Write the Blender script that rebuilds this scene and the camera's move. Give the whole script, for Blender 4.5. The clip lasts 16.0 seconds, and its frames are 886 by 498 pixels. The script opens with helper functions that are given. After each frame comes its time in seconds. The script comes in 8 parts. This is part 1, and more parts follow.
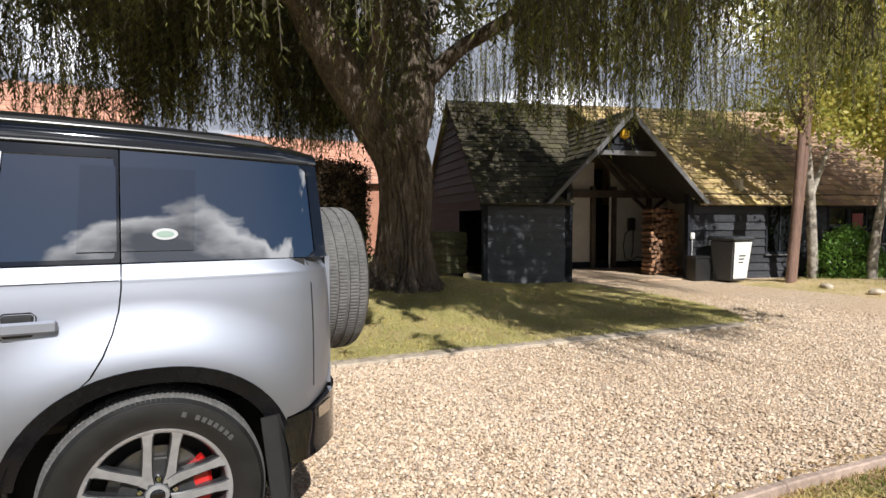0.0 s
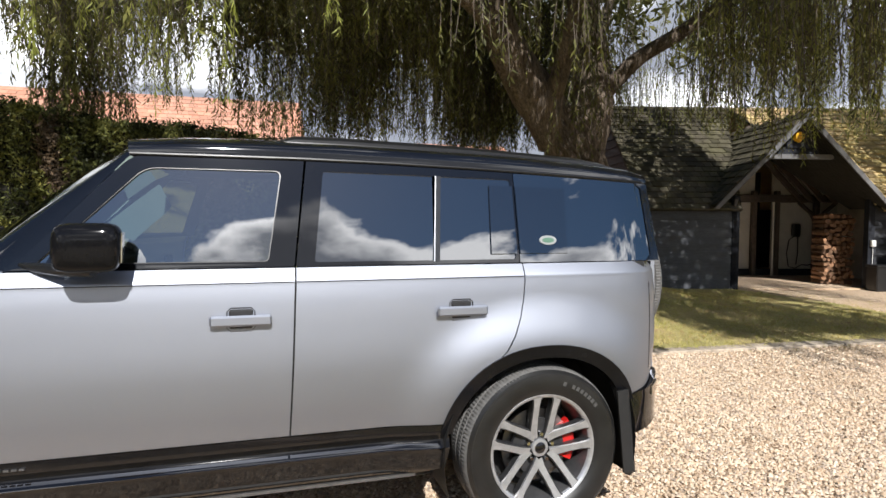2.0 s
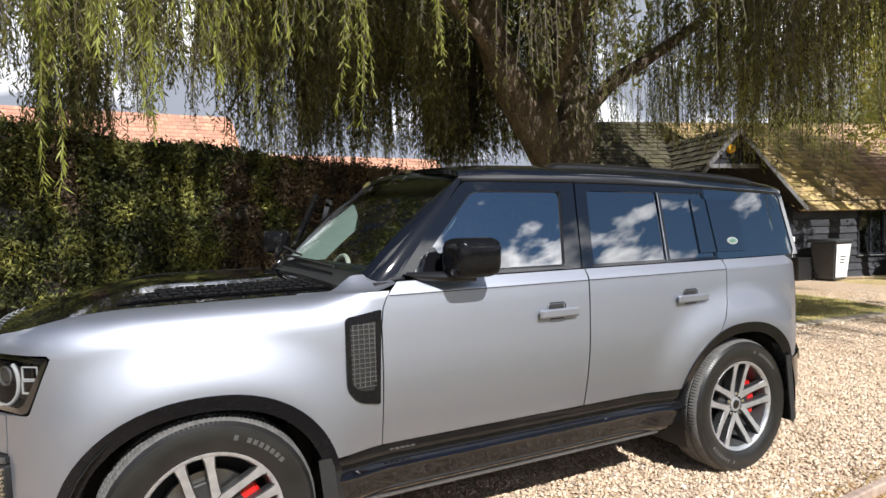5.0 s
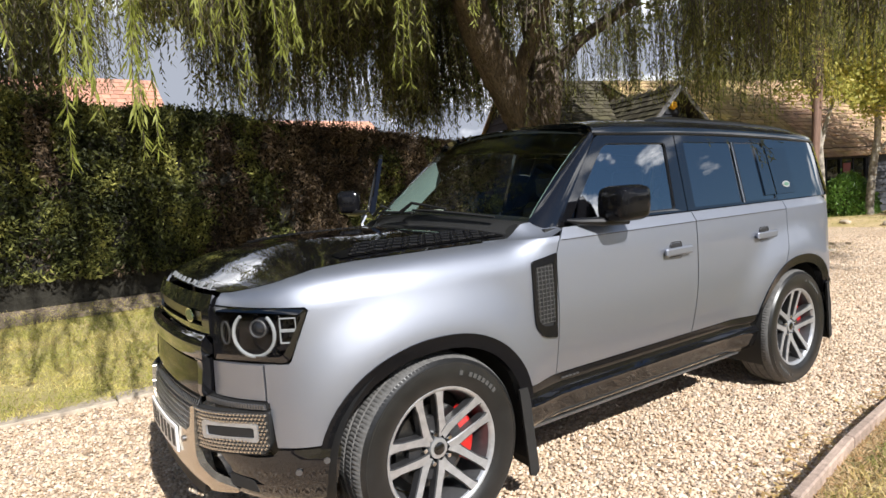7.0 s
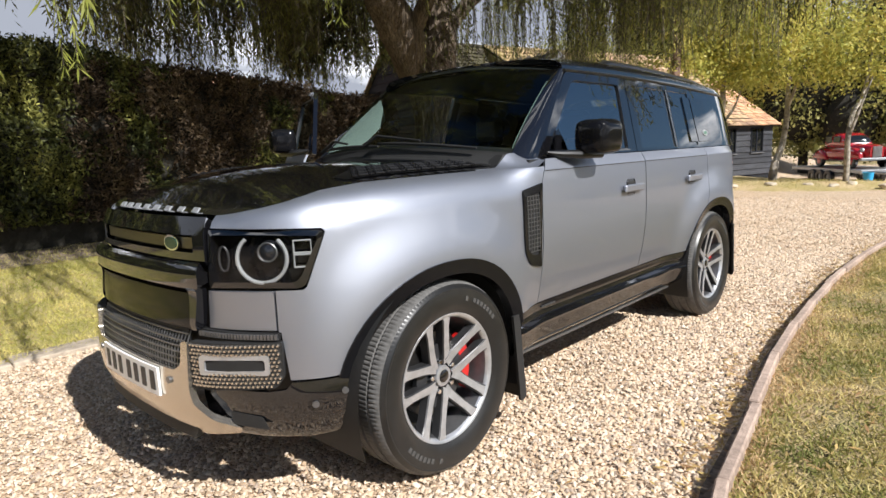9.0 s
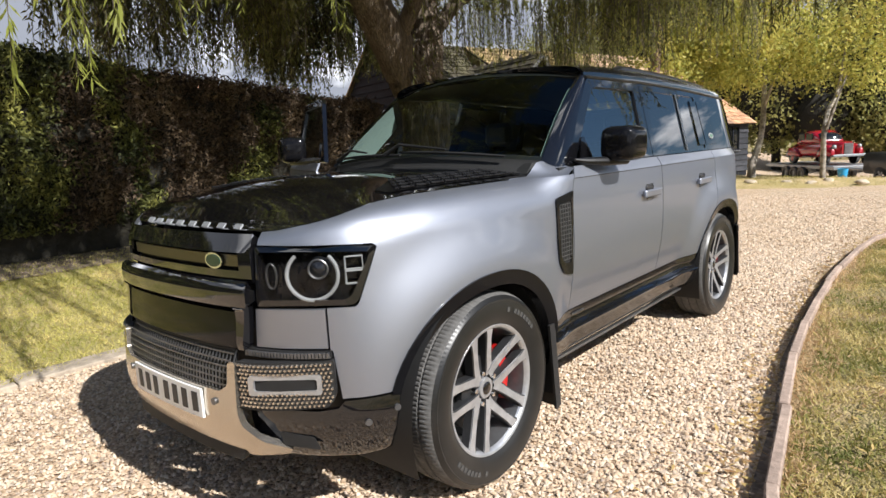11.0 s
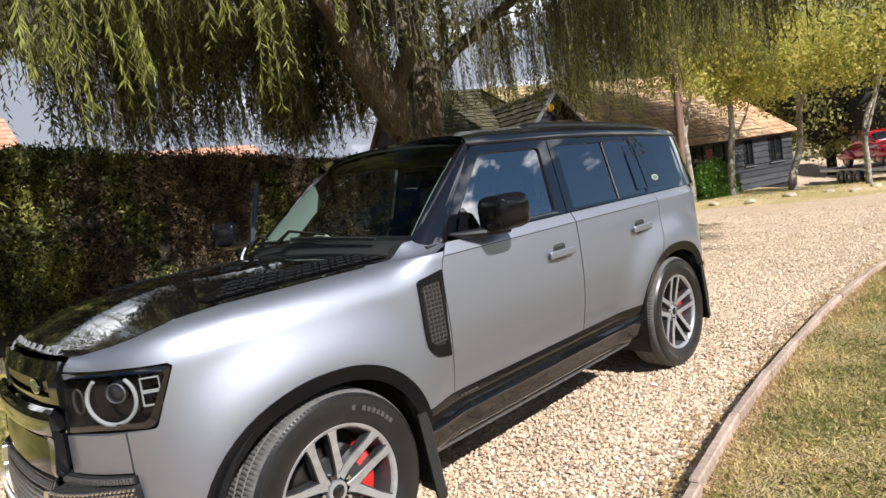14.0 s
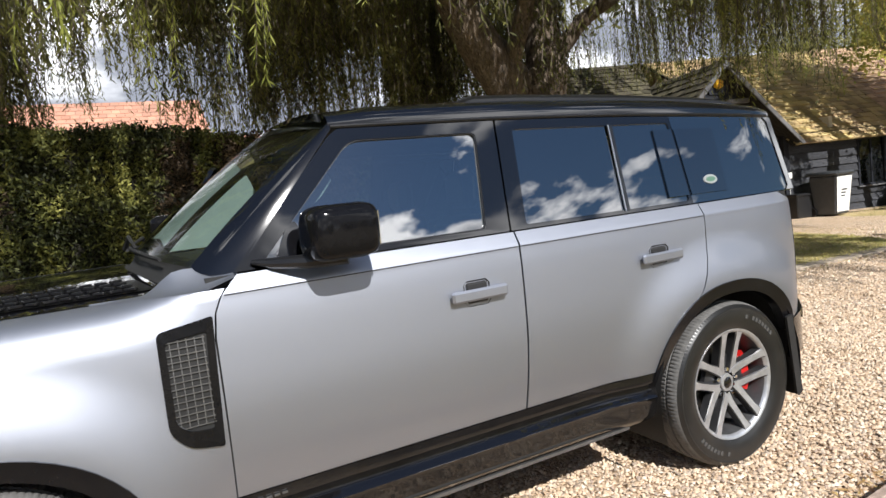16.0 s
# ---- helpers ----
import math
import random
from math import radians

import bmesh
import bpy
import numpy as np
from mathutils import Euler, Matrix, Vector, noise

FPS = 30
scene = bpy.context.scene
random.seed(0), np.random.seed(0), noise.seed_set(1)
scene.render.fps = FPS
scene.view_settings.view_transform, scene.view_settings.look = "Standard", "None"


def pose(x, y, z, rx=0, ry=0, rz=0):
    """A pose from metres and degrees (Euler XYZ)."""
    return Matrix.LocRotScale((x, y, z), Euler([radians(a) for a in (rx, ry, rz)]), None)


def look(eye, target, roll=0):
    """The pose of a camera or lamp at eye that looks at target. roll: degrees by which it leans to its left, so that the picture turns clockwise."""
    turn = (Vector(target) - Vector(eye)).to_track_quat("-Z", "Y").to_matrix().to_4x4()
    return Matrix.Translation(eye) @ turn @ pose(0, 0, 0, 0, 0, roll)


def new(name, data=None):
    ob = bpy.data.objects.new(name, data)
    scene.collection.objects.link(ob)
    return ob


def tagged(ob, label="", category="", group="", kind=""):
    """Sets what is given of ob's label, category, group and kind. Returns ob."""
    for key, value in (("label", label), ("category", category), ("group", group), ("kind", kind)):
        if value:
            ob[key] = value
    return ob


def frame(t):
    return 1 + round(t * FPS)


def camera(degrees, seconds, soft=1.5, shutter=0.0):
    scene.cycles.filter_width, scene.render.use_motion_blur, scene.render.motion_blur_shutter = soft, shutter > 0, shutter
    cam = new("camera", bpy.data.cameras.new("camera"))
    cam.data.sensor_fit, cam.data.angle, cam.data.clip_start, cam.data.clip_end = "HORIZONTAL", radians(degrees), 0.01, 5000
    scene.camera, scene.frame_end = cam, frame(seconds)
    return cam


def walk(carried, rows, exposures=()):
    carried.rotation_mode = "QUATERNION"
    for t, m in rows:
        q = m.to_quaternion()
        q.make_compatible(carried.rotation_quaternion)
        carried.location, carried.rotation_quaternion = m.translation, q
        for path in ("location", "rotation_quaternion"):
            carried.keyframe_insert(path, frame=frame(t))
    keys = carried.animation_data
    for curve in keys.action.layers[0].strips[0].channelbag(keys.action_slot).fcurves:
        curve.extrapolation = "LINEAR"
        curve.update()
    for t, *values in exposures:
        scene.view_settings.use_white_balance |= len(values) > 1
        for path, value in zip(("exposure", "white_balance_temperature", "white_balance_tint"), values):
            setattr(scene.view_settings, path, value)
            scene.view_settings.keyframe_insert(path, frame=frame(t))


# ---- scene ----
cam = camera(71.5, 16.0)

PATH = [
    (0, (1.414, -3.423, 1.464), (2.34, -1.653, 1.356), -0.1),
    (0.5, (1.151, -3.482, 1.466), (2.004, -1.676, 1.365), -0.3),
    (1, (0.889, -3.423, 1.47), (1.64, -1.572, 1.376), -0.3),
    (1.5, (0.557, -3.431, 1.466), (1.206, -1.541, 1.374), -0.1),
    (2, (0.196, -3.525, 1.5), (0.788, -1.618, 1.399), 0.3),
    (2.5, (-0.142, -3.483, 1.481), (0.464, -1.581, 1.367), 0.3),
    (3, (-0.513, -3.516, 1.497), (0.153, -1.635, 1.365), 0.3),
    (5.5, (-2.081, -3.339, 1.535), (-1.136, -1.577, 1.468), -2.2),
    (6, (-2.442, -3.255, 1.55), (-1.453, -1.52, 1.442), -2.8),
    (6.5, (-2.693, -3.185, 1.547), (-1.644, -1.489, 1.394), -3.6),
    (7, (-2.889, -3.023, 1.521), (-1.763, -1.382, 1.32), -3.5),
    (7.5, (-3.123, -2.922, 1.488), (-1.906, -1.353, 1.247), -3.3),
    (8, (-3.26, -2.879, 1.471), (-1.95, -1.393, 1.199), -2.8),
    (8.5, (-3.287, -2.808, 1.397), (-1.899, -1.399, 1.101), -2.6),
    (9, (-3.31, -2.597, 1.363), (-1.867, -1.25, 1.036), -2.2),
    (11.5, (-3.49, -2.377, 1.423), (-1.991, -1.091, 1.107), -3.1),
    (12, (-3.501, -2.419, 1.436), (-2.021, -1.099, 1.177), -3.4),
    (12.5, (-3.496, -2.537, 1.504), (-2.051, -1.17, 1.294), -3.9),
    (13, (-3.341, -2.725, 1.553), (-1.927, -1.322, 1.375), -5.3),
    (13.5, (-3.096, -2.891, 1.567), (-1.7, -1.47, 1.384), -6.8),
    (14, (-2.741, -2.997, 1.545), (-1.368, -1.556, 1.351), -8.6),
    (14.5, (-2.331, -3.071, 1.55), (-1.008, -1.584, 1.356), -9.2),
    (15, (-1.911, -3.128, 1.543), (-0.696, -1.55, 1.362), -8.7),
    (15.5, (-1.45, -3.048, 1.503), (-0.382, -1.366, 1.33), -7.5),
    (16, (-0.976, -2.927, 1.463), (-0.086, -1.144, 1.29), -6.5),
]
walk(cam, [(t, look(eye, target, roll)) for t, eye, target, roll in PATH],
     exposures=[(0, 0.38, 6390, 10), (1.0, 0.41, 6390, 10), (2.5, 0.54, 6390, 10), (6.5, 0.64, 6390, 10), (9.0, 0.60, 6390, 10), (11.5, 0.56, 6390, 10), (13.5, 0.63, 6390, 10), (14.5, 0.58, 6390, 10), (16.0, 0.53, 6390, 10)])

# ---- world, sun ----
SUN_EL, SUN_AZ = 41.0, (-0.06, -1.0)          # the sun stands over the lawn beside the drive
sun_dir = Vector((SUN_AZ[0], SUN_AZ[1], math.tan(radians(SUN_EL)))).normalized()
world = bpy.data.worlds.new("world")
scene.world = world
world.use_nodes = True
wn, wl = world.node_tree.nodes, world.node_tree.links
wn.clear()
w_out, w_bg = wn.new("ShaderNodeOutputWorld"), wn.new("ShaderNodeBackground")
sky = wn.new("ShaderNodeTexSky")
sky.sky_type, sky.sun_disc = "NISHITA", False
sky.sun_elevation, sky.sun_rotation = radians(SUN_EL), math.atan2(sun_dir.x, sun_dir.y)
sky.air_density, sky.dust_density, sky.ozone_density = 1.0, 0.25, 2.4
w_tc, w_map, w_no, w_ramp, w_mix = (wn.new(k) for k in ("ShaderNodeTexCoord", "ShaderNodeMapping", "ShaderNodeTexNoise", "ShaderNodeValToRGB", "ShaderNodeMix"))
w_map.inputs["Scale"].default_value = (1.0, 1.0, 2.2)
w_map.inputs["Location"].default_value = (0.35, 0.1, 0.0)
w_no.inputs["Scale"].default_value, w_no.inputs["Detail"].default_value, w_no.inputs["Roughness"].default_value = 2.6, 10.0, 0.52
w_ramp.color_ramp.elements[0].position, w_ramp.color_ramp.elements[1].position = 0.505, 0.54
w_mix.data_type = "RGBA"
w_shade, w_tone = wn.new("ShaderNodeTexNoise"), wn.new("ShaderNodeValToRGB")      # sunlit tops, grey bases
w_shade.inputs["Scale"].default_value, w_shade.inputs["Detail"].default_value = 4.3, 7.0
w_tone.color_ramp.elements[0].position, w_tone.color_ramp.elements[1].position = 0.40, 0.58
w_tone.color_ramp.elements[0].color, w_tone.color_ramp.elements[1].color = (6.0, 6.4, 7.4, 1), (30.0, 30.0, 30.4, 1)
wl.new(w_map.outputs["Vector"], w_shade.inputs["Vector"])
wl.new(w_tone.outputs["Color"], w_mix.inputs["B"])
wl.new(w_tc.outputs["Generated"], w_map.inputs["Vector"])
wl.new(w_map.outputs["Vector"], w_no.inputs["Vector"])
w_xyz, w_low, w_sum = wn.new("ShaderNodeSeparateXYZ"), wn.new("ShaderNodeMapRange"), wn.new("ShaderNodeMath")      # cumulus crowds towards the horizon
wl.new(w_tc.outputs["Generated"], w_xyz.inputs["Vector"])
wl.new(w_xyz.outputs["Z"], w_low.inputs["Value"])
for k, v in (("From Min", 0.0), ("From Max", 0.75), ("To Min", 0.06), ("To Max", -0.10)):
    w_low.inputs[k].default_value = v
w_sum.operation = "ADD"
wl.new(w_no.outputs["Fac"], w_sum.inputs[0])
wl.new(w_low.outputs["Result"], w_sum.inputs[1])
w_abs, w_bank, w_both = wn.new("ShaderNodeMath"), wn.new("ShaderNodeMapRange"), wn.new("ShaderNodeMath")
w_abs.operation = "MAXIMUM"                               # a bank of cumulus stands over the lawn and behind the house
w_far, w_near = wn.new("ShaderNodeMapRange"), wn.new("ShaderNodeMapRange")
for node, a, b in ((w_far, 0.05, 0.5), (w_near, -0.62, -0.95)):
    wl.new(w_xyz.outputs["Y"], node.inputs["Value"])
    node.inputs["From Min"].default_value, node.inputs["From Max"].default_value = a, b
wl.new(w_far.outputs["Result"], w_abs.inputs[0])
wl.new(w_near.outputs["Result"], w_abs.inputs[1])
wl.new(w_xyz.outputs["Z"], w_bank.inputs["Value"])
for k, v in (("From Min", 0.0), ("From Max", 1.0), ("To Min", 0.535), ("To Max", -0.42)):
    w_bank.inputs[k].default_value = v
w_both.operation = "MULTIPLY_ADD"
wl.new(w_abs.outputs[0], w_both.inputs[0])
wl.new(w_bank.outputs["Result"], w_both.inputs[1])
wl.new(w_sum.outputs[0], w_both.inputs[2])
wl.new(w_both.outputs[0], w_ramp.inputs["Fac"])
w_deep, w_tsum = wn.new("ShaderNodeMapRange"), wn.new("ShaderNodeMath")      # bright rims, darker hearts
wl.new(w_both.outputs[0], w_deep.inputs["Value"])
for k, v in (("From Min", 0.52), ("From Max", 0.72), ("To Min", 0.12), ("To Max", -0.13)):
    w_deep.inputs[k].default_value = v
w_tsum.operation = "ADD"
wl.new(w_shade.outputs["Fac"], w_tsum.inputs[0])
wl.new(w_deep.outputs["Result"], w_tsum.inputs[1])
wl.new(w_tsum.outputs[0], w_tone.inputs["Fac"])
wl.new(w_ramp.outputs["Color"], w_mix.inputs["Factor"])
w_hs = wn.new("ShaderNodeHueSaturation")
w_hs.inputs["Saturation"].default_value = 1.15
wl.new(sky.outputs["Color"], w_hs.inputs["Color"])
wl.new(w_hs.outputs["Color"], w_mix.inputs["A"])
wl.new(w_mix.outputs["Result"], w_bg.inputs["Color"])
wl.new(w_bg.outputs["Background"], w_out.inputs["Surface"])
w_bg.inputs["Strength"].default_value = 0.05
sun = new("sun", bpy.data.lights.new("sun", "SUN"))
sun.data.energy, sun.data.angle, sun.data.color = 5.0, radians(0.55), (1.0, 0.97, 0.93)
sun.matrix_world = look(sun_dir * 60, (0, 0, 0))

# ---- materials ----
def mat(name, col, rough=0.6, metal=0.0, spec=0.5, coat=0.0, ior=None, var=0.0, scale=8.0, bump=0.0, bscale=60.0, col2=None, detail=6.0, rnd=0.0, dist=0.01, coat_rough=0.03, stretch=None):
    """A Principled surface: colour varied by noise at two scales and by object or island, with fine relief."""
    m = bpy.data.materials.new(name)
    m.use_nodes = True
    n, l = m.node_tree.nodes, m.node_tree.links
    b = n["Principled BSDF"]
    b.inputs["Base Color"].default_value = (*col, 1)
    b.inputs["Roughness"].default_value, b.inputs["Metallic"].default_value = rough, metal
    b.inputs["Specular IOR Level"].default_value = spec
    b.inputs["Coat Weight"].default_value, b.inputs["Coat Roughness"].default_value = coat, coat_rough
    if ior:
        b.inputs["IOR"].default_value = ior
    tc = n.new("ShaderNodeTexCoord")
    vec = tc.outputs["Object"]
    if stretch:
        mp = n.new("ShaderNodeMapping")
        mp.inputs["Scale"].default_value = stretch
        l.new(vec, mp.inputs["Vector"])
        vec = mp.outputs["Vector"]
    last = None
    if var or col2:
        no = n.new("ShaderNodeTexNoise")
        no.inputs["Scale"].default_value, no.inputs["Detail"].default_value, no.inputs["Roughness"].default_value = scale, detail, 0.62
        l.new(vec, no.inputs["Vector"])
        big = n.new("ShaderNodeTexNoise")
        big.inputs["Scale"].default_value, big.inputs["Detail"].default_value = scale * 0.13, 4.0
        l.new(vec, big.inputs["Vector"])
        add = n.new("ShaderNodeMath")
        add.operation = "MULTIPLY_ADD"
        l.new(no.outputs["Fac"], add.inputs[0])
        add.inputs[1].default_value = 0.6
        half = n.new("ShaderNodeMath")
        half.operation = "MULTIPLY"
        half.inputs[1].default_value = 0.4
        l.new(big.outputs["Fac"], half.inputs[0])
        l.new(half.outputs[0], add.inputs[2])
        rp = n.new("ShaderNodeValToRGB")
        rp.color_ramp.elements[0].position, rp.color_ramp.elements[1].position = 0.36, 0.64
        c2 = col2 or tuple(c * (1 - var) for c in col)
        rp.color_ramp.elements[0].color, rp.color_ramp.elements[1].color = (*c2, 1), (*(min(1, c * (1 + var * 0.6)) for c in col), 1)
        l.new(add.outputs[0], rp.inputs["Fac"])
        last = rp.outputs["Color"]
    if rnd:
        geo, oi, ad, mr = n.new("ShaderNodeNewGeometry"), n.new("ShaderNodeObjectInfo"), n.new("ShaderNodeMath"), n.new("ShaderNodeMapRange")
        ad.operation = "ADD"
        l.new(geo.outputs["Random Per Island"], ad.inputs[0])
        l.new(oi.outputs["Random"], ad.inputs[1])
        fr = n.new("ShaderNodeMath")
        fr.operation = "FRACT"
        l.new(ad.outputs[0], fr.inputs[0])
        l.new(fr.outputs[0], mr.inputs["Value"])
        mr.inputs["To Min"].default_value, mr.inputs["To Max"].default_value = 1 - rnd, 1 + rnd
        hs = n.new("ShaderNodeHueSaturation")
        hs.inputs["Color"].default_value = (*col, 1)
        if last:
            l.new(last, hs.inputs["Color"])
        l.new(mr.outputs["Result"], hs.inputs["Value"])
        last = hs.outputs["Color"]
    if last:
        l.new(last, b.inputs["Base Color"])
    if bump:
        bn, bu = n.new("ShaderNodeTexNoise"), n.new("ShaderNodeBump")
        bn.inputs["Scale"].default_value, bn.inputs["Detail"].default_value = bscale, 5.0
        l.new(vec, bn.inputs["Vector"])
        l.new(bn.outputs["Fac"], bu.inputs["Height"])
        bu.inputs["Strength"].default_value, bu.inputs["Distance"].default_value = bump, dist
        l.new(bu.outputs["Normal"], b.inputs["Normal"])
    return m


def leaf_mat(name, cols, trans=0.45, rough=0.5, mix=0.5, clump=1.4):
    """Leaves: each one its own shade out of a ramp, partly lit through."""
    m = bpy.data.materials.new(name)
    m.use_nodes = True
    n, l = m.node_tree.nodes, m.node_tree.links
    b, out = n["Principled BSDF"], n["Material Output"]
    geo, rp, tr, mx = n.new("ShaderNodeNewGeometry"), n.new("ShaderNodeValToRGB"), n.new("ShaderNodeBsdfTranslucent"), n.new("ShaderNodeMixShader")
    while len(rp.color_ramp.elements) < len(cols):
        rp.color_ramp.elements.new(0.5)
    for k, c in enumerate(cols):
        rp.color_ramp.elements[k].position = k / (len(cols) - 1)
        rp.color_ramp.elements[k].color = (*c, 1)
    tc, no, mr, ma = n.new("ShaderNodeTexCoord"), n.new("ShaderNodeTexNoise"), n.new("ShaderNodeMapRange"), n.new("ShaderNodeMix")
    no.inputs["Scale"].default_value, no.inputs["Detail"].default_value = clump, 3.0
    l.new(tc.outputs["Object"], no.inputs["Vector"])
    mr.inputs["From Min"].default_value, mr.inputs["From Max"].default_value = 0.33, 0.67
    l.new(no.outputs["Fac"], mr.inputs["Value"])
    ma.data_type = "FLOAT"
    ma.inputs["Factor"].default_value = mix
    l.new(geo.outputs["Random Per Island"], ma.inputs["A"])
    l.new(mr.outputs["Result"], ma.inputs["B"])
    l.new(ma.outputs["Result"], rp.inputs["Fac"])
    l.new(rp.outputs["Color"], b.inputs["Base Color"])
    l.new(rp.outputs["Color"], tr.inputs["Color"])
    b.inputs["Roughness"].default_value, b.inputs["Specular IOR Level"].default_value = rough, 0.28
    mx.inputs["Fac"].default_value = trans
    l.new(b.outputs["BSDF"], mx.inputs[1])
    l.new(tr.outputs["BSDF"], mx.inputs[2])
    l.new(mx.outputs["Shader"], out.inputs["Surface"])
    return m


def glass_mat(name, tint, ior=1.5):
    """A thin pane: tinted see-through, with mirror gloss by Fresnel."""
    m = bpy.data.materials.new(name)
    m.use_nodes = True
    n, l = m.node_tree.nodes, m.node_tree.links
    n.remove(n["Principled BSDF"])
    fr, tr, gl, mx = n.new("ShaderNodeFresnel"), n.new("ShaderNodeBsdfTransparent"), n.new("ShaderNodeBsdfGlossy"), n.new("ShaderNodeMixShader")
    fr.inputs["IOR"].default_value = ior
    tr.inputs["Color"].default_value = (*tint, 1)
    gl.inputs["Roughness"].default_value = 0.01
    l.new(fr.outputs["Fac"], mx.inputs["Fac"])
    l.new(tr.outputs["BSDF"], mx.inputs[1])
    l.new(gl.outputs["BSDF"], mx.inputs[2])
    l.new(mx.outputs["Shader"], n["Material Output"].inputs["Surface"])
    return m


def ground_mat(name, cols, cell=45.0, bump=0.8, dist=0.02, patch=None, pscale=0.8, rough=0.85):
    """Loose small pieces: Voronoi cells, each of its own shade, in relief; patch: a second colour in large stains."""
    m = bpy.data.materials.new(name)
    m.use_nodes = True
    n, l = m.node_tree.nodes, m.node_tree.links
    b = n["Principled BSDF"]
    tc, vo, wn_, rp, bu = (n.new(k) for k in ("ShaderNodeTexCoord", "ShaderNodeTexVoronoi", "ShaderNodeTexWhiteNoise", "ShaderNodeValToRGB", "ShaderNodeBump"))
    vo.inputs["Scale"].default_value = cell
    l.new(tc.outputs["Object"], vo.inputs["Vector"])
    l.new(vo.outputs["Color"], wn_.inputs["Vector"])
    while len(rp.color_ramp.elements) < len(cols):
        rp.color_ramp.elements.new(0.5)
    for k, c in enumerate(cols):
        rp.color_ramp.elements[k].position = k / (len(cols) - 1)
        rp.color_ramp.elements[k].color = (*c, 1)
    l.new(wn_.outputs["Value"], rp.inputs["Fac"])
    last = rp.outputs["Color"]
    no = n.new("ShaderNodeTexNoise")
    no.inputs["Scale"].default_value, no.inputs["Detail"].default_value = pscale, 7.0
    l.new(tc.outputs["Object"], no.inputs["Vector"])
    r2, mx = n.new("ShaderNodeValToRGB"), n.new("ShaderNodeMix")
    mx.data_type = "RGBA"
    r2.color_ramp.elements[0].position, r2.color_ramp.elements[1].position = 0.42, 0.62
    if not patch:
        r2.color_ramp.elements[1].color = (0.45, 0.45, 0.45, 1)
    l.new(no.outputs["Fac"], r2.inputs["Fac"])
    l.new(r2.outputs["Color"], mx.inputs["Factor"])
    l.new(last, mx.inputs["A"])
    mx.inputs["B"].default_value = (*(patch or cols[len(cols) // 2]), 1)
    l.new(mx.outputs["Result"], b.inputs["Base Color"])
    l.new(vo.outputs["Distance"], bu.inputs["Height"])
    bu.invert = True
    bu.inputs["Strength"].default_value, bu.inputs["Distance"].default_value = bump, dist
    l.new(bu.outputs["Normal"], b.inputs["Normal"])
    b.inputs["Roughness"].default_value = rough
    return m


GRAVEL_COLS = [(0.16, 0.108, 0.07), (0.44, 0.315, 0.20), (0.64, 0.49, 0.34), (0.52, 0.365, 0.235), (0.76, 0.62, 0.47), (0.31, 0.25, 0.20)]
M_gravel = ground_mat("gravel", GRAVEL_COLS, cell=62, bump=0.9, dist=0.012)
M_lawn = ground_mat("dry_lawn", [(0.13, 0.125, 0.045), (0.33, 0.26, 0.11), (0.17, 0.155, 0.05), (0.44, 0.34, 0.17)], cell=75, bump=0.8, patch=(0.36, 0.26, 0.13), pscale=1.8)
M_lawnfresh = ground_mat("fresh_lawn", [(0.21, 0.195, 0.062), (0.43, 0.37, 0.14), (0.29, 0.27, 0.08), (0.55, 0.46, 0.22)], cell=75, bump=0.7, patch=(0.41, 0.33, 0.15), pscale=1.4)
M_straw = ground_mat("straw_verge", [(0.40, 0.28, 0.14), (0.58, 0.44, 0.25), (0.48, 0.36, 0.18), (0.66, 0.53, 0.33)], cell=60, bump=0.6, patch=(0.40, 0.32, 0.13), pscale=0.9)
M_soil = ground_mat("leafy_soil", [(0.09, 0.065, 0.045), (0.17, 0.125, 0.09), (0.34, 0.27, 0.21), (0.12, 0.085, 0.06)], cell=30, bump=0.8, patch=(0.12, 0.088, 0.065), pscale=1.5)
M_kerb = mat("edging_stone", (0.40, 0.335, 0.26), 0.9, var=0.5, scale=14, bump=0.5, bscale=90, rnd=0.15)
M_timberedge = mat("edging_timber", (0.40, 0.30, 0.24), 0.85, var=0.4, scale=20, bump=0.5, bscale=70, rnd=0.15)
M_clad = mat("black_boarding", (0.022, 0.024, 0.030), 0.75, spec=0.15, var=0.4, scale=9, bump=0.35, bscale=40, rnd=0.25, stretch=(1, 1, 5))
M_cladgrey = mat("weathered_boarding", (0.048, 0.050, 0.057), 0.7, spec=0.25, var=0.5, scale=9, bump=0.4, bscale=40, rnd=0.3, stretch=(1, 1, 5))
M_tile = mat("mossy_tile", (0.30, 0.21, 0.13), 0.9, col2=(0.44, 0.34, 0.13), scale=2.5, bump=0.6, bscale=50, rnd=0.35, var=0.3)
M_screenboard = mat("slate_grey_boarding", (0.082, 0.087, 0.098), 0.6, spec=0.25, var=0.25, scale=7, bump=0.2, bscale=40, rnd=0.12, stretch=(1, 1, 5))
M_tilebrown = mat("brown_clay_tile", (0.32, 0.20, 0.14), 0.9, col2=(0.40, 0.30, 0.15), scale=2.2, bump=0.6, bscale=50, rnd=0.35, var=0.3)
# dark old tile, darkened further for the shade the left slopes lie in
M_tiledark = mat("shaded_old_clay_tile", (0.065, 0.055, 0.045), 0.9, spec=0.2, col2=(0.085, 0.078, 0.045), scale=3, bump=0.6, bscale=50, rnd=0.35, var=0.3)
M_tileorange = mat("orange_clay_tile", (0.50, 0.27, 0.15), 0.85, col2=(0.42, 0.28, 0.17), scale=3, bump=0.5, bscale=50, rnd=0.25, var=0.3)
M_tilepink = mat("faded_red_tile", (0.52, 0.25, 0.16), 0.85, col2=(0.42, 0.24, 0.17), scale=3, bump=0.5, bscale=50, rnd=0.2, var=0.3)
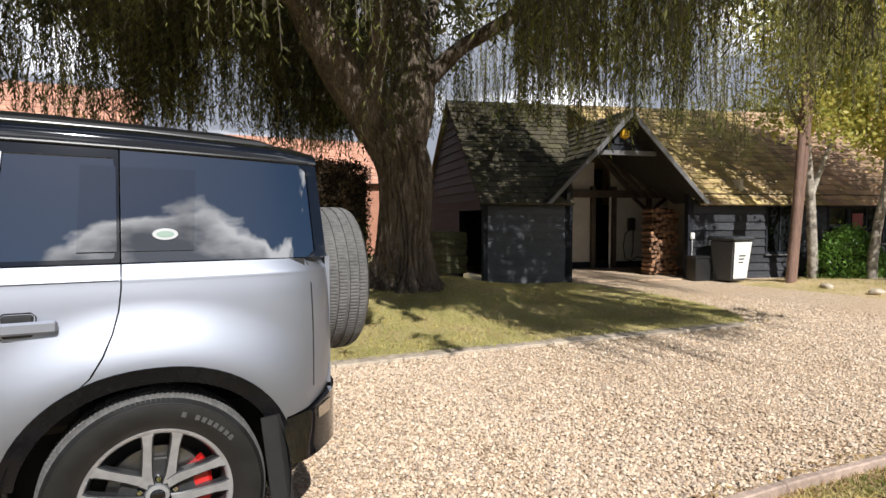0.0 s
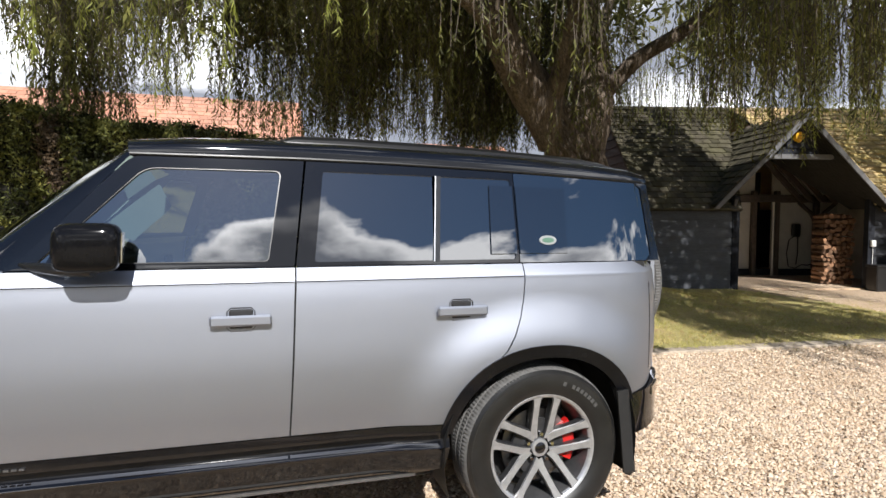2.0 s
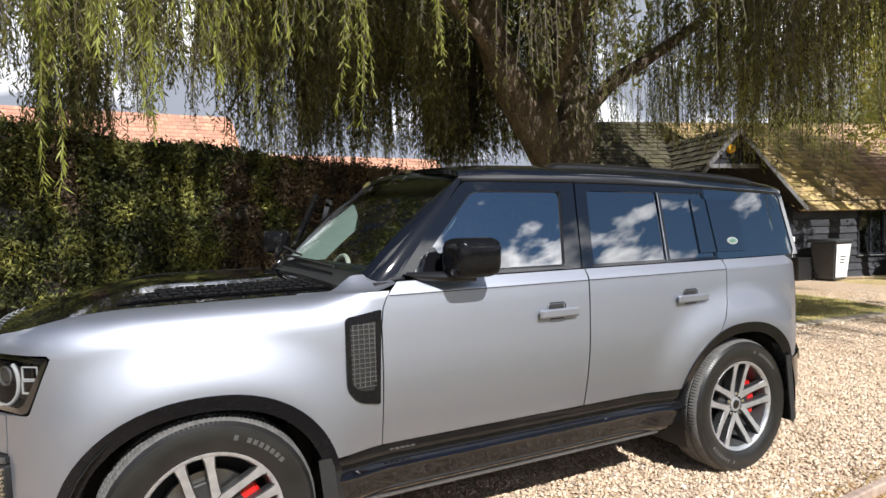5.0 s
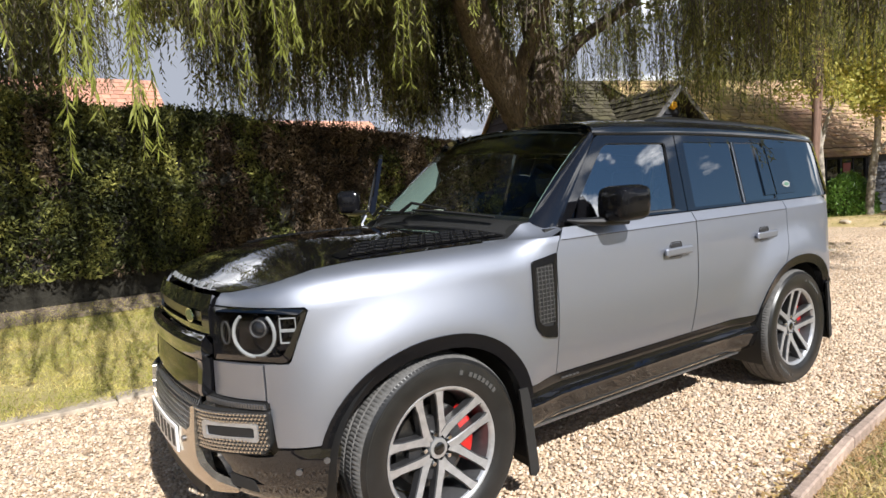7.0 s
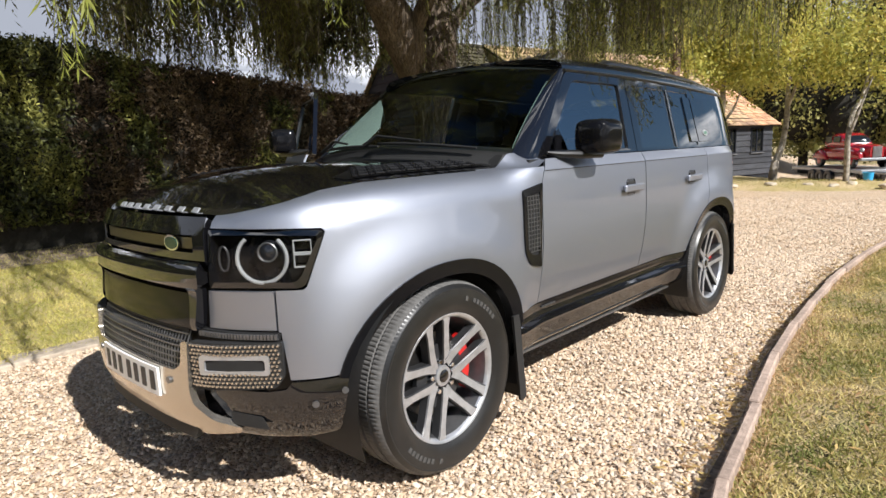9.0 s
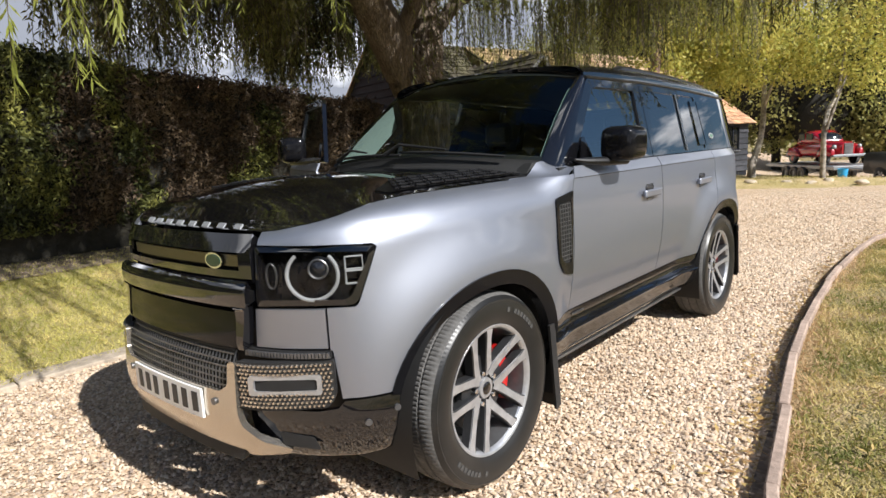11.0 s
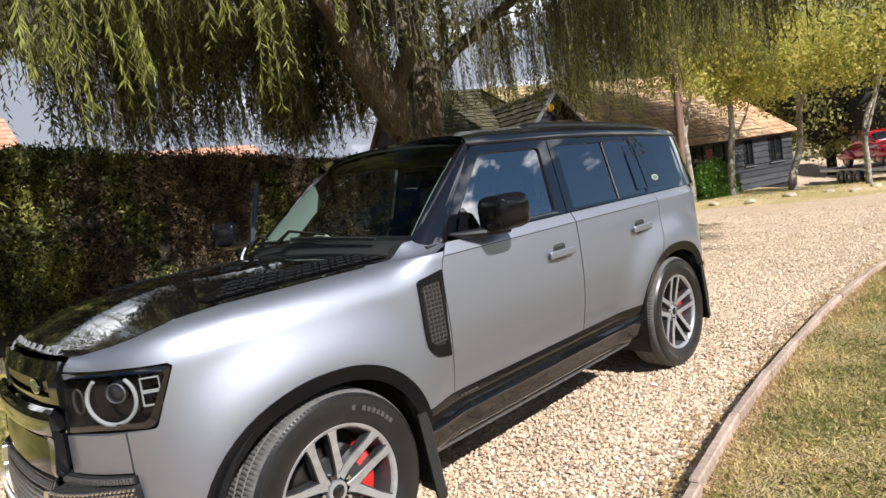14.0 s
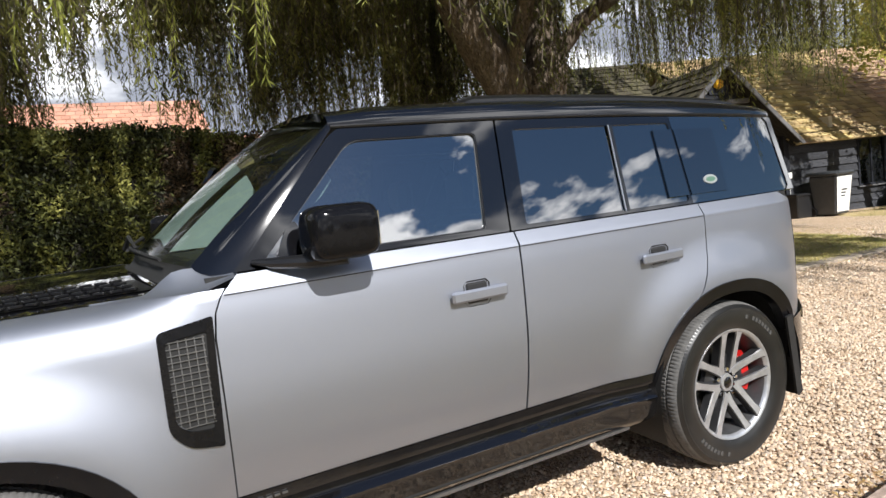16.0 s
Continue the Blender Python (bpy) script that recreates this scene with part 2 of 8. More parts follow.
M_bargeboard = mat("grey_painted_timber", (0.13, 0.13, 0.135), 0.6, var=0.25, scale=12, bump=0.2)
M_beam = mat("dark_oak_beam", (0.10, 0.078, 0.06), 0.8, var=0.4, scale=10, bump=0.5)
M_plaster = mat("cream_plaster", (0.55, 0.52, 0.45), 0.9, var=0.12, scale=5, bump=0.15)
M_bark = mat("willow_bark", (0.185, 0.143, 0.105), 0.95, col2=(0.045, 0.033, 0.024), scale=12, bump=1.0, bscale=14, dist=0.07, var=0.3, stretch=(2.4, 2.4, 0.5))
M_birchbark = mat("birch_bark", (0.42, 0.38, 0.32), 0.85, col2=(0.07, 0.055, 0.045), scale=9, bump=0.6, bscale=25, var=0.3)
M_pole = mat("brown_timber_pole", (0.19, 0.115, 0.085), 0.8, var=0.4, scale=12, bump=0.4, stretch=(4, 4, 0.4))
M_rock = mat("field_stone", (0.50, 0.42, 0.32), 0.9, var=0.35, scale=9, bump=0.6, bscale=20)
L_willow = leaf_mat("willow_leaf", [(0.034, 0.036, 0.016), (0.095, 0.098, 0.034), (0.185, 0.188, 0.058), (0.33, 0.32, 0.10)], 0.5, clump=1.1)
# lighter copy of the willow leaf, with sunlight put into its colour
L_willowlit = leaf_mat("sunlit_willow_leaf", [(0.17, 0.19, 0.035), (0.30, 0.33, 0.065), (0.42, 0.44, 0.12)], 0.55)
# wide clumped ramp: sun patches and shade are partly put into the hedge's colour
L_hedge = leaf_mat("conifer_hedge_leaf", [(0.010, 0.012, 0.005), (0.028, 0.034, 0.010), (0.125, 0.132, 0.034), (0.42, 0.40, 0.11)], 0.22, 0.6, 0.6, 1.7)
L_hedgedry = leaf_mat("dry_hedge_leaf", [(0.020, 0.014, 0.010), (0.058, 0.040, 0.027), (0.14, 0.098, 0.06), (0.25, 0.185, 0.115)], 0.25, 0.7, 0.5, 2.2)
L_bush = leaf_mat("laurel_leaf", [(0.06, 0.13, 0.025), (0.14, 0.26, 0.045), (0.22, 0.34, 0.08)], 0.35, 0.35)
L_birch = leaf_mat("birch_leaf", [(0.16, 0.19, 0.05), (0.40, 0.41, 0.10), (0.64, 0.58, 0.16), (0.58, 0.44, 0.15)], 0.55)
L_wood = leaf_mat("dark_tree_leaf", [(0.07, 0.075, 0.028), (0.31, 0.30, 0.095), (0.56, 0.50, 0.18)], 0.5)
L_grass = leaf_mat("grass_blade", [(0.14, 0.165, 0.045), (0.25, 0.25, 0.07), (0.56, 0.45, 0.18), (0.78, 0.64, 0.34)], 0.35, 0.6, 0.62, 2.1)
L_grassfresh = leaf_mat("fresh_grass_blade", [(0.20, 0.21, 0.055), (0.38, 0.37, 0.09), (0.65, 0.56, 0.19), (0.80, 0.67, 0.33)], 0.35, 0.6, 0.6, 2.0)
# near-black that stands for shade: inside foliage and under roof tiles
M_core = mat("inner_shade_dark", (0.02, 0.018, 0.012), 0.95, var=0.4, scale=6, bump=0.8, bscale=12, dist=0.05)

M_silver = mat("silver_paint", (0.352, 0.372, 0.425), 0.51, 0.92, coat=0.6, coat_rough=0.03, bump=0.03, bscale=900, dist=0.001)
M_silver.node_tree.nodes["Principled BSDF"].inputs["Specular Tint"].default_value = (0.36, 0.38, 0.43, 1)      # flake paint darkens at a glancing view
M_divider = mat("dark_anodised_trim", (0.06, 0.062, 0.066), 0.22, 0.8, var=0.1, scale=20)
M_bright = mat("bright_trim", (0.55, 0.56, 0.58), 0.3, 0.9)
M_gloss = mat("black_gloss_paint", (0.005, 0.005, 0.006), 0.05, coat=1.0, coat_rough=0.02)
M_blacktrim = mat("black_plastic_trim", (0.010, 0.010, 0.011), 0.28, var=0.2, scale=30, bump=0.05, bscale=400, dist=0.001)
M_cap = mat("black_mirror_cap", (0.006, 0.006, 0.007), 0.09, spec=0.22, var=0.2, scale=25)
M_lens = mat("dark_lamp_lens", (0.012, 0.013, 0.016), 0.03, spec=0.5, coat=0.35)
M_arch = mat("black_arch_paint", (0.007, 0.007, 0.008), 0.16, spec=0.25, var=0.3, scale=25)
M_sill = mat("black_sill_paint", (0.009, 0.0085, 0.0085), 0.14, spec=0.24, var=0.4, scale=18, coat=0.45, bump=0.02, bscale=14, dist=0.003)
# olive of the sunlit lawn's reflection, put into the bar's colour
M_olive = mat("olive_reflection_metal", (0.15, 0.135, 0.085), 0.3, 0.7, var=0.08, scale=20)
M_rimdark = mat("dark_rim_paint", (0.040, 0.040, 0.042), 0.38, 0.3, var=0.3, scale=25)
M_tread = mat("dusty_tread_rubber", (0.115, 0.112, 0.108), 0.85, var=0.35, scale=40, bump=0.1, bscale=200, dist=0.001)
M_side = mat("raised_sidewall_rubber", (0.055, 0.054, 0.052), 0.6)
M_trimgrey = mat("pale_grey_cabin_trim", (0.34, 0.42, 0.39), 0.6, var=0.08, scale=20)
M_matt = mat("matt_black_plastic", (0.012, 0.012, 0.012), 0.7, var=0.3, scale=30, bump=0.15, bscale=300, dist=0.001)
M_tyre = mat("tyre_rubber", (0.014, 0.0138, 0.0135), 0.36, var=0.35, scale=14, bump=0.1, bscale=200, dist=0.001)
M_alloy = mat("machined_alloy", (0.52, 0.53, 0.55), 0.34, 0.7, var=0.2, scale=25)
M_alloydark = mat("grey_alloy", (0.20, 0.20, 0.205), 0.4, 0.8, var=0.2, scale=25)
M_red = mat("red_caliper", (0.48, 0.013, 0.011), 0.35, coat=0.5)
M_bronze = mat("satin_champagne_metal", (0.55, 0.50, 0.43), 0.24, 0.9, var=0.06, scale=20)
M_disc = mat("brake_disc", (0.22, 0.215, 0.21), 0.35, 1.0, var=0.2, scale=60)
M_letter = mat("satin_silver_letter", (0.42, 0.43, 0.44), 0.4, 0.6)
M_drl = mat("white_lamp_plastic", (0.26, 0.27, 0.275), 0.25, coat=1.0)
M_chrome = mat("chrome", (0.78, 0.79, 0.80), 0.07, 1.0)
M_seat = mat("dark_seat_leather", (0.025, 0.024, 0.024), 0.55, var=0.25, scale=20, bump=0.1)
M_paper = mat("cream_leather", (0.60, 0.58, 0.50), 0.7, var=0.05)
M_plate = mat("white_plate", (0.82, 0.82, 0.80), 0.35)
M_ink = mat("black_plate_bars", (0.02, 0.02, 0.022), 0.5)
M_green = mat("green_badge_enamel", (0.012, 0.055, 0.032), 0.25, coat=0.4)
G_dark = mat("privacy_glass", (0.004, 0.005, 0.007), 0.006, ior=3.2, spec=0.5)
G_panel = mat("gloss_black_panel", (0.004, 0.004, 0.005), 0.008, ior=2.9, spec=0.5)
G_clear = glass_mat("side_glass", (0.28, 0.36, 0.36), 5.0)
G_screen = glass_mat("windscreen_glass", (0.46, 0.55, 0.53), 1.5)
G_lamp = glass_mat("lamp_lens", (0.95, 0.95, 0.95), 1.25)

# ---- small builders ----
def part(name, bm, material, parent, label="", smooth=True, angle=35):
    me = bpy.data.meshes.new(name)
    bm.to_mesh(me)
    bm.free()
    me.materials.append(material)
    if smooth:
        me.shade_smooth()
        me.set_sharp_from_angle(angle=radians(angle))
    ob = new(name, me)
    if parent:
        ob.parent = parent
    if label:
        ob["label"] = label
    return ob


def empty(name, at=(0, 0, 0), rz=0.0, label="", category="", group="", kind=""):
    e = new(name)
    e.matrix_world = pose(*at, 0, 0, rz)
    e.empty_display_size = 0.2
    return tagged(e, label, category, group, kind)


def box(bm, x0, x1, y0, y1, z0, z1, m=None, bevel=0.0):
    """An axis-parallel block added to bm, moved by m."""
    vs = [bm.verts.new((x, y, z)) for x in (x0, x1) for y in (y0, y1) for z in (z0, z1)]
    fs = [bm.faces.new([vs[i] for i in f]) for f in ((0, 1, 3, 2), (4, 6, 7, 5), (0, 4, 5, 1), (2, 3, 7, 6), (0, 2, 6, 4), (1, 5, 7, 3))]
    if bevel:
        es = {e for f in fs for e in f.edges}
        r = bmesh.ops.bevel(bm, geom=list(es), offset=bevel, segments=1, affect="EDGES", profile=0.6)
        vs = list({v for f in r["faces"] for v in f.verts} | {v for v in vs if v.is_valid})
    if m is not None:
        bmesh.ops.transform(bm, matrix=m, verts=vs)
    return vs


def block(name, dims, material, parent, m=None, bevel=0.0, label=""):
    bm = bmesh.new()
    box(bm, *dims, m, bevel)
    return part(name, bm, material, parent, label, smooth=False)


def tube(bm, pts, radii, n=8, cap=True):
    """A round limb through pts."""
    rings, pts = [], [Vector(p) for p in pts]
    for i, p in enumerate(pts):
        d = (pts[min(i + 1, len(pts) - 1)] - pts[max(i - 1, 0)]).normalized()
        a = d.orthogonal().normalized() if i == 0 else (a - a.dot(d) * d).normalized()
        b = d.cross(a)
        r = radii[i] if isinstance(radii, (list, tuple)) else radii
        rings.append([bm.verts.new(p + r * (math.cos(t) * a + math.sin(t) * b)) for t in (2 * math.pi * k / n for k in range(n))])
    for r0, r1 in zip(rings, rings[1:]):
        for k in range(n):
            bm.faces.new((r0[k], r0[(k + 1) % n], r1[(k + 1) % n], r1[k]))
    if cap:
        bm.faces.new(rings[0][::-1])
        bm.faces.new(rings[-1])
    return rings


def lathe(bm, prof, n=48, m=None, close=False):
    """Spins a profile of (radius, height) round the z axis, then moves it by m."""
    rings = [[bm.verts.new((r * math.cos(2 * math.pi * k / n), r * math.sin(2 * math.pi * k / n), z)) for k in range(n)] for r, z in prof]
    for r0, r1 in zip(rings, rings[1:]):
        for k in range(n):
            bm.faces.new((r0[k], r0[(k + 1) % n], r1[(k + 1) % n], r1[k]))
    if close:
        bm.faces.new(rings[-1])
        bm.faces.new(rings[0][::-1])
    vs = [v for r in rings for v in r]
    if m is not None:
        bmesh.ops.transform(bm, matrix=m, verts=vs)
    return rings


def quads(name, centres, along, across, material, parent=None):
    """Many small leaves, one lozenge each, as one mesh: centre, half length and half width vectors."""
    c, a, b = (np.asarray(k, float) for k in (centres, along, across))
    n = len(c)
    v = np.stack([c - a, c + b * 1.0 - a * 0.15, c + a, c - b * 1.0 - a * 0.15], 1).reshape(-1, 3)
    me = bpy.data.meshes.new(name)
    me.vertices.add(4 * n)
    me.vertices.foreach_set("co", v.ravel())
    me.loops.add(4 * n)
    me.loops.foreach_set("vertex_index", np.arange(4 * n))
    me.polygons.add(n)
    me.polygons.foreach_set("loop_start", np.arange(0, 4 * n, 4))
    me.update(calc_edges=True)
    me.validate()
    me.materials.append(material)
    ob = new(name, me)
    if parent:
        ob.parent = parent
    return ob


def unit(v):
    return v / np.maximum(np.linalg.norm(v, axis=1, keepdims=True), 1e-9)


def scatter_leaves(name, pts, length, width, material, parent=None, seed=1, droop=0.0):
    rs = np.random.RandomState(seed)
    n = len(pts)
    d = unit(rs.normal(size=(n, 3)) + np.array([0, 0, -droop]))
    e = unit(np.cross(d, rs.normal(size=(n, 3))))
    s = rs.uniform(0.6, 1.3, (n, 1))
    return quads(name, pts, d * s * length / 2, e * s * width / 2, material, parent)


def sheet(name, outline, z, material, kind="structure", category="", label="", height=None, step=0.5, parent=None):
    """A level piece of ground inside an outline, cut into a grid; height(x, y) lifts it."""
    bm = bmesh.new()
    f = bm.faces.new([bm.verts.new((x, y, 0)) for x, y in outline])
    if f.normal.z < 0:
        f.normal_flip()
    if height:
        xs, ys = [p[0] for p in outline], [p[1] for p in outline]
        for axis, lo, hi in ((0, min(xs), max(xs)), (1, min(ys), max(ys))):
            k = lo + step
            while k < hi:
                co, no = [0, 0, 0], [0, 0, 0]
                co[axis], no[axis] = k, 1
                bmesh.ops.bisect_plane(bm, geom=bm.verts[:] + bm.edges[:] + bm.faces[:], plane_co=co, plane_no=no)
                k += step
    bmesh.ops.triangulate(bm, faces=[f for f in bm.faces if len(f.verts) > 4])
    for v in bm.verts:
        v.co.z = z + (height(v.co.x, v.co.y) if height else 0.0)
    bmesh.ops.recalc_face_normals(bm, faces=bm.faces)
    if sum(f.normal.z for f in bm.faces) < 0:
        bmesh.ops.reverse_faces(bm, faces=bm.faces)
    return tagged(part(name, bm, material, parent), label, category, "", kind)

# ---- ground ----
def smooth01(a, b, v):
    t = min(1.0, max(0.0, (v - a) / (b - a)))
    return t * t * (3 - 2 * t)


def lawn_rise(x, y):
    """The lawn climbs gently from the edging to the mound round the willow and to the hedge."""
    d = math.hypot(x - 5.4, y - 5.6)
    return 0.20 * smooth01(2.6, 6.5, y) * (1 - smooth01(6.5, 9.0, x)) + 0.14 * (1 - smooth01(0.5, 3.2, d)) + 0.012 * noise.noise((x * 1.3, y * 1.3, 0))


def ground_fall(x, y):
    return -0.58 * smooth01(16.8, 22.0, x) * (1 - smooth01(4.4, 6.4, y - 0.06 * max(0.0, x - 21))) - 0.02


sheet("ground", [(-400, -400), (400, -400), (400, 400), (-400, 400)], -0.80, M_lawn, category="ground", label="dry grassland reaching the horizon")
DRIVE = [(-30, -9), (-3.2, -2.35), (-1.05, -1.85), (-0.25, -1.74), (0.56, -1.62), (1.3, -1.55), (2.03, -1.50), (2.75, -1.46), (3.48, -1.45), (4.4, -1.46), (5.4, -1.52), (7.0, -1.95), (9.5, -3.6), (12, -7), (16, -14), (40, -16), (40, 8.0), (21, 12), (9.5, 12),
         (9.0, 7.2), (6.0, 9.9), (-14, 9.9), (-30, 6)]
sheet("driveway", DRIVE, 0.0, M_gravel, category="gravel drive", label="pale buff pea-gravel drive, loose and sunlit", height=lambda x, y: ground_fall(x, y) + 0.02 + 0.008 * noise.noise((x * 0.9, y * 0.9, 3)), step=1.2)
KERB_L = [(-14, 2.62), (-6, 2.40), (-2.4, 2.31), (0.4, 2.28), (3.2, 2.27), (4.6, 2.25), (5.7, 2.15), (6.9, 2.04), (8.0, 1.95), (8.7, 1.9)]
LAWN_L = KERB_L + [(9.2, 2.3), (9.7, 3.2), (10.0, 4.6), (9.9, 6.0), (9.85, 7.05), (8.15, 7.5), (8.4, 9.8), (-14, 9.8)]
sheet("lawn", LAWN_L, 0.03, M_lawnfresh, category="lawn", label="dry yellow-green lawn strewn with fallen willow leaves", height=lawn_rise, step=0.4)
KERB_R = [(-14, -5.0), (-8, -3.6), (-3.2, -2.4), (-1.05, -1.9), (-0.25, -1.78), (0.56, -1.66), (1.3, -1.59), (2.03, -1.54), (2.75, -1.50), (3.48, -1.49), (4.4, -1.50), (5.4, -1.56), (7.0, -1.99), (9.5, -3.65), (12, -7.05), (16, -14.1)]
LAWN_R = KERB_R + [(60, -30), (60, -80), (-60, -80), (-60, -20)]
sheet("lawn", LAWN_R, 0.035, M_lawn, category="lawn", label="parched brown and green lawn beyond a low edging board")
sheet("hedge_bed", [(-14, 5.7), (4.0, 5.5), (4.3, 7.6), (-14, 7.6)], 0.045, M_soil, category="flower bed", label="bare shaded soil with dead leaves under the hedge", height=lawn_rise, step=0.4)
VERGE = [(12.6, 5.2), (12.9, 3.0), (12.7, 1.6), (13.2, 0.2), (14.5, -1.2), (17, -2.2), (17.0, 1.0), (18.2, 3.2), (19.5, 4.55), (13.5, 6.1)]
def verge_rise(x, y):
    """Flush with the gravel at its rim, a low bank inside."""
    d = 9.0
    for (x0, y0), (x1, y1) in zip(VERGE, VERGE[1:] + VERGE[:1]):
        t = max(0.0, min(1.0, ((x - x0) * (x1 - x0) + (y - y0) * (y1 - y0)) / ((x1 - x0) ** 2 + (y1 - y0) ** 2)))
        d = min(d, math.hypot(x - x0 - t * (x1 - x0), y - y0 - t * (y1 - y0)))
    return -0.014 + 0.12 * smooth01(0.0, 1.6, d) + 0.012 * noise.noise((x, y, 9))


sheet("verge", VERGE, 0.0, M_straw, category="grass verge", label="low bank of dry straw-coloured grass", height=verge_rise, step=0.4)


def edging(name, line, w, h, z0, material, label, piece, shift):
    """Edging of end-to-end lengths along a line, slightly uneven."""
    th = empty(name, label=label, category="edging", kind="structure")
    rs = random.Random(4)
    run = []
    for a, b in zip(line, line[1:]):
        n = max(1, round(math.dist(a, b) / piece))
        run += [(a[0] + (b[0] - a[0]) * k / n, a[1] + (b[1] - a[1]) * k / n) for k in range(n)]
    run.append(line[-1])
    for a, b in zip(run, run[1:]):
        d, ang = math.dist(a, b), math.degrees(math.atan2(b[1] - a[1], b[0] - a[0]))
        bm = bmesh.new()
        box(bm, 0.004, d - 0.004, -w / 2, w / 2, z0, z0 + h + rs.uniform(-0.006, 0.006), None, 0.007)
        p = part("edging_length", bm, material, th, smooth=False)
        p.matrix_local = pose(a[0], a[1] + shift + rs.uniform(-.006, .006), 0, rs.uniform(-2, 2), 0, ang + rs.uniform(-.5, .5))
    return th


edging("stone_edging", KERB_L[1:], 0.20, 0.080, -0.04, M_kerb, "pale flush stone edging along the lawn", 0.9, 0.02)
edging("timber_edging", KERB_R[1:14], 0.05, 0.152, -0.06, M_timberedge, "weathered pale edging board raised above the gravel", 0.9, 0.02)

# a dark soil strip that mostly stands for the board's shadow on the gravel
EDGE_SHADE = [(x, y + 0.035) for x, y in KERB_R[2:13]] + [(x, y + 0.080 + 0.016 * math.sin(x * 4.7)) for x, y in KERB_R[12:1:-1]]
sheet("edging_shade_strip", EDGE_SHADE, 0.026, M_soil, category="soil strip", label="dark soil strip along the edging board, mostly standing for its shadow")

# ---- barn: u runs along its front, v into it ----
BARN = pose(10.05, 7.15, 0, 0, 0, -15.5)
barn = new("barn")
barn.matrix_world = BARN
tagged(barn, "long black weatherboarded barn with open porch and mossy tiles", "barn")


def barn_box(name, dims, material, bevel=0.0, label="", parent=None):
    bm = bmesh.new()
    box(bm, *dims, None, bevel)
    return part(name, bm, material, parent or barn, label, smooth=False)


def boarding(u0, u1, z0, z1, v, material, pitch=0.19, holes=(), face=-1, parent=None, along="u", top=None):
    """Lapped boards on a wall face, each a piece of its own; top(z) gives the span where a gable narrows."""
    z = z0
    while z < z1 - 0.02:
        h = min(pitch, z1 - z)
        spans = [top(z + h * 0.5)] if top else [(u0, u1)]
        for a, b, c, d in holes:
            if c < z + h * 0.5 < d:
                spans = [s for lo, hi in spans for s in ((lo, min(hi, a)), (max(lo, b), hi)) if s[1] - s[0] > 0.03]
        for a, b in spans:
            if b - a < 0.04:
                continue
            bm = bmesh.new()
            o0, o1 = face * 0.05, face * 0.012
            ends = [(a, v, z - 0.012), (a, v + o0, z - 0.012), (a, v + o1, z + h), (a, v, z + h)]
            q = [[bm.verts.new((e[0] + k * (b - a), e[1], e[2]) if along == "u" else (e[1], e[0] + k * (b - a), e[2])) for e in ends] for k in (0, 1)]
            for i in range(4):
                bm.faces.new((q[0][i], q[0][(i + 1) % 4], q[1][(i + 1) % 4], q[1][i]))
            bm.faces.new(q[0]), bm.faces.new(q[1][::-1])
            bmesh.ops.recalc_face_normals(bm, faces=bm.faces)
            part("weatherboard", bm, material, parent or barn, smooth=False)
        z += h


EAVE, RIDGE, DEPTH, U0, U1 = 1.80, 4.42, 6.2, -1.95, 11.85
# walls
front = barn_box("front_wall", (2.98, U1, 0.03, 0.15, -0.2, EAVE + 0.15), M_clad)
boarding(2.98, 8.3, 0.0, EAVE + 0.05, 0.03, M_cladgrey, holes=((4.9, 5.7, 0.5, 1.75), (6.6, 8.3, 0.75, 1.7)))
boarding(8.35, U1, 0.0, EAVE + 0.05, 0.03, M_cladgrey, pitch=0.2, holes=((9.15, 9.62, 0.75, 1.62), (10.5, 11.25, 0.75, 1.62)))
screen = barn_box("screen_wall", (U0, -0.02, 0.03, 0.12, -0.2, EAVE + 0.1), M_clad)
boarding(U0 + 0.1, -0.1, 0.03, EAVE + 0.02, 0.03, M_screenboard, pitch=0.185)
for u in (U0, -0.1):
    barn_box("corner_post", (u, u + 0.1, -0.03, 0.1, -0.1, EAVE + 0.05), M_clad, 0.006)
barn_box("gable_wall", (U0 + 0.02, U0 + 0.12, 2.2, DEPTH, -0.2, EAVE), M_clad)
barn_box("lintel", (U0 - 0.01, U0 + 0.12, 0.12, DEPTH, EAVE - 0.22, EAVE + 0.02), M_clad)
boarding(0.1, DEPTH, EAVE, RIDGE - 0.1, U0 + 0.02, M_clad, pitch=0.21, along="v", top=lambda z: (max(0.05, (z - EAVE) / (RIDGE - EAVE) * DEPTH / 2), DEPTH - max(0.05, (z - EAVE) / (RIDGE - EAVE) * DEPTH / 2)))
bm = bmesh.new()
f = [[bm.verts.new((u, v, z)) for v, z in ((0.1, EAVE), (DEPTH - 0.1, EAVE), (DEPTH / 2, RIDGE - 0.12))] for u in (U0 + 0.03, U0 + 0.12)]
bm.faces.new(f[0]), bm.faces.new(f[1][::-1])
for i in range(3):
    bm.faces.new((f[0][i], f[1][i], f[1][(i + 1) % 3], f[0][(i + 1) % 3]))
bmesh.ops.recalc_face_normals(bm, faces=bm.faces)
part("gable_boarding_back", bm, M_clad, barn, smooth=False)
bm = bmesh.new()
f = [[bm.verts.new((u, v, z)) for v, z in ((0.1, -0.2), (DEPTH - 0.1, -0.2), (DEPTH - 0.1, EAVE), (DEPTH / 2, RIDGE - 0.12), (0.1, EAVE))] for u in (U1 - 0.12, U1)]
bm.faces.new(f[0]), bm.faces.new(f[1][::-1])
for i in range(5):
    bm.faces.new((f[0][i], f[1][i], f[1][(i + 1) % 5], f[0][(i + 1) % 5]))
bmesh.ops.recalc_face_normals(bm, faces=bm.faces)
part("end_wall", bm, M_cladgrey, barn, smooth=False)
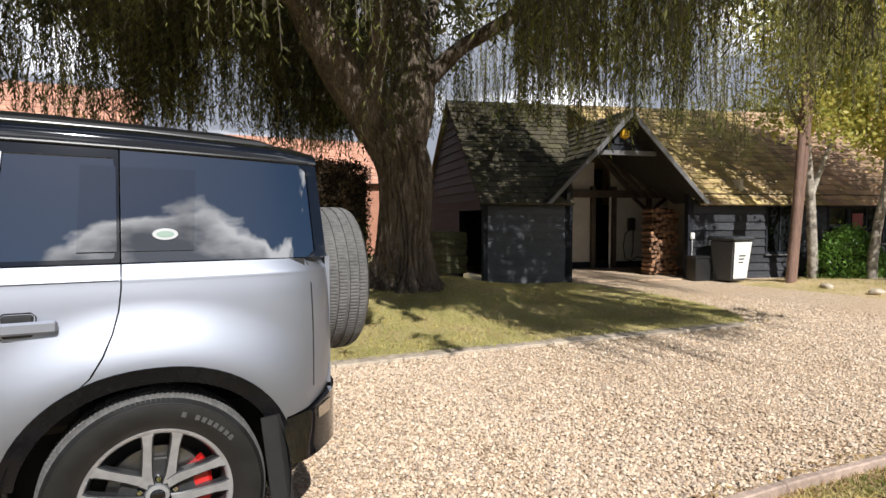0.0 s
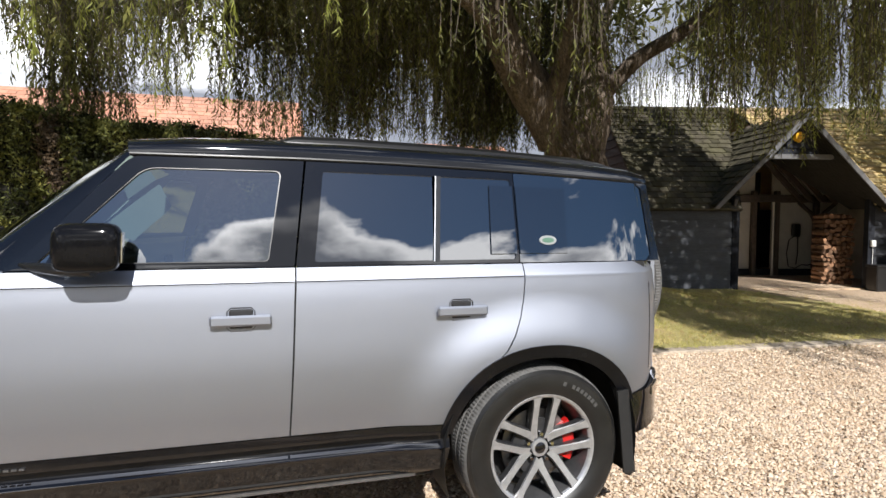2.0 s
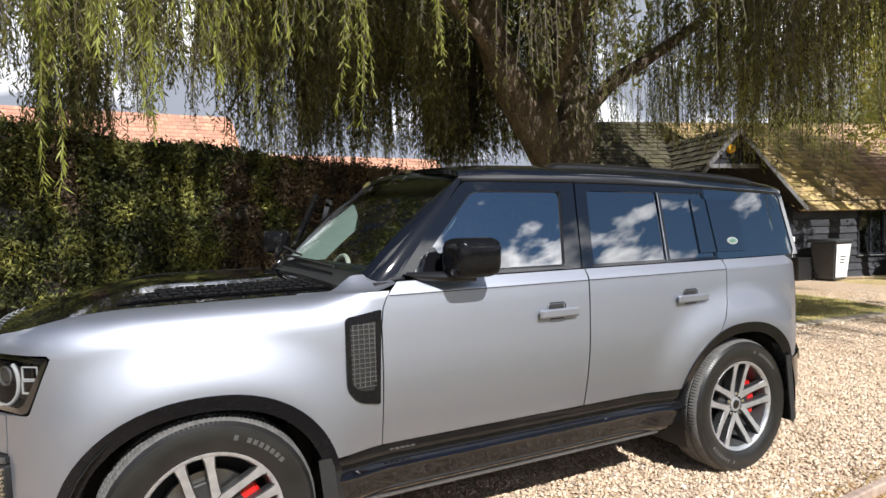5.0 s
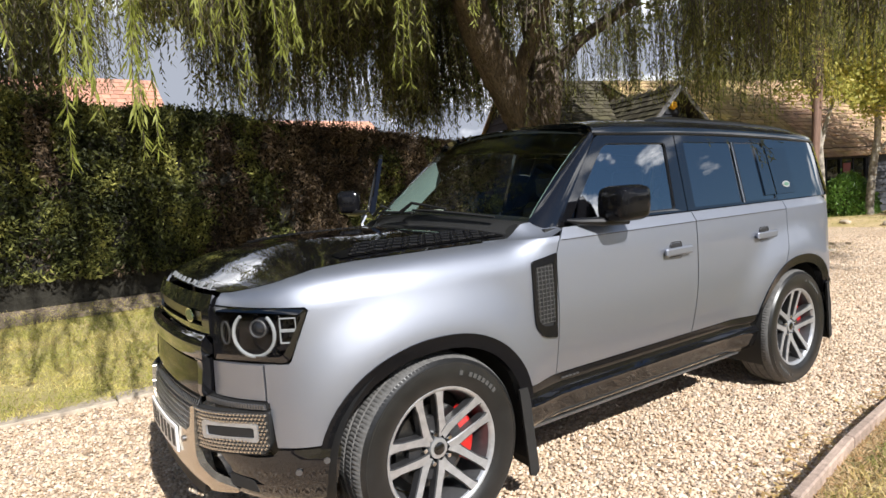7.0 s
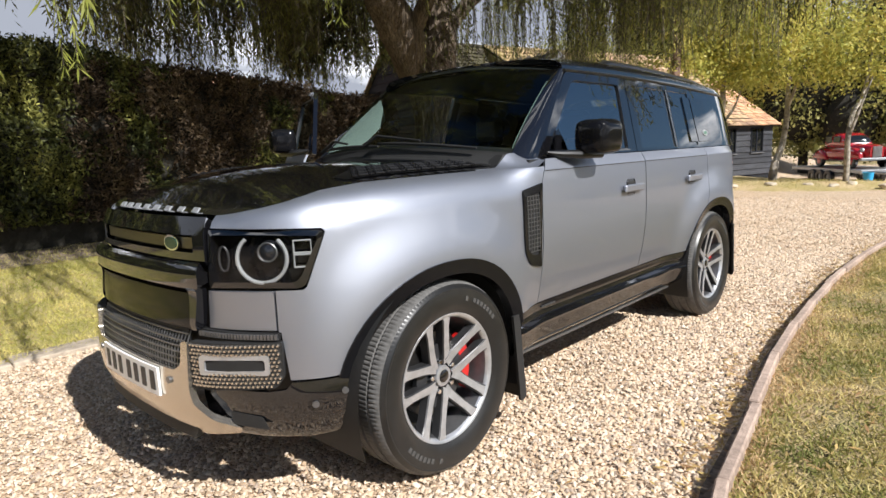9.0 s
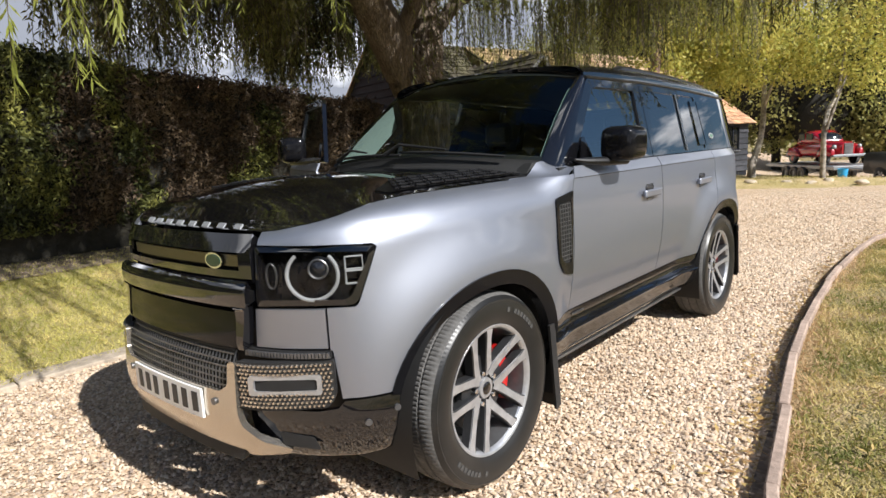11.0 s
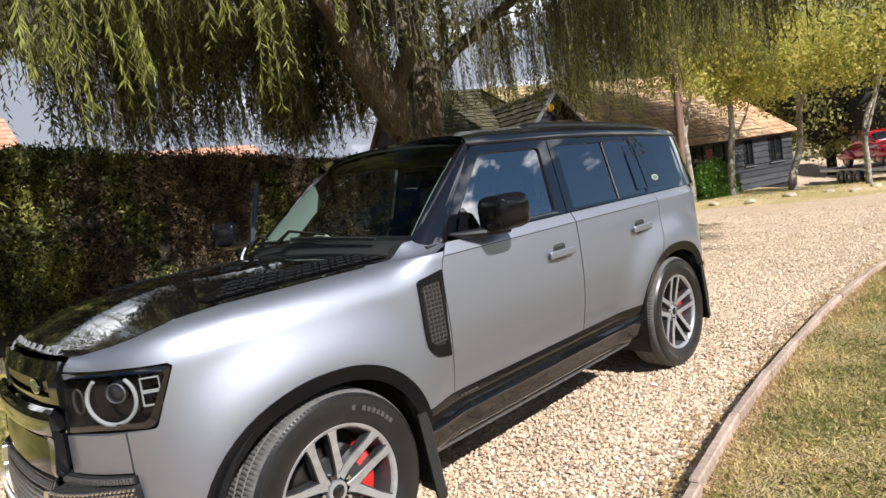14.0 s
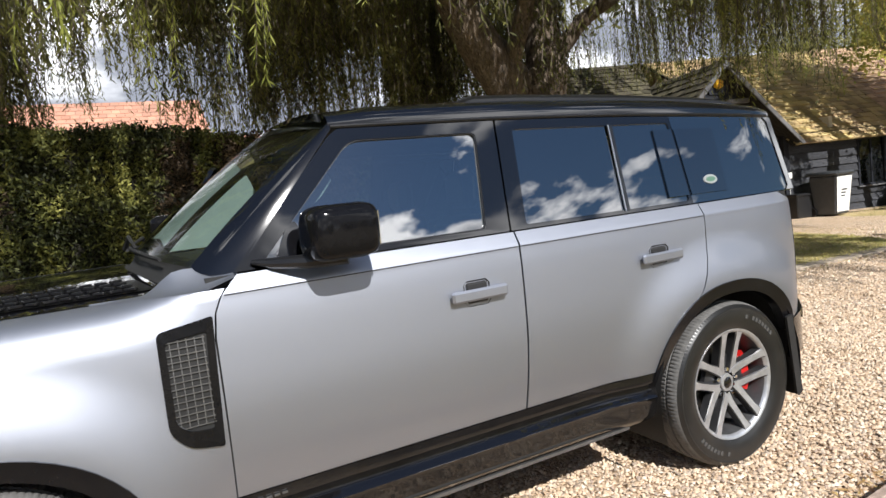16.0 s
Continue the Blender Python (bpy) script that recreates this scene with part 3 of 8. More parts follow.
barn_box("back_wall", (U0, U1, DEPTH - 0.12, DEPTH, -0.2, EAVE), M_clad)
# porch: floor, inner walls
barn_box("porch_floor", (-0.05, 4.3, 0.0, 5.0, -0.06, 0.03), M_gravel)
barn_box("porch_back_wall", (-0.02, 2.06, 3.1, 3.2, 0, 2.9), M_plaster)
barn_box("porch_back_wall", (2.56, 4.4, 3.1, 3.2, 0, 2.9), M_plaster)
barn_box("passage_back", (1.5, 3.2, 4.9, 5.0, 0, 2.9), M_clad)
barn_box("porch_side_wall", (-0.1, -0.02, 0.12, 3.1, 0, 2.3), M_clad)
barn_box("porch_side_wall", (4.3, 4.4, 0.15, 3.1, 0, 2.3), M_plaster)
for u in (1.95, 2.56, 3.62):
    barn_box("oak_post", (u, u + 0.12, 2.96, 3.1, 0, 2.25), M_beam, 0.01)
bm = bmesh.new()
box(bm, -0.6, 0, -0.02, 0.02, 0.04, 1.95, pose(2.56, 3.1, 0, 0, 0, 62))
part("inner_door", bm, M_plaster, barn, "white-edged door standing open", smooth=False)
barn_box("tie_beam", (-0.02, 4.3, 2.9, 3.08, 1.95, 2.15), M_beam, 0.012)
for sgn_ in (-1, 1):
    bm = bmesh.new()
    tube(bm, [(3.68, 2.98, 1.35), (3.68 + sgn_ * 0.18, 2.98, 1.68), (3.68 + sgn_ * 0.5, 2.98, 1.95)], 0.05, 6)
    part("knee_brace", bm, M_beam, barn)
barn_box("skirting", (0.0, 4.3, 3.05, 3.1, 0.03, 0.2), M_clad)
for u in (-0.08, 2.86):
    barn_box("porch_post", (u, u + 0.14, -0.03, 0.13, 0, 2.0), M_clad, 0.008)


def pitched_roof(parent, u0, u1, v0, v1, z0, z1, material, thick=0.05, gauge=0.30, width=0.26, name="roof_slope", u0top=None, u1top=None, seed=1, tile=True):
    """One slope as a slab with rows of lapped tiles: eave at (v0, z0), ridge at (v1, z1); its ends may run askew."""
    t0, t1 = u0 if u0top is None else u0top, u1 if u1top is None else u1top
    bm = bmesh.new()
    n = Vector((0, -(z1 - z0), v1 - v0)).normalized() * (1 if v1 > v0 else -1)
    base = [Vector((u0, v0, z0)), Vector((u1, v0, z0)), Vector((t1, v1, z1)), Vector((t0, v1, z1))]
    lo, hi = [bm.verts.new(p - n * thick) for p in base], [bm.verts.new(p) for p in base]
    bm.faces.new(lo[::-1]), bm.faces.new(hi)
    for i in range(4):
        bm.faces.new((lo[i], lo[(i + 1) % 4], hi[(i + 1) % 4], hi[i]))
    bmesh.ops.recalc_face_normals(bm, faces=bm.faces)
    # under tiles the slab is near black, for the shade below the roof
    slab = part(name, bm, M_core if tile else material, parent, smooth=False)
    if not tile:
        return slab
    rs = random.Random(seed)
    L = math.hypot(v1 - v0, z1 - z0)
    rows = int(L / gauge)
    verts, faces = [], []
    up = Vector((0, v1 - v0, z1 - z0)) / L
    for r in range(rows + 1):
        s0, s1 = r * L / (rows + 1), (r + 1.25) * L / (rows + 1)
        k = s0 / L
        a, b = u0 + (t0 - u0) * k, u1 + (t1 - u1) * k
        u = a - (width / 2 if r % 2 else 0)
        while u < b:
            ua, ub = max(a, u + 0.006), min(b, u + width - 0.006)
            if ub - ua > 0.05:
                h0, dh = 0.035 + rs.uniform(-.008, .014), rs.uniform(-.008, .008)
                q = [Vector((ua, v0, z0)) + up * (s0 - 0.02), Vector((ub, v0, z0)) + up * (s0 - 0.02 + dh), Vector((ub, v0, z0)) + up * min(s1, L), Vector((ua, v0, z0)) + up * min(s1, L)]
                i = len(verts)
                verts += [q[0] + n * h0, q[1] + n * h0, q[2] + n * 0.008, q[3] + n * 0.008, q[0], q[1]]
                faces += [(i, i + 1, i + 2, i + 3), (i + 4, i + 5, i + 1, i), (i + 4, i, i + 3), (i + 5, i + 2, i + 1)]
            u += width
    me = bpy.data.meshes.new("roof_tiles")
    me.from_pydata([tuple(v) for v in verts], [], faces)
    me.materials.append(material)
    ob = new("roof_tiles", me)
    ob.parent = slab
    tagged(ob, "rows of lapped old roof tiles", kind="stuff")
    return slab


V_E = -0.22
slope = (RIDGE - EAVE) / (DEPTH / 2)
z_e = EAVE + 0.02 - slope * 0.22 + 0.22
GL, GR, GA, GV = -0.62, 3.10, 1.24, -0.38    # porch gable: eave ends, apex, front
# left of the porch: tile with the shade put into its colour
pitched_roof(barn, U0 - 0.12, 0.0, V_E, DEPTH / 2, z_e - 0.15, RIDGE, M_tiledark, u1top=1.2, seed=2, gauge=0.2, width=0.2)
pitched_roof(barn, 3.02, 6.4, V_E, DEPTH / 2, z_e - 0.15, RIDGE, M_tile, u0top=1.2, seed=3, gauge=0.2, width=0.2)
pitched_roof(barn, 6.4, 10.5, V_E, DEPTH / 2, z_e - 0.15, RIDGE, M_tilebrown, seed=7, gauge=0.2, width=0.2)
pitched_roof(barn, 10.5, U1 + 0.12, V_E, DEPTH / 2, z_e - 0.15, RIDGE, M_tileorange, u1top=U1 - 1.0, seed=4, gauge=0.22, width=0.22)
pitched_roof(barn, U0 - 0.12, U1 + 0.12, DEPTH + 0.2, DEPTH / 2, z_e - 0.15, RIDGE, M_tile, tile=False)


def gable_roof_porch():
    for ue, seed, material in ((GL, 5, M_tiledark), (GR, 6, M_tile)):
        zs, za = 1.78, 3.72
        bm = bmesh.new()
        d = Vector((GA - ue, 0, za - zs))
        L = d.length
        up = d / L
        n = Vector((-up.z, 0, up.x)) * (1 if up.x > 0 else -1)
        if n.z < 0:
            n = -n
        back_e, back_a = 0.85, 2.9
        base = [Vector((ue, GV, zs)), Vector((GA, GV, za)), Vector((GA, back_a, za)), Vector((ue, back_e, zs))]
        lo, hi = [bm.verts.new(p - n * 0.06) for p in base], [bm.verts.new(p) for p in base]
        bm.faces.new(lo), bm.faces.new(hi[::-1])
        for i in range(4):
            bm.faces.new((lo[i], lo[(i + 1) % 4], hi[(i + 1) % 4], hi[i]))
        bmesh.ops.recalc_face_normals(bm, faces=bm.faces)
        # near-black slab: the porch ceiling's shade is put into its colour
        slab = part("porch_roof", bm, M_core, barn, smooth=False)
        rs, verts, faces = random.Random(seed), [], []
        rows = int(L / 0.2)
        for r in range(rows):
            s0, s1 = r * L / rows, min(L, (r + 1.25) * L / rows)
            v, vb = GV - (0.1 if r % 2 else 0), back_e + (back_a - back_e) * s0 / L
            while v < vb:
                a, b = max(GV, v + 0.006), min(vb, v + 0.194)
                if b - a > 0.04:
                    h0 = 0.035 + rs.uniform(-.008, .012)
                    q = [Vector((ue, a, zs)) + up * s0, Vector((ue, b, zs)) + up * s0, Vector((ue, b, zs)) + up * s1, Vector((ue, a, zs)) + up * s1]
                    i = len(verts)
                    verts += [q[0] + n * h0, q[1] + n * h0, q[2] + n * 0.008, q[3] + n * 0.008, q[0], q[1]]
                    faces += [(i, i + 1, i + 2, i + 3), (i + 4, i + 5, i + 1, i), (i + 4, i, i + 3), (i + 5, i + 2, i + 1)]
                v += 0.2
        me = bpy.data.meshes.new("roof_tiles")
        me.from_pydata([tuple(v) for v in verts], [], faces)
        me.materials.append(material)
        t = new("roof_tiles", me)
        t.parent = slab
        tagged(t, "rows of lapped old roof tiles", kind="stuff")
        # bargeboard
        bm = bmesh.new()
        q = [Vector((ue, GV - 0.03, zs)) - up * 0.08, Vector((GA, GV - 0.03, za)), Vector((GA, GV - 0.03, za - 0.15)), Vector((ue, GV - 0.03, zs)) - up * 0.02 - n * 0.08]
        w = [[bm.verts.new(p + Vector((0, k, 0))) for p in q] for k in (0, 0.035)]
        bm.faces.new(w[0]), bm.faces.new(w[1][::-1])
        for i in range(4):
            bm.faces.new((w[0][i], w[0][(i + 1) % 4], w[1][(i + 1) % 4], w[1][i]))
        bmesh.ops.recalc_face_normals(bm, faces=bm.faces)
        part("bargeboard", bm, M_bargeboard, barn, "grey painted bargeboard", smooth=False)
        # rafters inside
        for k in range(7):
            v = 0.25 + 0.42 * k
            bm = bmesh.new()
            ang = math.degrees(math.atan2(up.z, up.x))
            box(bm, 0.1, L - 0.05, -0.04, 0.04, -0.22, -0.09, pose(ue, v, zs) @ Matrix.Rotation(-math.atan2(up.z, up.x), 4, "Y"))
            part("rafter", bm, M_beam, barn, smooth=False)


gable_roof_porch()
# gable infill boards above the opening
za_in = lambda z: ((GL + (GA - GL) * (z + 0.25 - 1.78) / 1.94), (GR + (GA - GR) * (z + 0.25 - 1.78) / 1.94))
boarding(0, 0, 2.84, 3.62, -0.05, M_clad, pitch=0.19, top=lambda z: (za_in(z + 0.08)[0], za_in(z + 0.08)[1]))
barn_box("gable_tie", (0.55, 2.0, -0.1, 0.02, 2.78, 2.88), M_bargeboard, 0.006)
# hexagonal warning box of an alarm
bm = bmesh.new()
bmesh.ops.create_cone(bm, cap_ends=True, segments=6, radius1=0.125, radius2=0.10, depth=0.07, matrix=pose(1.22, -0.13, 3.24, 90, 0, 0))
alarm = tagged(part("alarm_box", bm, mat("amber_plastic", (0.92, 0.52, 0.03), 0.35, var=0.1), None, smooth=False), "amber hexagonal alarm box on the gable boards", "alarm box")
alarm.matrix_world = BARN
bm = bmesh.new()
for dz, w in ((0.025, 0.04), (-0.01, 0.06), (-0.045, 0.055)):
    box(bm, 1.22 - w, 1.22 + w, -0.172, -0.168, 3.24 + dz - 0.006, 3.24 + dz + 0.006)
part("label_bar", bm, mat("dark_print", (0.25, 0.10, 0.02), 0.5), alarm, smooth=False)

# ---- hedge ----
def hedge_top(x):
    return 2.74 - 0.088 * x + 0.05 * noise.noise((x * 0.8, 0, 5))


HX0, HX1, HY0, HY1 = -14.0, 5.2, 6.55, 7.9
hedge = empty("conifer_hedge", (-3, 7.2, 0.1), label="tall clipped conifer hedge, dark green with brown patches", category="hedge", kind="")
bm = bmesh.new()
st = [HX0 + (HX1 - HX0) * k / 40 for k in range(41)]
cs = [[bm.verts.new((x + 3, y - 7.2, z - 0.1)) for y, z in ((HY0 + .14, 0.15), (HY0 + .14, hedge_top(x) - .12), (HY1 - .14, hedge_top(x) - .12), (HY1 - .14, 0.15))] for x in st]
for a, b in zip(cs, cs[1:]):
    for i in range(4):
        bm.faces.new((a[i], b[i], b[(i + 1) % 4], a[(i + 1) % 4]))
bm.faces.new(cs[0]), bm.faces.new(cs[-1][::-1])
bmesh.ops.recalc_face_normals(bm, faces=bm.faces)
# dark solid for the shade between the sprays
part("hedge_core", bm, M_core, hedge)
rs = np.random.RandomState(11)
N = 175000
hx = rs.uniform(HX0, HX1, N)
ht = np.array([hedge_top(x) for x in hx])
side = rs.rand(N)
hz = np.where(side < 0.72, rs.uniform(0.2, 1, N) * ht, ht)
hy = np.where(side < 0.72, HY0, rs.uniform(HY0, HY1, N))
lump = np.array([noise.noise((x * 1.2, z * 1.2, 2)) + 0.6 * noise.noise((x * 3.5, z * 3.0, 7)) for x, z in zip(hx, hz)])
hy = hy + np.where(side < 0.72, -0.24 * lump + rs.normal(0, 0.06, N), 0)
hz = hz + np.where(side < 0.72, 0, 0.10 * lump + rs.normal(0, 0.05, N))
keep = (lump > -0.42) | (rs.rand(N) < 0.5)
pts = np.stack([hx + 3, hy - 7.2, hz - 0.1], 1)[keep]
dry = np.array([0.9 * noise.noise((p[0] * 1.1, p[2] * 0.5, 4.4)) + 0.5 * noise.noise((p[0] * 3.0, p[2] * 2.0, 1.4)) for p in pts]) + 0.42 * np.clip((pts[:, 0] - 2.6) / 2.5, -0.3, 1.0)
dry = dry + rs.normal(0, 0.10, len(pts)) > 0.32
scatter_leaves("hedge_foliage", pts[~dry], 0.078, 0.028, L_hedge, hedge, 5, droop=-0.4)
scatter_leaves("dry_hedge_foliage", pts[dry], 0.075, 0.025, L_hedgedry, hedge, 6, droop=-0.2)["label"] = "dry brown hedge sprays"

# ---- weeping willow ----
TX, TY = 5.35, 5.6
willow = empty("weeping_willow", (TX, TY, 0.33), label="old weeping willow with furrowed trunk and a curtain of hanging branches", category="tree")


def limb(bm, pts, radii, n=14, rough=0.0, seed=0):
    """A limb through pts, smoothed, with furrowed sides."""
    P = [Vector(p) for p in pts]
    fine, rad = [], []
    for i in range(len(P) - 1):
        p0, p1, p2, p3 = P[max(i - 1, 0)], P[i], P[i + 1], P[min(i + 2, len(P) - 1)]
        for k in range(6):
            t = k / 6
            fine.append(0.5 * ((2 * p1) + (p2 - p0) * t + (2 * p0 - 5 * p1 + 4 * p2 - p3) * t * t + (3 * p1 - p0 - 3 * p2 + p3) * t ** 3))
            rad.append(radii[i] + (radii[i + 1] - radii[i]) * t)
    fine.append(P[-1]), rad.append(radii[-1])
    rings = tube(bm, fine, rad, n)
    if rough:
        for i, r in enumerate(rings):
            c = fine[i]
            for k, v in enumerate(r):
                d = v.co - c
                a = 2 * math.pi * k / n
                f = 1 + rough * (0.8 * (1.9 * abs(math.sin(a * 15 + 6 * noise.noise((i * 0.16, a * 2.2, seed)))) ** 0.7 - 1.2) + noise.noise((v.co.x * 3, v.co.y * 3, v.co.z * 0.9)))
                v.co = c + d * f


bm = bmesh.new()
limb(bm, [(0.10, 0, -0.12), (0.10, 0, 0.12), (0.10, 0, 0.6), (0.10, 0, 1.3), (0.07, 0, 1.9), (-0.1, 0.05, 2.4), (-0.35, 0.1, 2.9)], [0.74, 0.55, 0.45, 0.415, 0.43, 0.45, 0.35], 220, 0.13, 1)
part("trunk", bm, M_bark, willow, "deeply furrowed grey-brown bark")
BRANCHES = [([(-0.25, 0.1, 2.5), (-0.75, 0.1, 3.2), (-1.35, 0.0, 4.0), (-1.9, -0.3, 5.2), (-2.2, -0.6, 6.6)], [0.40, 0.36, 0.30, 0.22, 0.10]),
         ([(0.1, 0.0, 2.3), (0.28, 0.05, 3.0), (0.35, 0.2, 3.9), (0.3, 0.6, 5.2), (0.1, 1.0, 7.0)], [0.36, 0.34, 0.30, 0.22, 0.10]),
         ([(0.25, 0.0, 3.0), (0.9, -0.2, 3.75), (1.7, -0.5, 4.3), (2.9, -0.8, 5.2), (3.6, -1.0, 6.4)], [0.15, 0.13, 0.11, 0.09, 0.05]),
         ([(-0.5, 0.1, 2.9), (-0.6, -0.8, 3.9), (-0.9, -1.9, 4.9), (-1.1, -2.8, 6.0)], [0.16, 0.13, 0.11, 0.05]),
         ([(-1.3, 0, 3.95), (-2.3, -0.6, 4.4), (-3.6, -1.2, 4.9), (-4.8, -1.9, 5.5)], [0.13, 0.10, 0.08, 0.04]),
         ([(0.3, 0.2, 3.8), (1.2, 1.2, 4.9), (2.0, 2.0, 6.2)], [0.13, 0.1, 0.05])]
for pts, rad in BRANCHES:
    bm = bmesh.new()
    limb(bm, pts, rad, 18, 0.06, 2)
    part("limb", bm, M_bark, willow)

rs = np.random.RandomState(21)
leaf_c, leaf_a, leaf_b = [], [], []
lit_c, lit_a, lit_b = [], [], []
twv, twf = [], []


def strand(x, y, top, bottom, bright=False, spacing=0.05, size=0.10, spread=0.62):
    """One hanging twig with its narrow leaves."""
    n = int((top - bottom) / spacing)
    if n < 4:
        return
    z = np.linspace(top, bottom, n)
    ph, am = rs.uniform(0, 6.28), rs.uniform(0.02, 0.12)
    lean = rs.normal(0, 0.05, 2)
    h = (top - z)
    px = x + am * np.sin(h * 1.7 + ph) + lean[0] * h
    py = y + am * np.cos(h * 1.4 + ph) + lean[1] * h
    c = np.stack([px, py, z], 1)
    out = rs.normal(0, spread, (n, 3)) * np.array([1, 1, 0.25]) + np.array([0, 0, -1.0])
    d = unit(out)
    L = size * rs.uniform(0.6, 1.25, (n, 1))
    e = unit(np.cross(d, rs.normal(size=(n, 3))))
    (lit_c if bright else leaf_c).append(c + d * L * 0.5)
    (lit_a if bright else leaf_a).append(d * L * 0.5)
    (lit_b if bright else leaf_b).append(e * L * (0.062 if bright else 0.105))
    i0 = len(twv)
    for k in range(0, n, 8):
        r = 0.002 if bright else 0.004
        twv.extend([(px[k] - r, py[k], z[k]), (px[k] + r * .5, py[k] + r, z[k]), (px[k] + r * .5, py[k] - r, z[k])])
    for k in range((len(twv) - i0) // 3 - 1):
        a = i0 + 3 * k
        for q in range(3):
            twf.append((a + q, a + (q + 1) % 3, a + 3 + (q + 1) % 3, a + 3 + q))


def parting(x, y):
    """Below nought the curtain parts and the sky shows."""
    return noise.noise(((x - 0.45 * y) * 0.85, y * 0.25, 2.2)) + 0.4 * noise.noise((x * 1.9, y * 1.2, 5.2))


clusters = 0
while clusters < 620:                                   # twigs hang in bunches, with gaps of sky between them
    r, th = 8.2 * math.sqrt(rs.rand()), rs.uniform(0, 2 * math.pi)
    x, y = r * math.cos(th), r * math.sin(th)
    if x < 0:
        x *= 1.2
    wx, wy = x + TX, y + TY
    if wx < -0.6 and rs.rand() < (0.66 if wy < 4.8 else 0.3):
        continue
    if 1.6 < wx < 6.0 and wy < 4.8 and rs.rand() < 0.42:      # the limbs show through in front
        continue
    if r < 0.9 or wy < 1.0 or wy > 12.5 or (wy > 6.4 and not 0.2 < wx < 5.2 and rs.rand() < 0.55):
        continue
    if wx > 6.0 and rs.rand() < (0.50 if wy > 2.4 else 0.35):      # the crown is thin towards the barn
        clusters += 1
        continue
    back = wx + (wx - TX) * (wy + 3.0) / (TY + 1.9 - wy) if wy < 5.3 else 99
    if -3.4 < back < 1.9 and rs.rand() < 0.74:          # little hangs before the trunk, so that it shows
        continue
    edge = r / 8.2
    if parting(wx, wy) < (0.02 if wx < 4.2 else -0.10):
        clusters += 1
        continue
    tight = rs.uniform(0.06, 0.16)
    bottom = 2.35 + 0.85 * noise.noise((wx * 0.5, wy * 0.5, 4.2)) + rs.uniform(-0.25, 0.7) + 0.5 * (1 - edge)
    if wx < 1.6:
        bottom = max(bottom, 2.85 + 0.09 * (wy - 2)) + rs.uniform(0, 0.25)
    if wx > 7.5:
        bottom += 0.55
    if wy > 5.4:
        bottom = max(bottom, 3.5 if wx < 4.2 else 3.1)
    elif edge < 0.62 and wx < 4.2:
        bottom += 0.7
    if wy < 1.0:
        bottom = max(bottom + 0.5, 2.9)
    for q in range(rs.randint(12, 20) if 0.2 < wx < 6.4 else rs.randint(8, 14)):
        top = 6.6 - 1.2 * edge + rs.uniform(-0.8, 0.4)
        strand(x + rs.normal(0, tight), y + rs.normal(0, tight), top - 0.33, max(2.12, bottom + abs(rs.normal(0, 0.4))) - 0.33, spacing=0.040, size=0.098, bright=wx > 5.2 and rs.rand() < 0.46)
    clusters += 1
fill = []
while len(fill) < 48:                                   # the far side hangs in heavy drapes with sky between them
    wx, wy = rs.uniform(-6.0, 8.2), rs.uniform(6.6, 10.2)
    if wx < -0.4 and rs.rand() < 0.52:
        continue
    if parting(wx, wy) > -0.10 and all(abs(wx - a - 0.35 * (wy - b)) > 0.11 for a, b in fill):
        fill.append((wx, wy))
for wx, wy in fill:
    low = 2.3 + 1.2 * abs(noise.noise((wx * 0.8, wy * 0.8, 6.1)))
    if wx > 6.0:
        low = max(low, 3.3)
    elif wx > 4.4:
        low = max(low, 2.7)
    if wy < 8.0:
        low = max(low, 2.85)
    wide = rs.uniform(0.12, 0.22)
    for q in range(rs.randint(18, 30)):
        strand(wx - TX + rs.normal(0, wide), wy - TY + rs.normal(0, wide), 6.1 + rs.uniform(-0.6, 0.5), low + abs(rs.normal(0, 0.45)) - 0.33, spacing=0.050, size=0.125)
for k in range(22):                                     # high bunches over the lawn before the hedge
    wx, wy, low = rs.uniform(-4.4, -0.5), rs.uniform(4.7, 5.9), rs.uniform(3.0, 3.6)
    for q in range(rs.randint(9, 15)):
        strand(wx - TX + rs.normal(0, 0.16), wy - TY + rs.normal(0, 0.16), 5.6 + rs.uniform(-0.4, 0.4), low + abs(rs.normal(0, 0.35)) - 0.33, spacing=0.042, size=0.10, bright=rs.rand() < 0.15)
for q in range(5):                                      # one long bunch before the porch
    strand(6.8 - TX + rs.normal(0, 0.05), 2.6 - TY + rs.normal(0, 0.05), 5.4, 2.15 + abs(rs.normal(0, 0.22)) - 0.33, spacing=0.034, size=0.10, bright=q < 2)
for k in range(30):                                     # heavy bunches over the drive
    wx, wy = rs.uniform(5.4, 8.8), rs.uniform(-3.0, 0.2)
    low = rs.uniform(2.7, 3.5) + 0.15 * max(0.0, wx - 6.5)
    for q in range(rs.randint(12, 19)):
        strand(wx - TX + rs.normal(0, 0.14), wy - TY + rs.normal(0, 0.14), 5.6, low + abs(rs.normal(0, 0.35)) - 0.33, spacing=0.040, size=0.10)
for k in range(52):                                     # bunches that reach out towards the drive
    wx, wy = rs.uniform(4.6, 10.0), rs.uniform(-0.4, 2.4)
    low = rs.uniform(2.6, 3.4) + (0.8 if wx > 7 else 0)
    for q in range(rs.randint(4, 9)):
        strand(wx - TX + rs.normal(0, 0.13), wy - TY + rs.normal(0, 0.13), 5.3, low + abs(rs.normal(0, 0.35)) - 0.33, spacing=0.042, size=0.10)
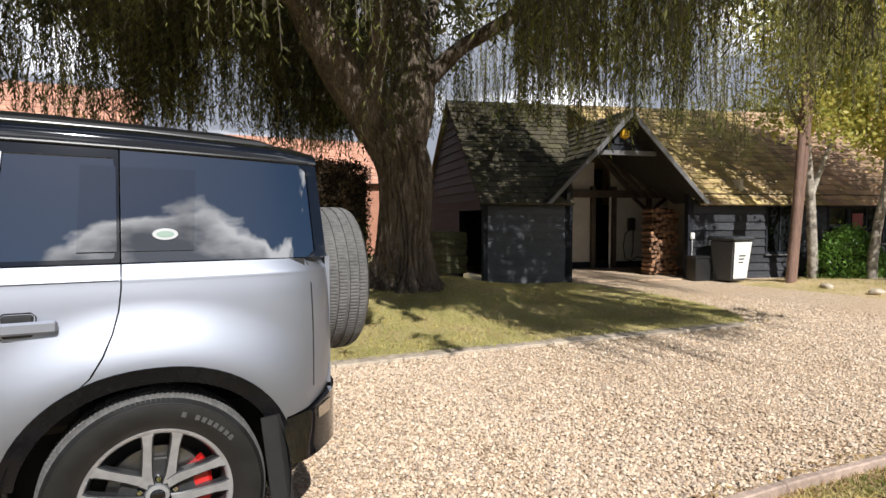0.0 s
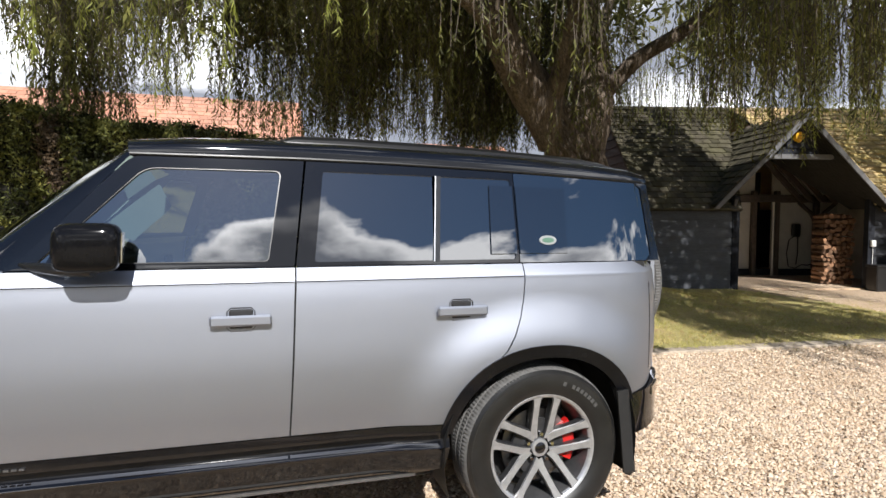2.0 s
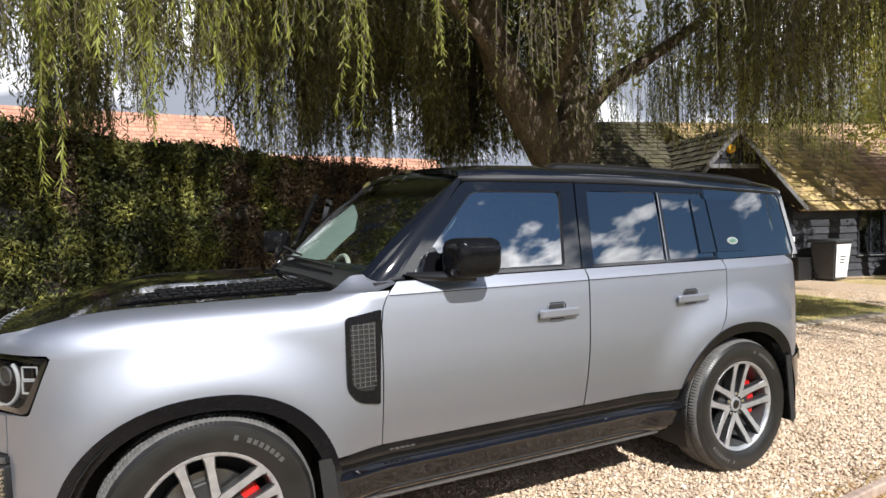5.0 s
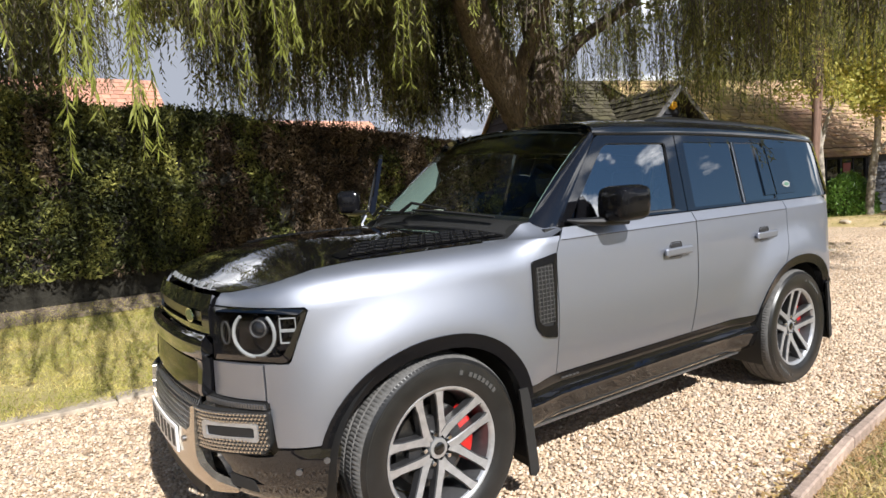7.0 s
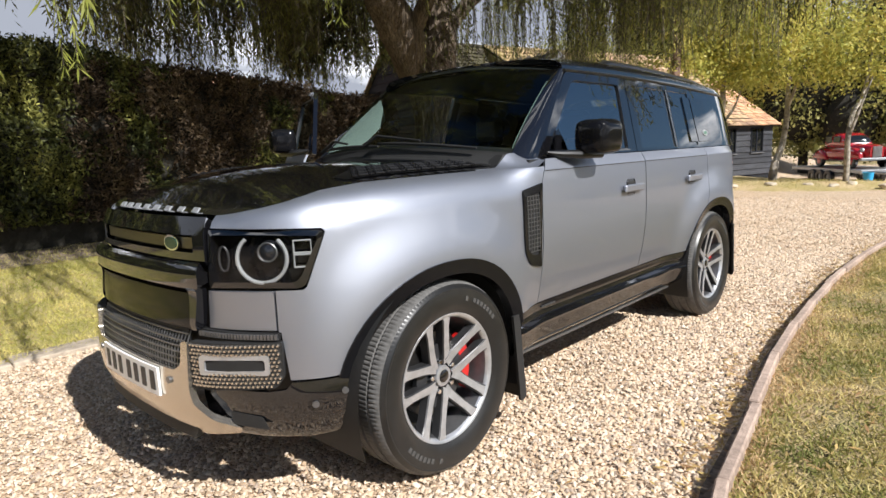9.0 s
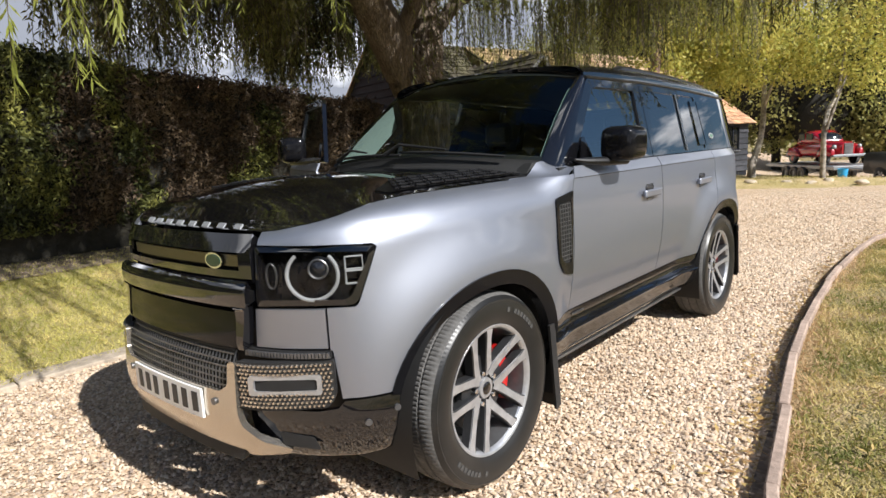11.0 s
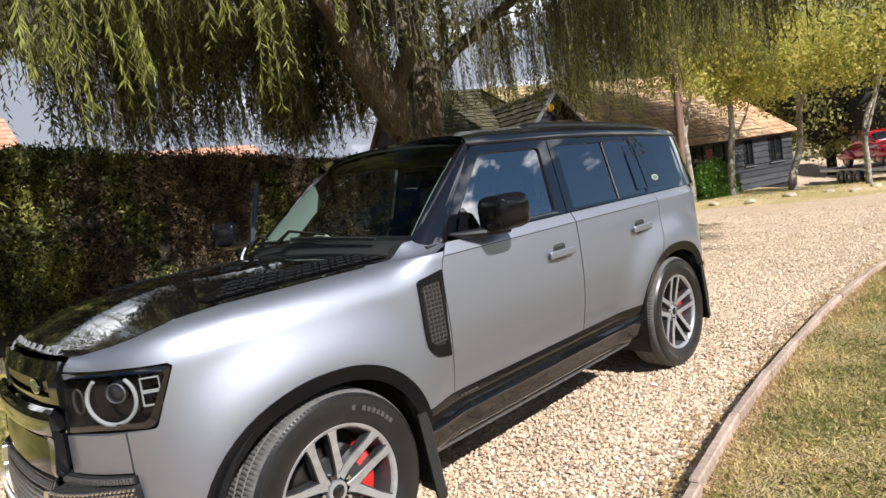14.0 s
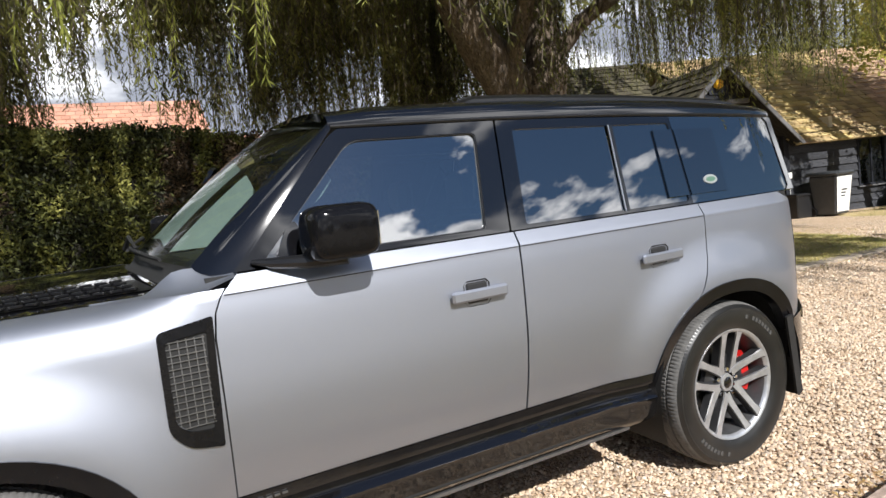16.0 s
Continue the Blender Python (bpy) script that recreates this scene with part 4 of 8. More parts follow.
for k in range(11):                                     # outermost clumps over the bonnet side, in the sunlit leaf colour
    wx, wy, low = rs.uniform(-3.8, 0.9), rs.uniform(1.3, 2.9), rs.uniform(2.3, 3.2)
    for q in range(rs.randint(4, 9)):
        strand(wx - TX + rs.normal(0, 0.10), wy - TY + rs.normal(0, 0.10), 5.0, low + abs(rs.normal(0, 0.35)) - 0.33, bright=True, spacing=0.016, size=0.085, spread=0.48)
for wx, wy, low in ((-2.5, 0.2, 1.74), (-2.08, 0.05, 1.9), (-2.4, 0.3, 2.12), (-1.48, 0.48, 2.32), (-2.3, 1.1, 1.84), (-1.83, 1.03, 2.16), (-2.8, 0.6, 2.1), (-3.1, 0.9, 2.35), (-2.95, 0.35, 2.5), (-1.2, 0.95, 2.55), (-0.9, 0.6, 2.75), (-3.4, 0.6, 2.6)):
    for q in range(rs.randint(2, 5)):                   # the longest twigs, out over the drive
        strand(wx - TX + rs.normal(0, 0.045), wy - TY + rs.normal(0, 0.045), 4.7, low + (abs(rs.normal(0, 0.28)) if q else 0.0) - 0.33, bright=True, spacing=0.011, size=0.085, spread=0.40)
for k in range(36):
    wx, wy = rs.uniform(8.8, 13.5), rs.uniform(1.5, 4.5)
    strand(wx - TX, wy - TY, 5.6, rs.uniform(3.6, 4.4) - 0.33, bright=True, spacing=0.03, size=0.10)
quads("hanging_foliage", np.concatenate(leaf_c), np.concatenate(leaf_a), np.concatenate(leaf_b), L_willow, willow)
# the bright strands carry the sunlit copy of the leaf
quads("sunlit_foliage", np.concatenate(lit_c), np.concatenate(lit_a), np.concatenate(lit_b), L_willowlit, willow)
me = bpy.data.meshes.new("twigs")
me.from_pydata(twv, [], twf)
me.materials.append(M_beam)
tw = tagged(new("twig_curtain", me), "thin brown hanging twigs", kind="stuff")
tw.parent = willow
# the high crown, added out of view to shade lawn, hedge and barn
n = 90000
th, rr = rs.uniform(0, 6.283, n), np.sqrt(rs.rand(n))
c = np.stack([9.6 * np.cos(th) * rr, 7.9 * np.sin(th) * rr, 5.1 + 3.0 * (1 - rr ** 2) * rs.rand(n) + 0.9 * rs.rand(n)], 1)
hole = np.array([noise.noise((p[0] * .95, p[1] * .75, 3.3)) + .6 * noise.noise((p[0] * 2.6, p[1] * 2.0, 8.3)) for p in c])
lim = np.where(c[:, 0] + TX > 4.2, -2.0, np.where(c[:, 0] + TX < -0.3, -1.1, 0.9))
thick = (c[:, 0] + TX > np.where(c[:, 1] + TY > 1.3, 6.2, 7.9)) & (c[:, 0] + TX < 10.0) & (c[:, 1] + TY > -1.0) & (c[:, 1] + TY < 5.2)
c = c[(c[:, 1] + TY > lim) & (hole > np.where(thick, -0.40, np.where(c[:, 0] + TX > 6.2, np.where(c[:, 0] + TX > 10.2, 0.45, 0.06), np.where(c[:, 0] + TX < -0.3, np.where(c[:, 1] + TY < 0.9, -0.30, np.where(c[:, 1] + TY < 3.8, 0.32, 0.16)), np.where((c[:, 0] + TX > 4.5) & (c[:, 1] + TY < 2.6), -0.08, -0.4)))))]
far = np.stack([rs.uniform(3.0, 9.6, 15000) - TX, rs.uniform(-4.0, -1.3, 15000) - TY, rs.uniform(4.9, 5.7, 15000)], 1)      # unseen leaves added over the drive to dapple the lawn with shade
far = far[np.array([noise.noise((p[0] * .8, p[1] * 1.5, 7.1)) + .7 * noise.noise((p[0] * 2.2, p[1] * 3.4, 1.3)) for p in far]) > 0.27]
c = np.concatenate([c, far])
scatter_leaves("crown", c, 0.26, 0.09, L_willow, willow, 8, droop=0.6)

# ---- things at the barn ----
M_bin = mat("grey_bin_plastic", (0.075, 0.078, 0.082), 0.45, var=0.15, scale=12, bump=0.1)
M_binlid = mat("dark_bin_lid", (0.05, 0.055, 0.06), 0.45, var=0.2, scale=12)
M_white = mat("white_painted", (0.75, 0.75, 0.72), 0.4, var=0.1)
M_black = mat("black_enamel", (0.015, 0.015, 0.016), 0.35, var=0.2)
M_logend = mat("cut_log_end", (0.24, 0.13, 0.07), 0.85, var=0.6, scale=18, bump=0.4, rnd=0.55)
M_pallet = mat("green_stained_pallet", (0.16, 0.15, 0.08), 0.85, var=0.4, scale=10, bump=0.4, rnd=0.3)
G_window = mat("dark_window_glass", (0.01, 0.011, 0.012), 0.03, ior=1.6)
M_redcar = mat("red_car_paint", (0.36, 0.008, 0.016), 0.2, coat=1.0)
M_steel = mat("galvanised_steel", (0.42, 0.43, 0.44), 0.45, 0.8, var=0.25, scale=20)
M_bucket = mat("blue_bucket_plastic", (0.03, 0.33, 0.62), 0.4)
M_brick = mat("far_brick", (0.42, 0.20, 0.13), 0.9, var=0.3, scale=20, rnd=0.1)


def at_barn(u, v, z=0.0, rz=0.0):
    return BARN @ pose(u, v, z, 0, 0, rz)


def wheelie_bin():
    b = new("wheelie_bin")
    b.matrix_world = at_barn(3.52, -0.62, 0.0, 12)
    tagged(b, "dark grey wheelie bin, its sunlit front face coloured white", "bin")
    bm = bmesh.new()
    lo, hi = [(-.22, -.24), (.22, -.24), (.22, .26), (-.22, .26)], [(-.28, -.33), (.28, -.33), (.28, .34), (-.28, .34)]
    v0, v1 = [bm.verts.new((x, y, .04)) for x, y in lo], [bm.verts.new((x, y, .92)) for x, y in hi]
    bm.faces.new(v0[::-1]), bm.faces.new(v1)
    for i in range(4):
        bm.faces.new((v0[i], v0[(i + 1) % 4], v1[(i + 1) % 4], v1[i]))
    bmesh.ops.bevel(bm, geom=bm.edges[:], offset=.03, segments=2, affect="EDGES")
    part("body", bm, M_bin, b)
    bm = bmesh.new()
    box(bm, -.31, .31, -.37, .38, .92, 1.0, None, .03)
    for v in bm.verts:
        if v.co.z > .96:
            v.co.z += .035 * (1 - (v.co.x / .31) ** 2)
    part("lid", bm, M_binlid, b)
    bm = bmesh.new()
    tube(bm, [(-.24, .40, .93), (.24, .40, .93)], .016, 8)
    part("bin_handle", bm, M_binlid, b)
    for sx in (-.25, .25):
        bm = bmesh.new()
        lathe(bm, [(.04, -.025), (.10, -.025), (.10, .025), (.04, .025)], 20, pose(sx, .28, .10, 0, 90, 0), True)
        part("bin_wheel", bm, M_black, b)
    # white sheet over the front: the sunlit face put into colour
    bm = bmesh.new()
    q = [[bm.verts.new((x * w, y - d, z)) for x in (-1, 1)] for w, y, z, d in ((.20, -.247, .10, .008), (.255, -.322, .885, .008), (.255, -.322, .885, -.004), (.20, -.247, .10, -.004))]
    for a, c in zip(q, q[1:] + q[:1]):
        bm.faces.new((a[0], a[1], c[1], c[0]))
    bmesh.ops.recalc_face_normals(bm, faces=bm.faces)
    part("front_lit_face", bm, M_white, b, "white sheet standing for the bin's sunlit face", smooth=False)
    bm = bmesh.new()
    for k in range(3):
        box(bm, -.09, .09 - .03 * k, -.312 + .007 * k, -.302 + .007 * k, .58 - .07 * k, .605 - .07 * k)
    part("bin_marking", bm, M_binlid, b, "dark unreadable marking", smooth=False)


wheelie_bin()
bm = bmesh.new()
box(bm, -.2, .2, -.17, .17, 0, .52, None, .02)
box(bm, -.22, .22, -.19, .19, .50, .56, None, .015)
cr = tagged(part("storage_crate", bm, M_black, None, smooth=False), "black plastic crate beside the barn post", "crate")
cr.matrix_world = at_barn(3.02, -0.22)


def lantern(u, v, z, group="porch lanterns"):
    la = new("wall_lantern")
    la.matrix_world = at_barn(u, v, z)
    tagged(la, "small black iron carriage lantern with clear panes", "lantern", group)
    bm = bmesh.new()
    lathe(bm, [(.045, -.10), (.075, .06), (.08, .07), (.03, .13), (.008, .16)], 6)
    part("lantern_cage", bm, M_black, la, smooth=False)
    bm = bmesh.new()
    lathe(bm, [(.042, -.085), (.069, .045)], 6, Matrix.Rotation(radians(0), 4, "Z") @ Matrix.Diagonal((1.04, 1.04, 1, 1)))
    part("lantern_pane", bm, M_white, la, smooth=False)
    bm = bmesh.new()
    tube(bm, [(0, .14, .05), (0, .08, .17), (0, 0, .16)], .01, 6)
    part("bracket", bm, M_black, la)


lantern(-0.12, -0.14, 1.86)
lantern(3.10, -0.16, 1.82)
bm = bmesh.new()
bmesh.ops.create_uvsphere(bm, u_segments=16, v_segments=10, radius=.05)
box(bm, -.02, .02, -.0, .09, -.02, .02)
sp = tagged(part("security_lamp", bm, M_white, None), "small white lamp under the gable apex", "lamp")
sp.matrix_world = at_barn(1.3, -0.47, 3.57)
bm = bmesh.new()
box(bm, -.05, .05, -.03, .03, -.07, .07, None, .01)
tube(bm, [(0, .0, -.07), (0, .01, -.5), (0, .02, -.95)], .008, 6)
sw = tagged(part("outdoor_socket", bm, M_white, None, smooth=False), "small pale socket and conduit on the porch post", "socket")
sw.matrix_world = at_barn(2.95, -0.06, 1.0)


def charger():
    ch = new("car_charger")
    ch.matrix_world = at_barn(3.15, 3.04, 1.22)
    tagged(ch, "black wall-mounted car charger with a looped cable", "charger")
    bm = bmesh.new()
    box(bm, -.10, .10, -.09, .05, -.17, .17, None, .03)
    part("charger_box", bm, M_black, ch)
    bm = bmesh.new()
    tube(bm, [(-.06, -.06, -.15), (-.2, -.06, -.25), (-.26, -.06, -.6), (-.2, -.06, -.95), (-.02, -.06, -1.0), (.16, -.06, -.9), (.3, -.05, -.92), (.45, -.05, -.88)], .014, 6)
    tube(bm, [(.03, -.06, -.16), (.04, -.06, -.6), (.0, -.06, -.9)], .014, 6)
    part("cable", bm, M_black, ch)


charger()


def log_pile():
    lp = new("log_pile")
    lp.matrix_world = at_barn(2.40, 0.75, 0.03)
    tagged(lp, "tall stack of split firewood with orange-brown cut ends", "log pile")
    rs = random.Random(9)
    z, row = 0.06, 0
    while z < 1.62:
        x = rs.uniform(0.02, .07)
        while x < .72:
            r = rs.uniform(.036, .064)
            bm = bmesh.new()
            n = rs.choice((5, 6, 7))
            ph = rs.uniform(0, 6)
            pts = [(r * rs.uniform(.75, 1.1) * math.cos(ph + 2 * math.pi * k / n), r * rs.uniform(.75, 1.1) * math.sin(ph + 2 * math.pi * k / n)) for k in range(n)]
            y0, jz = rs.uniform(-.06, .06), rs.uniform(-.03, .03)
            a, b = [bm.verts.new((x + p, y0, z + q + jz)) for p, q in pts], [bm.verts.new((x + p, .42, z + q + jz)) for p, q in pts]
            bm.faces.new(a), bm.faces.new(b[::-1])
            for k in range(n):
                bm.faces.new((a[k], b[k], b[(k + 1) % n], a[(k + 1) % n]))
            bmesh.ops.recalc_face_normals(bm, faces=bm.faces)
            part("log", bm, M_logend, lp, smooth=False)
            x += r * 1.95
        z += .098
        row += 1


log_pile()


def pallet(u, v, z, rz, tilt):
    pa = new("pallet")
    pa.matrix_world = at_barn(u, v, z, rz) @ pose(0, 0, 0, 0, tilt, 0)
    tagged(pa, "weathered greenish timber pallet in a leaning stack", "pallet", "stacked pallets")
    for k in range(6):
        bm = bmesh.new()
        box(bm, -.5, .5, -.4 + k * .15, -.4 + k * .15 + .10, .11, .13)
        part("board", bm, M_pallet, pa, smooth=False)
    for y in (-.38, 0, .36):
        bm = bmesh.new()
        box(bm, -.5, .5, y - .04, y + .04, .02, .11)
        part("bearer", bm, M_pallet, pa, smooth=False)
    for y in (-.38, .36):
        bm = bmesh.new()
        box(bm, -.5, .5, y - .05, y + .05, 0, .02)
        part("bottom_board", bm, M_pallet, pa, smooth=False)


for k in range(7):
    pallet(-2.55 + .03 * (k % 3), 1.5 + .04 * (k % 2), .16 + k * .135, 4 - 3 * (k % 3), 1.5 - (k % 2) * 2)


def barn_window(u0, u1, z0, z1, bars=1, label="small dark window in a black frame"):
    w = new("window")
    w.matrix_world = BARN
    tagged(w, label, "window", kind="structure")
    bm = bmesh.new()
    box(bm, u0, u1, .012, .022, z0, z1)
    part("pane", bm, G_window, w, smooth=False)
    t = .05
    for d in ((u0 - t, u1 + t, z1, z1 + t), (u0 - t, u1 + t, z0 - t, z0), (u0 - t, u0, z0, z1), (u1, u1 + t, z0, z1)):
        bm = bmesh.new()
        box(bm, d[0], d[1], -.03, .03, d[2], d[3], None, .005)
        part("window_frame", bm, M_clad, w, smooth=False)
    for k in range(bars):
        u = u0 + (u1 - u0) * (k + 1) / (bars + 1)
        bm = bmesh.new()
        box(bm, u - .018, u + .018, -.012, .012, z0, z1)
        part("glazing_bar", bm, M_clad, w, smooth=False)
    bm = bmesh.new()
    box(bm, u0 - .08, u1 + .08, -.07, .02, z0 - t - .03, z0 - t, None, .005)
    part("window_sill", bm, M_bargeboard, w, smooth=False)


barn_window(9.2, 9.6, .80, 1.58)
barn_window(10.55, 11.2, .80, 1.58, 1)
barn_window(4.95, 5.65, .60, 1.66, 1)
barn_window(6.65, 7.15, .82, 1.62, 0)
barn_window(7.25, 8.2, .82, 1.62, 1)
bm = bmesh.new()
box(bm, 7.32, 7.62, .002, .010, .9, 1.5)
rp_ = tagged(part("red_sign", bm, mat("faded_red_print", (0.16, 0.02, 0.02), .5, var=.3), None, smooth=False), "faded red panel behind the barn window", "sign")
rp_.matrix_world = BARN

# ---- poles and trees round the yard ----
poles = empty("utility_pole", (13.75, 4.55, 0), label="pair of tall brown timber poles strapped together", category="pole")
for dx in (-.085, .085):
    bm = bmesh.new()
    limb(bm, [(dx, dx * .3, -.3), (dx + .18, dx * .3, 1.5), (dx + .36, 0, 3.4), (dx + .6, 0, 6.5)], [.088, .082, .078, .07], 14, .02)
    part("pole", bm, M_pole, poles)


def tree(name, label, base, trunk, blobs, leaves, size, leaf, bark, group="", droop=0.6, seed=1, boughs=()):
    """A trunk with limbs and a crown of single leaves gathered in clumps."""
    tr = empty(name, base, label=label, category="tree", group=group)
    bm = bmesh.new()
    limb(bm, *trunk, 20, .05, seed)
    part("trunk", bm, bark, tr)
    for pts, rad in boughs:
        bm = bmesh.new()
        limb(bm, pts, rad, 8, .03, seed)
        part("limb", bm, bark, tr)
    r = np.random.RandomState(seed)
    out = []
    vol = sum(b[3] * b[4] * b[5] for b in blobs)
    for cx, cy, cz, rx, ry, rz in blobs:
        n = max(10, int(leaves * rx * ry * rz / vol))
        k = max(3, n // 55)
        d = unit(r.normal(size=(k, 3))) * (r.rand(k, 1) ** .4)
        cc = np.array([cx, cy, cz]) + d * np.array([rx, ry, rz])
        idx = r.randint(0, k, n)
        out.append(cc[idx] + r.normal(0, .16 * min(rx, ry, rz) + .05, (n, 3)) * np.array([1, 1, 1.2]))
    scatter_leaves("crown", np.concatenate(out), size, size * .55, leaf, tr, seed, droop)
    return tr


YB = "yellow-green birch with pale mottled bark on the verge"
tree("birch", YB, (15.05, 4.85, .05), ([(0, 0, -.15), (-.05, 0, .5), (-.2, 0, 1.8), (-.42, 0, 3.2), (-.3, .1, 5.5)], [.125, .105, .095, .085, .045]),
     [(-.5, -.1, 3.7, 1.2, 1.0, .8), (.6, -.2, 4.0, 1.2, 1.0, .8), (-.2, -.1, 4.9, 1.6, 1.4, 1.2), (-.4, .3, 6.2, 1.8, 1.8, 1.4), (.9, -.3, 3.9, .9, .9, .7), (.2, 0, 7.6, 1.4, 1.4, 1.2)], 14000, .115, L_birch, M_birchbark, "birches on the verge", seed=31,
     boughs=(([(-.2, 0, 1.8), (.25, 0, 2.6), (.7, -.1, 3.6)], [.07, .05, .02]), ([(-.4, 0, 3), (-.9, .1, 3.9), (-1.2, 0, 4.8)], [.06, .04, .02])))
tree("birch", YB, (15.6, 3.95, .05), ([(0, 0, -.15), (.05, 0, .5), (.25, 0, 1.4), (.5, 0, 2.3), (.7, .1, 5.0)], [.12, .10, .09, .08, .04]),
     [(.3, -.2, 3.1, 1.1, .9, .55), (.6, 0, 4.2, 1.3, 1.3, 1.0), (1.0, -.2, 3.3, 1.0, .9, .7), (.5, .2, 5.6, 1.5, 1.5, 1.3)], 12000, .115, L_birch, M_birchbark, "birches on the verge", seed=32,
     boughs=(([(.3, 0, 1.6), (.8, -.2, 2.1), (1.3, -.3, 2.8)], [.05, .035, .015]),))
tree("birch", "leaning birch with dark-banded bark and yellowing leaves", (15.65, 2.4, .08), ([(0, 0, -.15), (.2, 0, .45), (.9, 0, 1.05), (1.2, 0, 2.0), (1.5, .1, 3.4), (1.6, .1, 5.2)], [.13, .095, .08, .072, .06, .03]),
     [(.4, -.1, 3.2, 1.2, 1.0, .6), (1.3, -.1, 3.9, 1.7, 1.6, 1.1), (1.6, .5, 5.4, 1.9, 1.9, 1.4), (.7, -.8, 3.0, .9, .9, .6), (2.2, 1.0, 3.1, 1.0, 1.0, .7)], 13000, .115, L_birch, M_birchbark, "birches on the verge", seed=33,
     boughs=(([(1.2, 0, 2.0), (.9, -.3, 2.7), (.6, -.6, 3.3)], [.05, .035, .015]), ([(1.4, 0, 2.8), (1.9, .4, 3.3), (2.3, .8, 3.6)], [.05, .035, .015])))
tree("birch", "slim pale birch sapling on the dry verge", (15.2, .56, .08), ([(0, 0, -.1), (-.05, 0, .6), (-.1, 0, 1.2), (.35, 0, 1.75), (1.0, -.1, 2.3), (1.3, -.2, 3.6)], [.075, .066, .06, .052, .045, .025]),
     [(1.2, -.2, 3.3, 1.5, 1.5, 1.0), (.3, -.9, 2.9, .9, .9, .6), (1.6, -1.0, 4.4, 1.5, 1.5, 1.2)], 7000, .11, L_birch, M_birchbark, "birches on the verge", seed=34,
     boughs=(([(-.08, 0, 1.1), (-.1, -.2, 1.8), (.1, -.4, 2.6)], [.04, .03, .012]),))

# laurel ball
bush = new("round_bush")
bush.matrix_world = at_barn(6.25, -0.95)
tagged(bush, "rounded bright green clipped laurel bush", "bush")
rsb = np.random.RandomState(41)
d = unit(rsb.normal(size=(9000, 3)))
d[:, 2] = np.abs(d[:, 2])
lum = np.array([noise.noise((a[0] * 3, a[1] * 3, a[2] * 3)) for a in d])[:, None]
scatter_leaves("bush_foliage", d * np.array([.82, .62, 1.12]) * (1 + .10 * lum + rsb.normal(0, .05, (9000, 1))), .085, .04, L_bush, bush, 42, -.3)
bm = bmesh.new()
bmesh.ops.create_icosphere(bm, subdivisions=3, radius=1, matrix=Matrix.Diagonal((.70, .52, .98, 1)))
# dark solid for the shade inside the bush
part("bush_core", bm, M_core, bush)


def rock(x, y, z, sx, sy, sz, seed):
    bm = bmesh.new()
    bmesh.ops.create_icosphere(bm, subdivisions=3, radius=1)
    for v in bm.verts:
        v.co *= 1 + .28 * noise.noise(v.co * 1.4 + Vector((seed * 3.1, 0, 0))) + .08 * noise.noise(v.co * 4 + Vector((0, seed, 0)))
        v.co = Vector((v.co.x * sx, v.co.y * sy, v.co.z * sz))
    r = tagged(part("boulder", bm, M_rock, None, angle=60), "pale weathered field stone at the verge edge", "boulder", "boulders along the verge")
    r.matrix_world = pose(x, y, z, 0, 0, seed * 47)


for k, (x, y, s) in enumerate(((14.0, 2.0, .85), (14.2, 1.2, .6), (14.1, .62, .6), (14.7, .35, .8), (13.6, 3.7, .6), (13.5, 2.75, .55), (14.3, -.4, .7))):
    rock(x, y, .07, .24 * s, .17 * s, .11 * s, k + 1)

# ---- trailer, old car, pickup, bucket ----
TR = pose(25.1, 2.2, -.60, 0, 0, -140) @ Matrix.Diagonal((.93, .93, .93, 1))
trailer = new("car_trailer")
trailer.matrix_world = TR
tagged(trailer, "low flatbed car trailer with three axles", "trailer")
bm = bmesh.new()
box(bm, -2.6, 2.5, -1.0, 1.0, .50, .64, None, .02)
part("deck", bm, M_steel, trailer, smooth=False)
bm = bmesh.new()
tube(bm, [(2.5, -.7, .55), (3.9, 0, .5), (2.5, .7, .55)], .05, 6)
part("drawbar", bm, M_steel, trailer)
for x in (-.75, -.15, .45):
    for y in (-1.02, 1.02):
        bm = bmesh.new()
        lathe(bm, [(.14, -.09), (.27, -.09), (.285, -.05), (.285, .05), (.27, .09), (.14, .09)], 28, pose(x, y, .285, 90, 0, 0))
        wt = part("trailer_wheel", bm, M_tyre, trailer)
        bm = bmesh.new()
        lathe(bm, [(0, .06), (.06, .06), (.14, .03), (.15, -.05)], 20, pose(x, y, .285, 90, 0, 0))
        lathe(bm, [(0, .06), (.06, .06), (.14, .03), (.15, -.05)], 20, pose(x, y, .285, -90, 0, 0))
        part("trailer_hub", bm, M_steel, wt)

old = new("vintage_car")
old.matrix_world = TR @ pose(.1, 0, .65)
tagged(old, "glossy red vintage saloon car standing on a trailer", "car")


def loft(name, stations, material, parent, power=2.6, n=20, label=""):
    """A body of rounded cross-sections: x, half width, bottom, top."""
    bm = bmesh.new()
    rows = []
    for x, w, z0, z1 in stations:
        row = []
        for k in range(n):
            t = 2 * math.pi * k / n
            c, s = math.cos(t), math.sin(t)
            row.append(bm.verts.new((x, w * math.copysign(abs(c) ** (2 / power), c), (z0 + z1) / 2 + (z1 - z0) / 2 * math.copysign(abs(s) ** (2 / power), s))))
        rows.append(row)
    for r0, r1 in zip(rows, rows[1:]):
        for k in range(n):
            bm.faces.new((r0[k], r0[(k + 1) % n], r1[(k + 1) % n], r1[k]))
    bm.faces.new(rows[0]), bm.faces.new(rows[-1][::-1])
    bmesh.ops.recalc_face_normals(bm, faces=bm.faces)
    return part(name, bm, material, parent, label, angle=50)


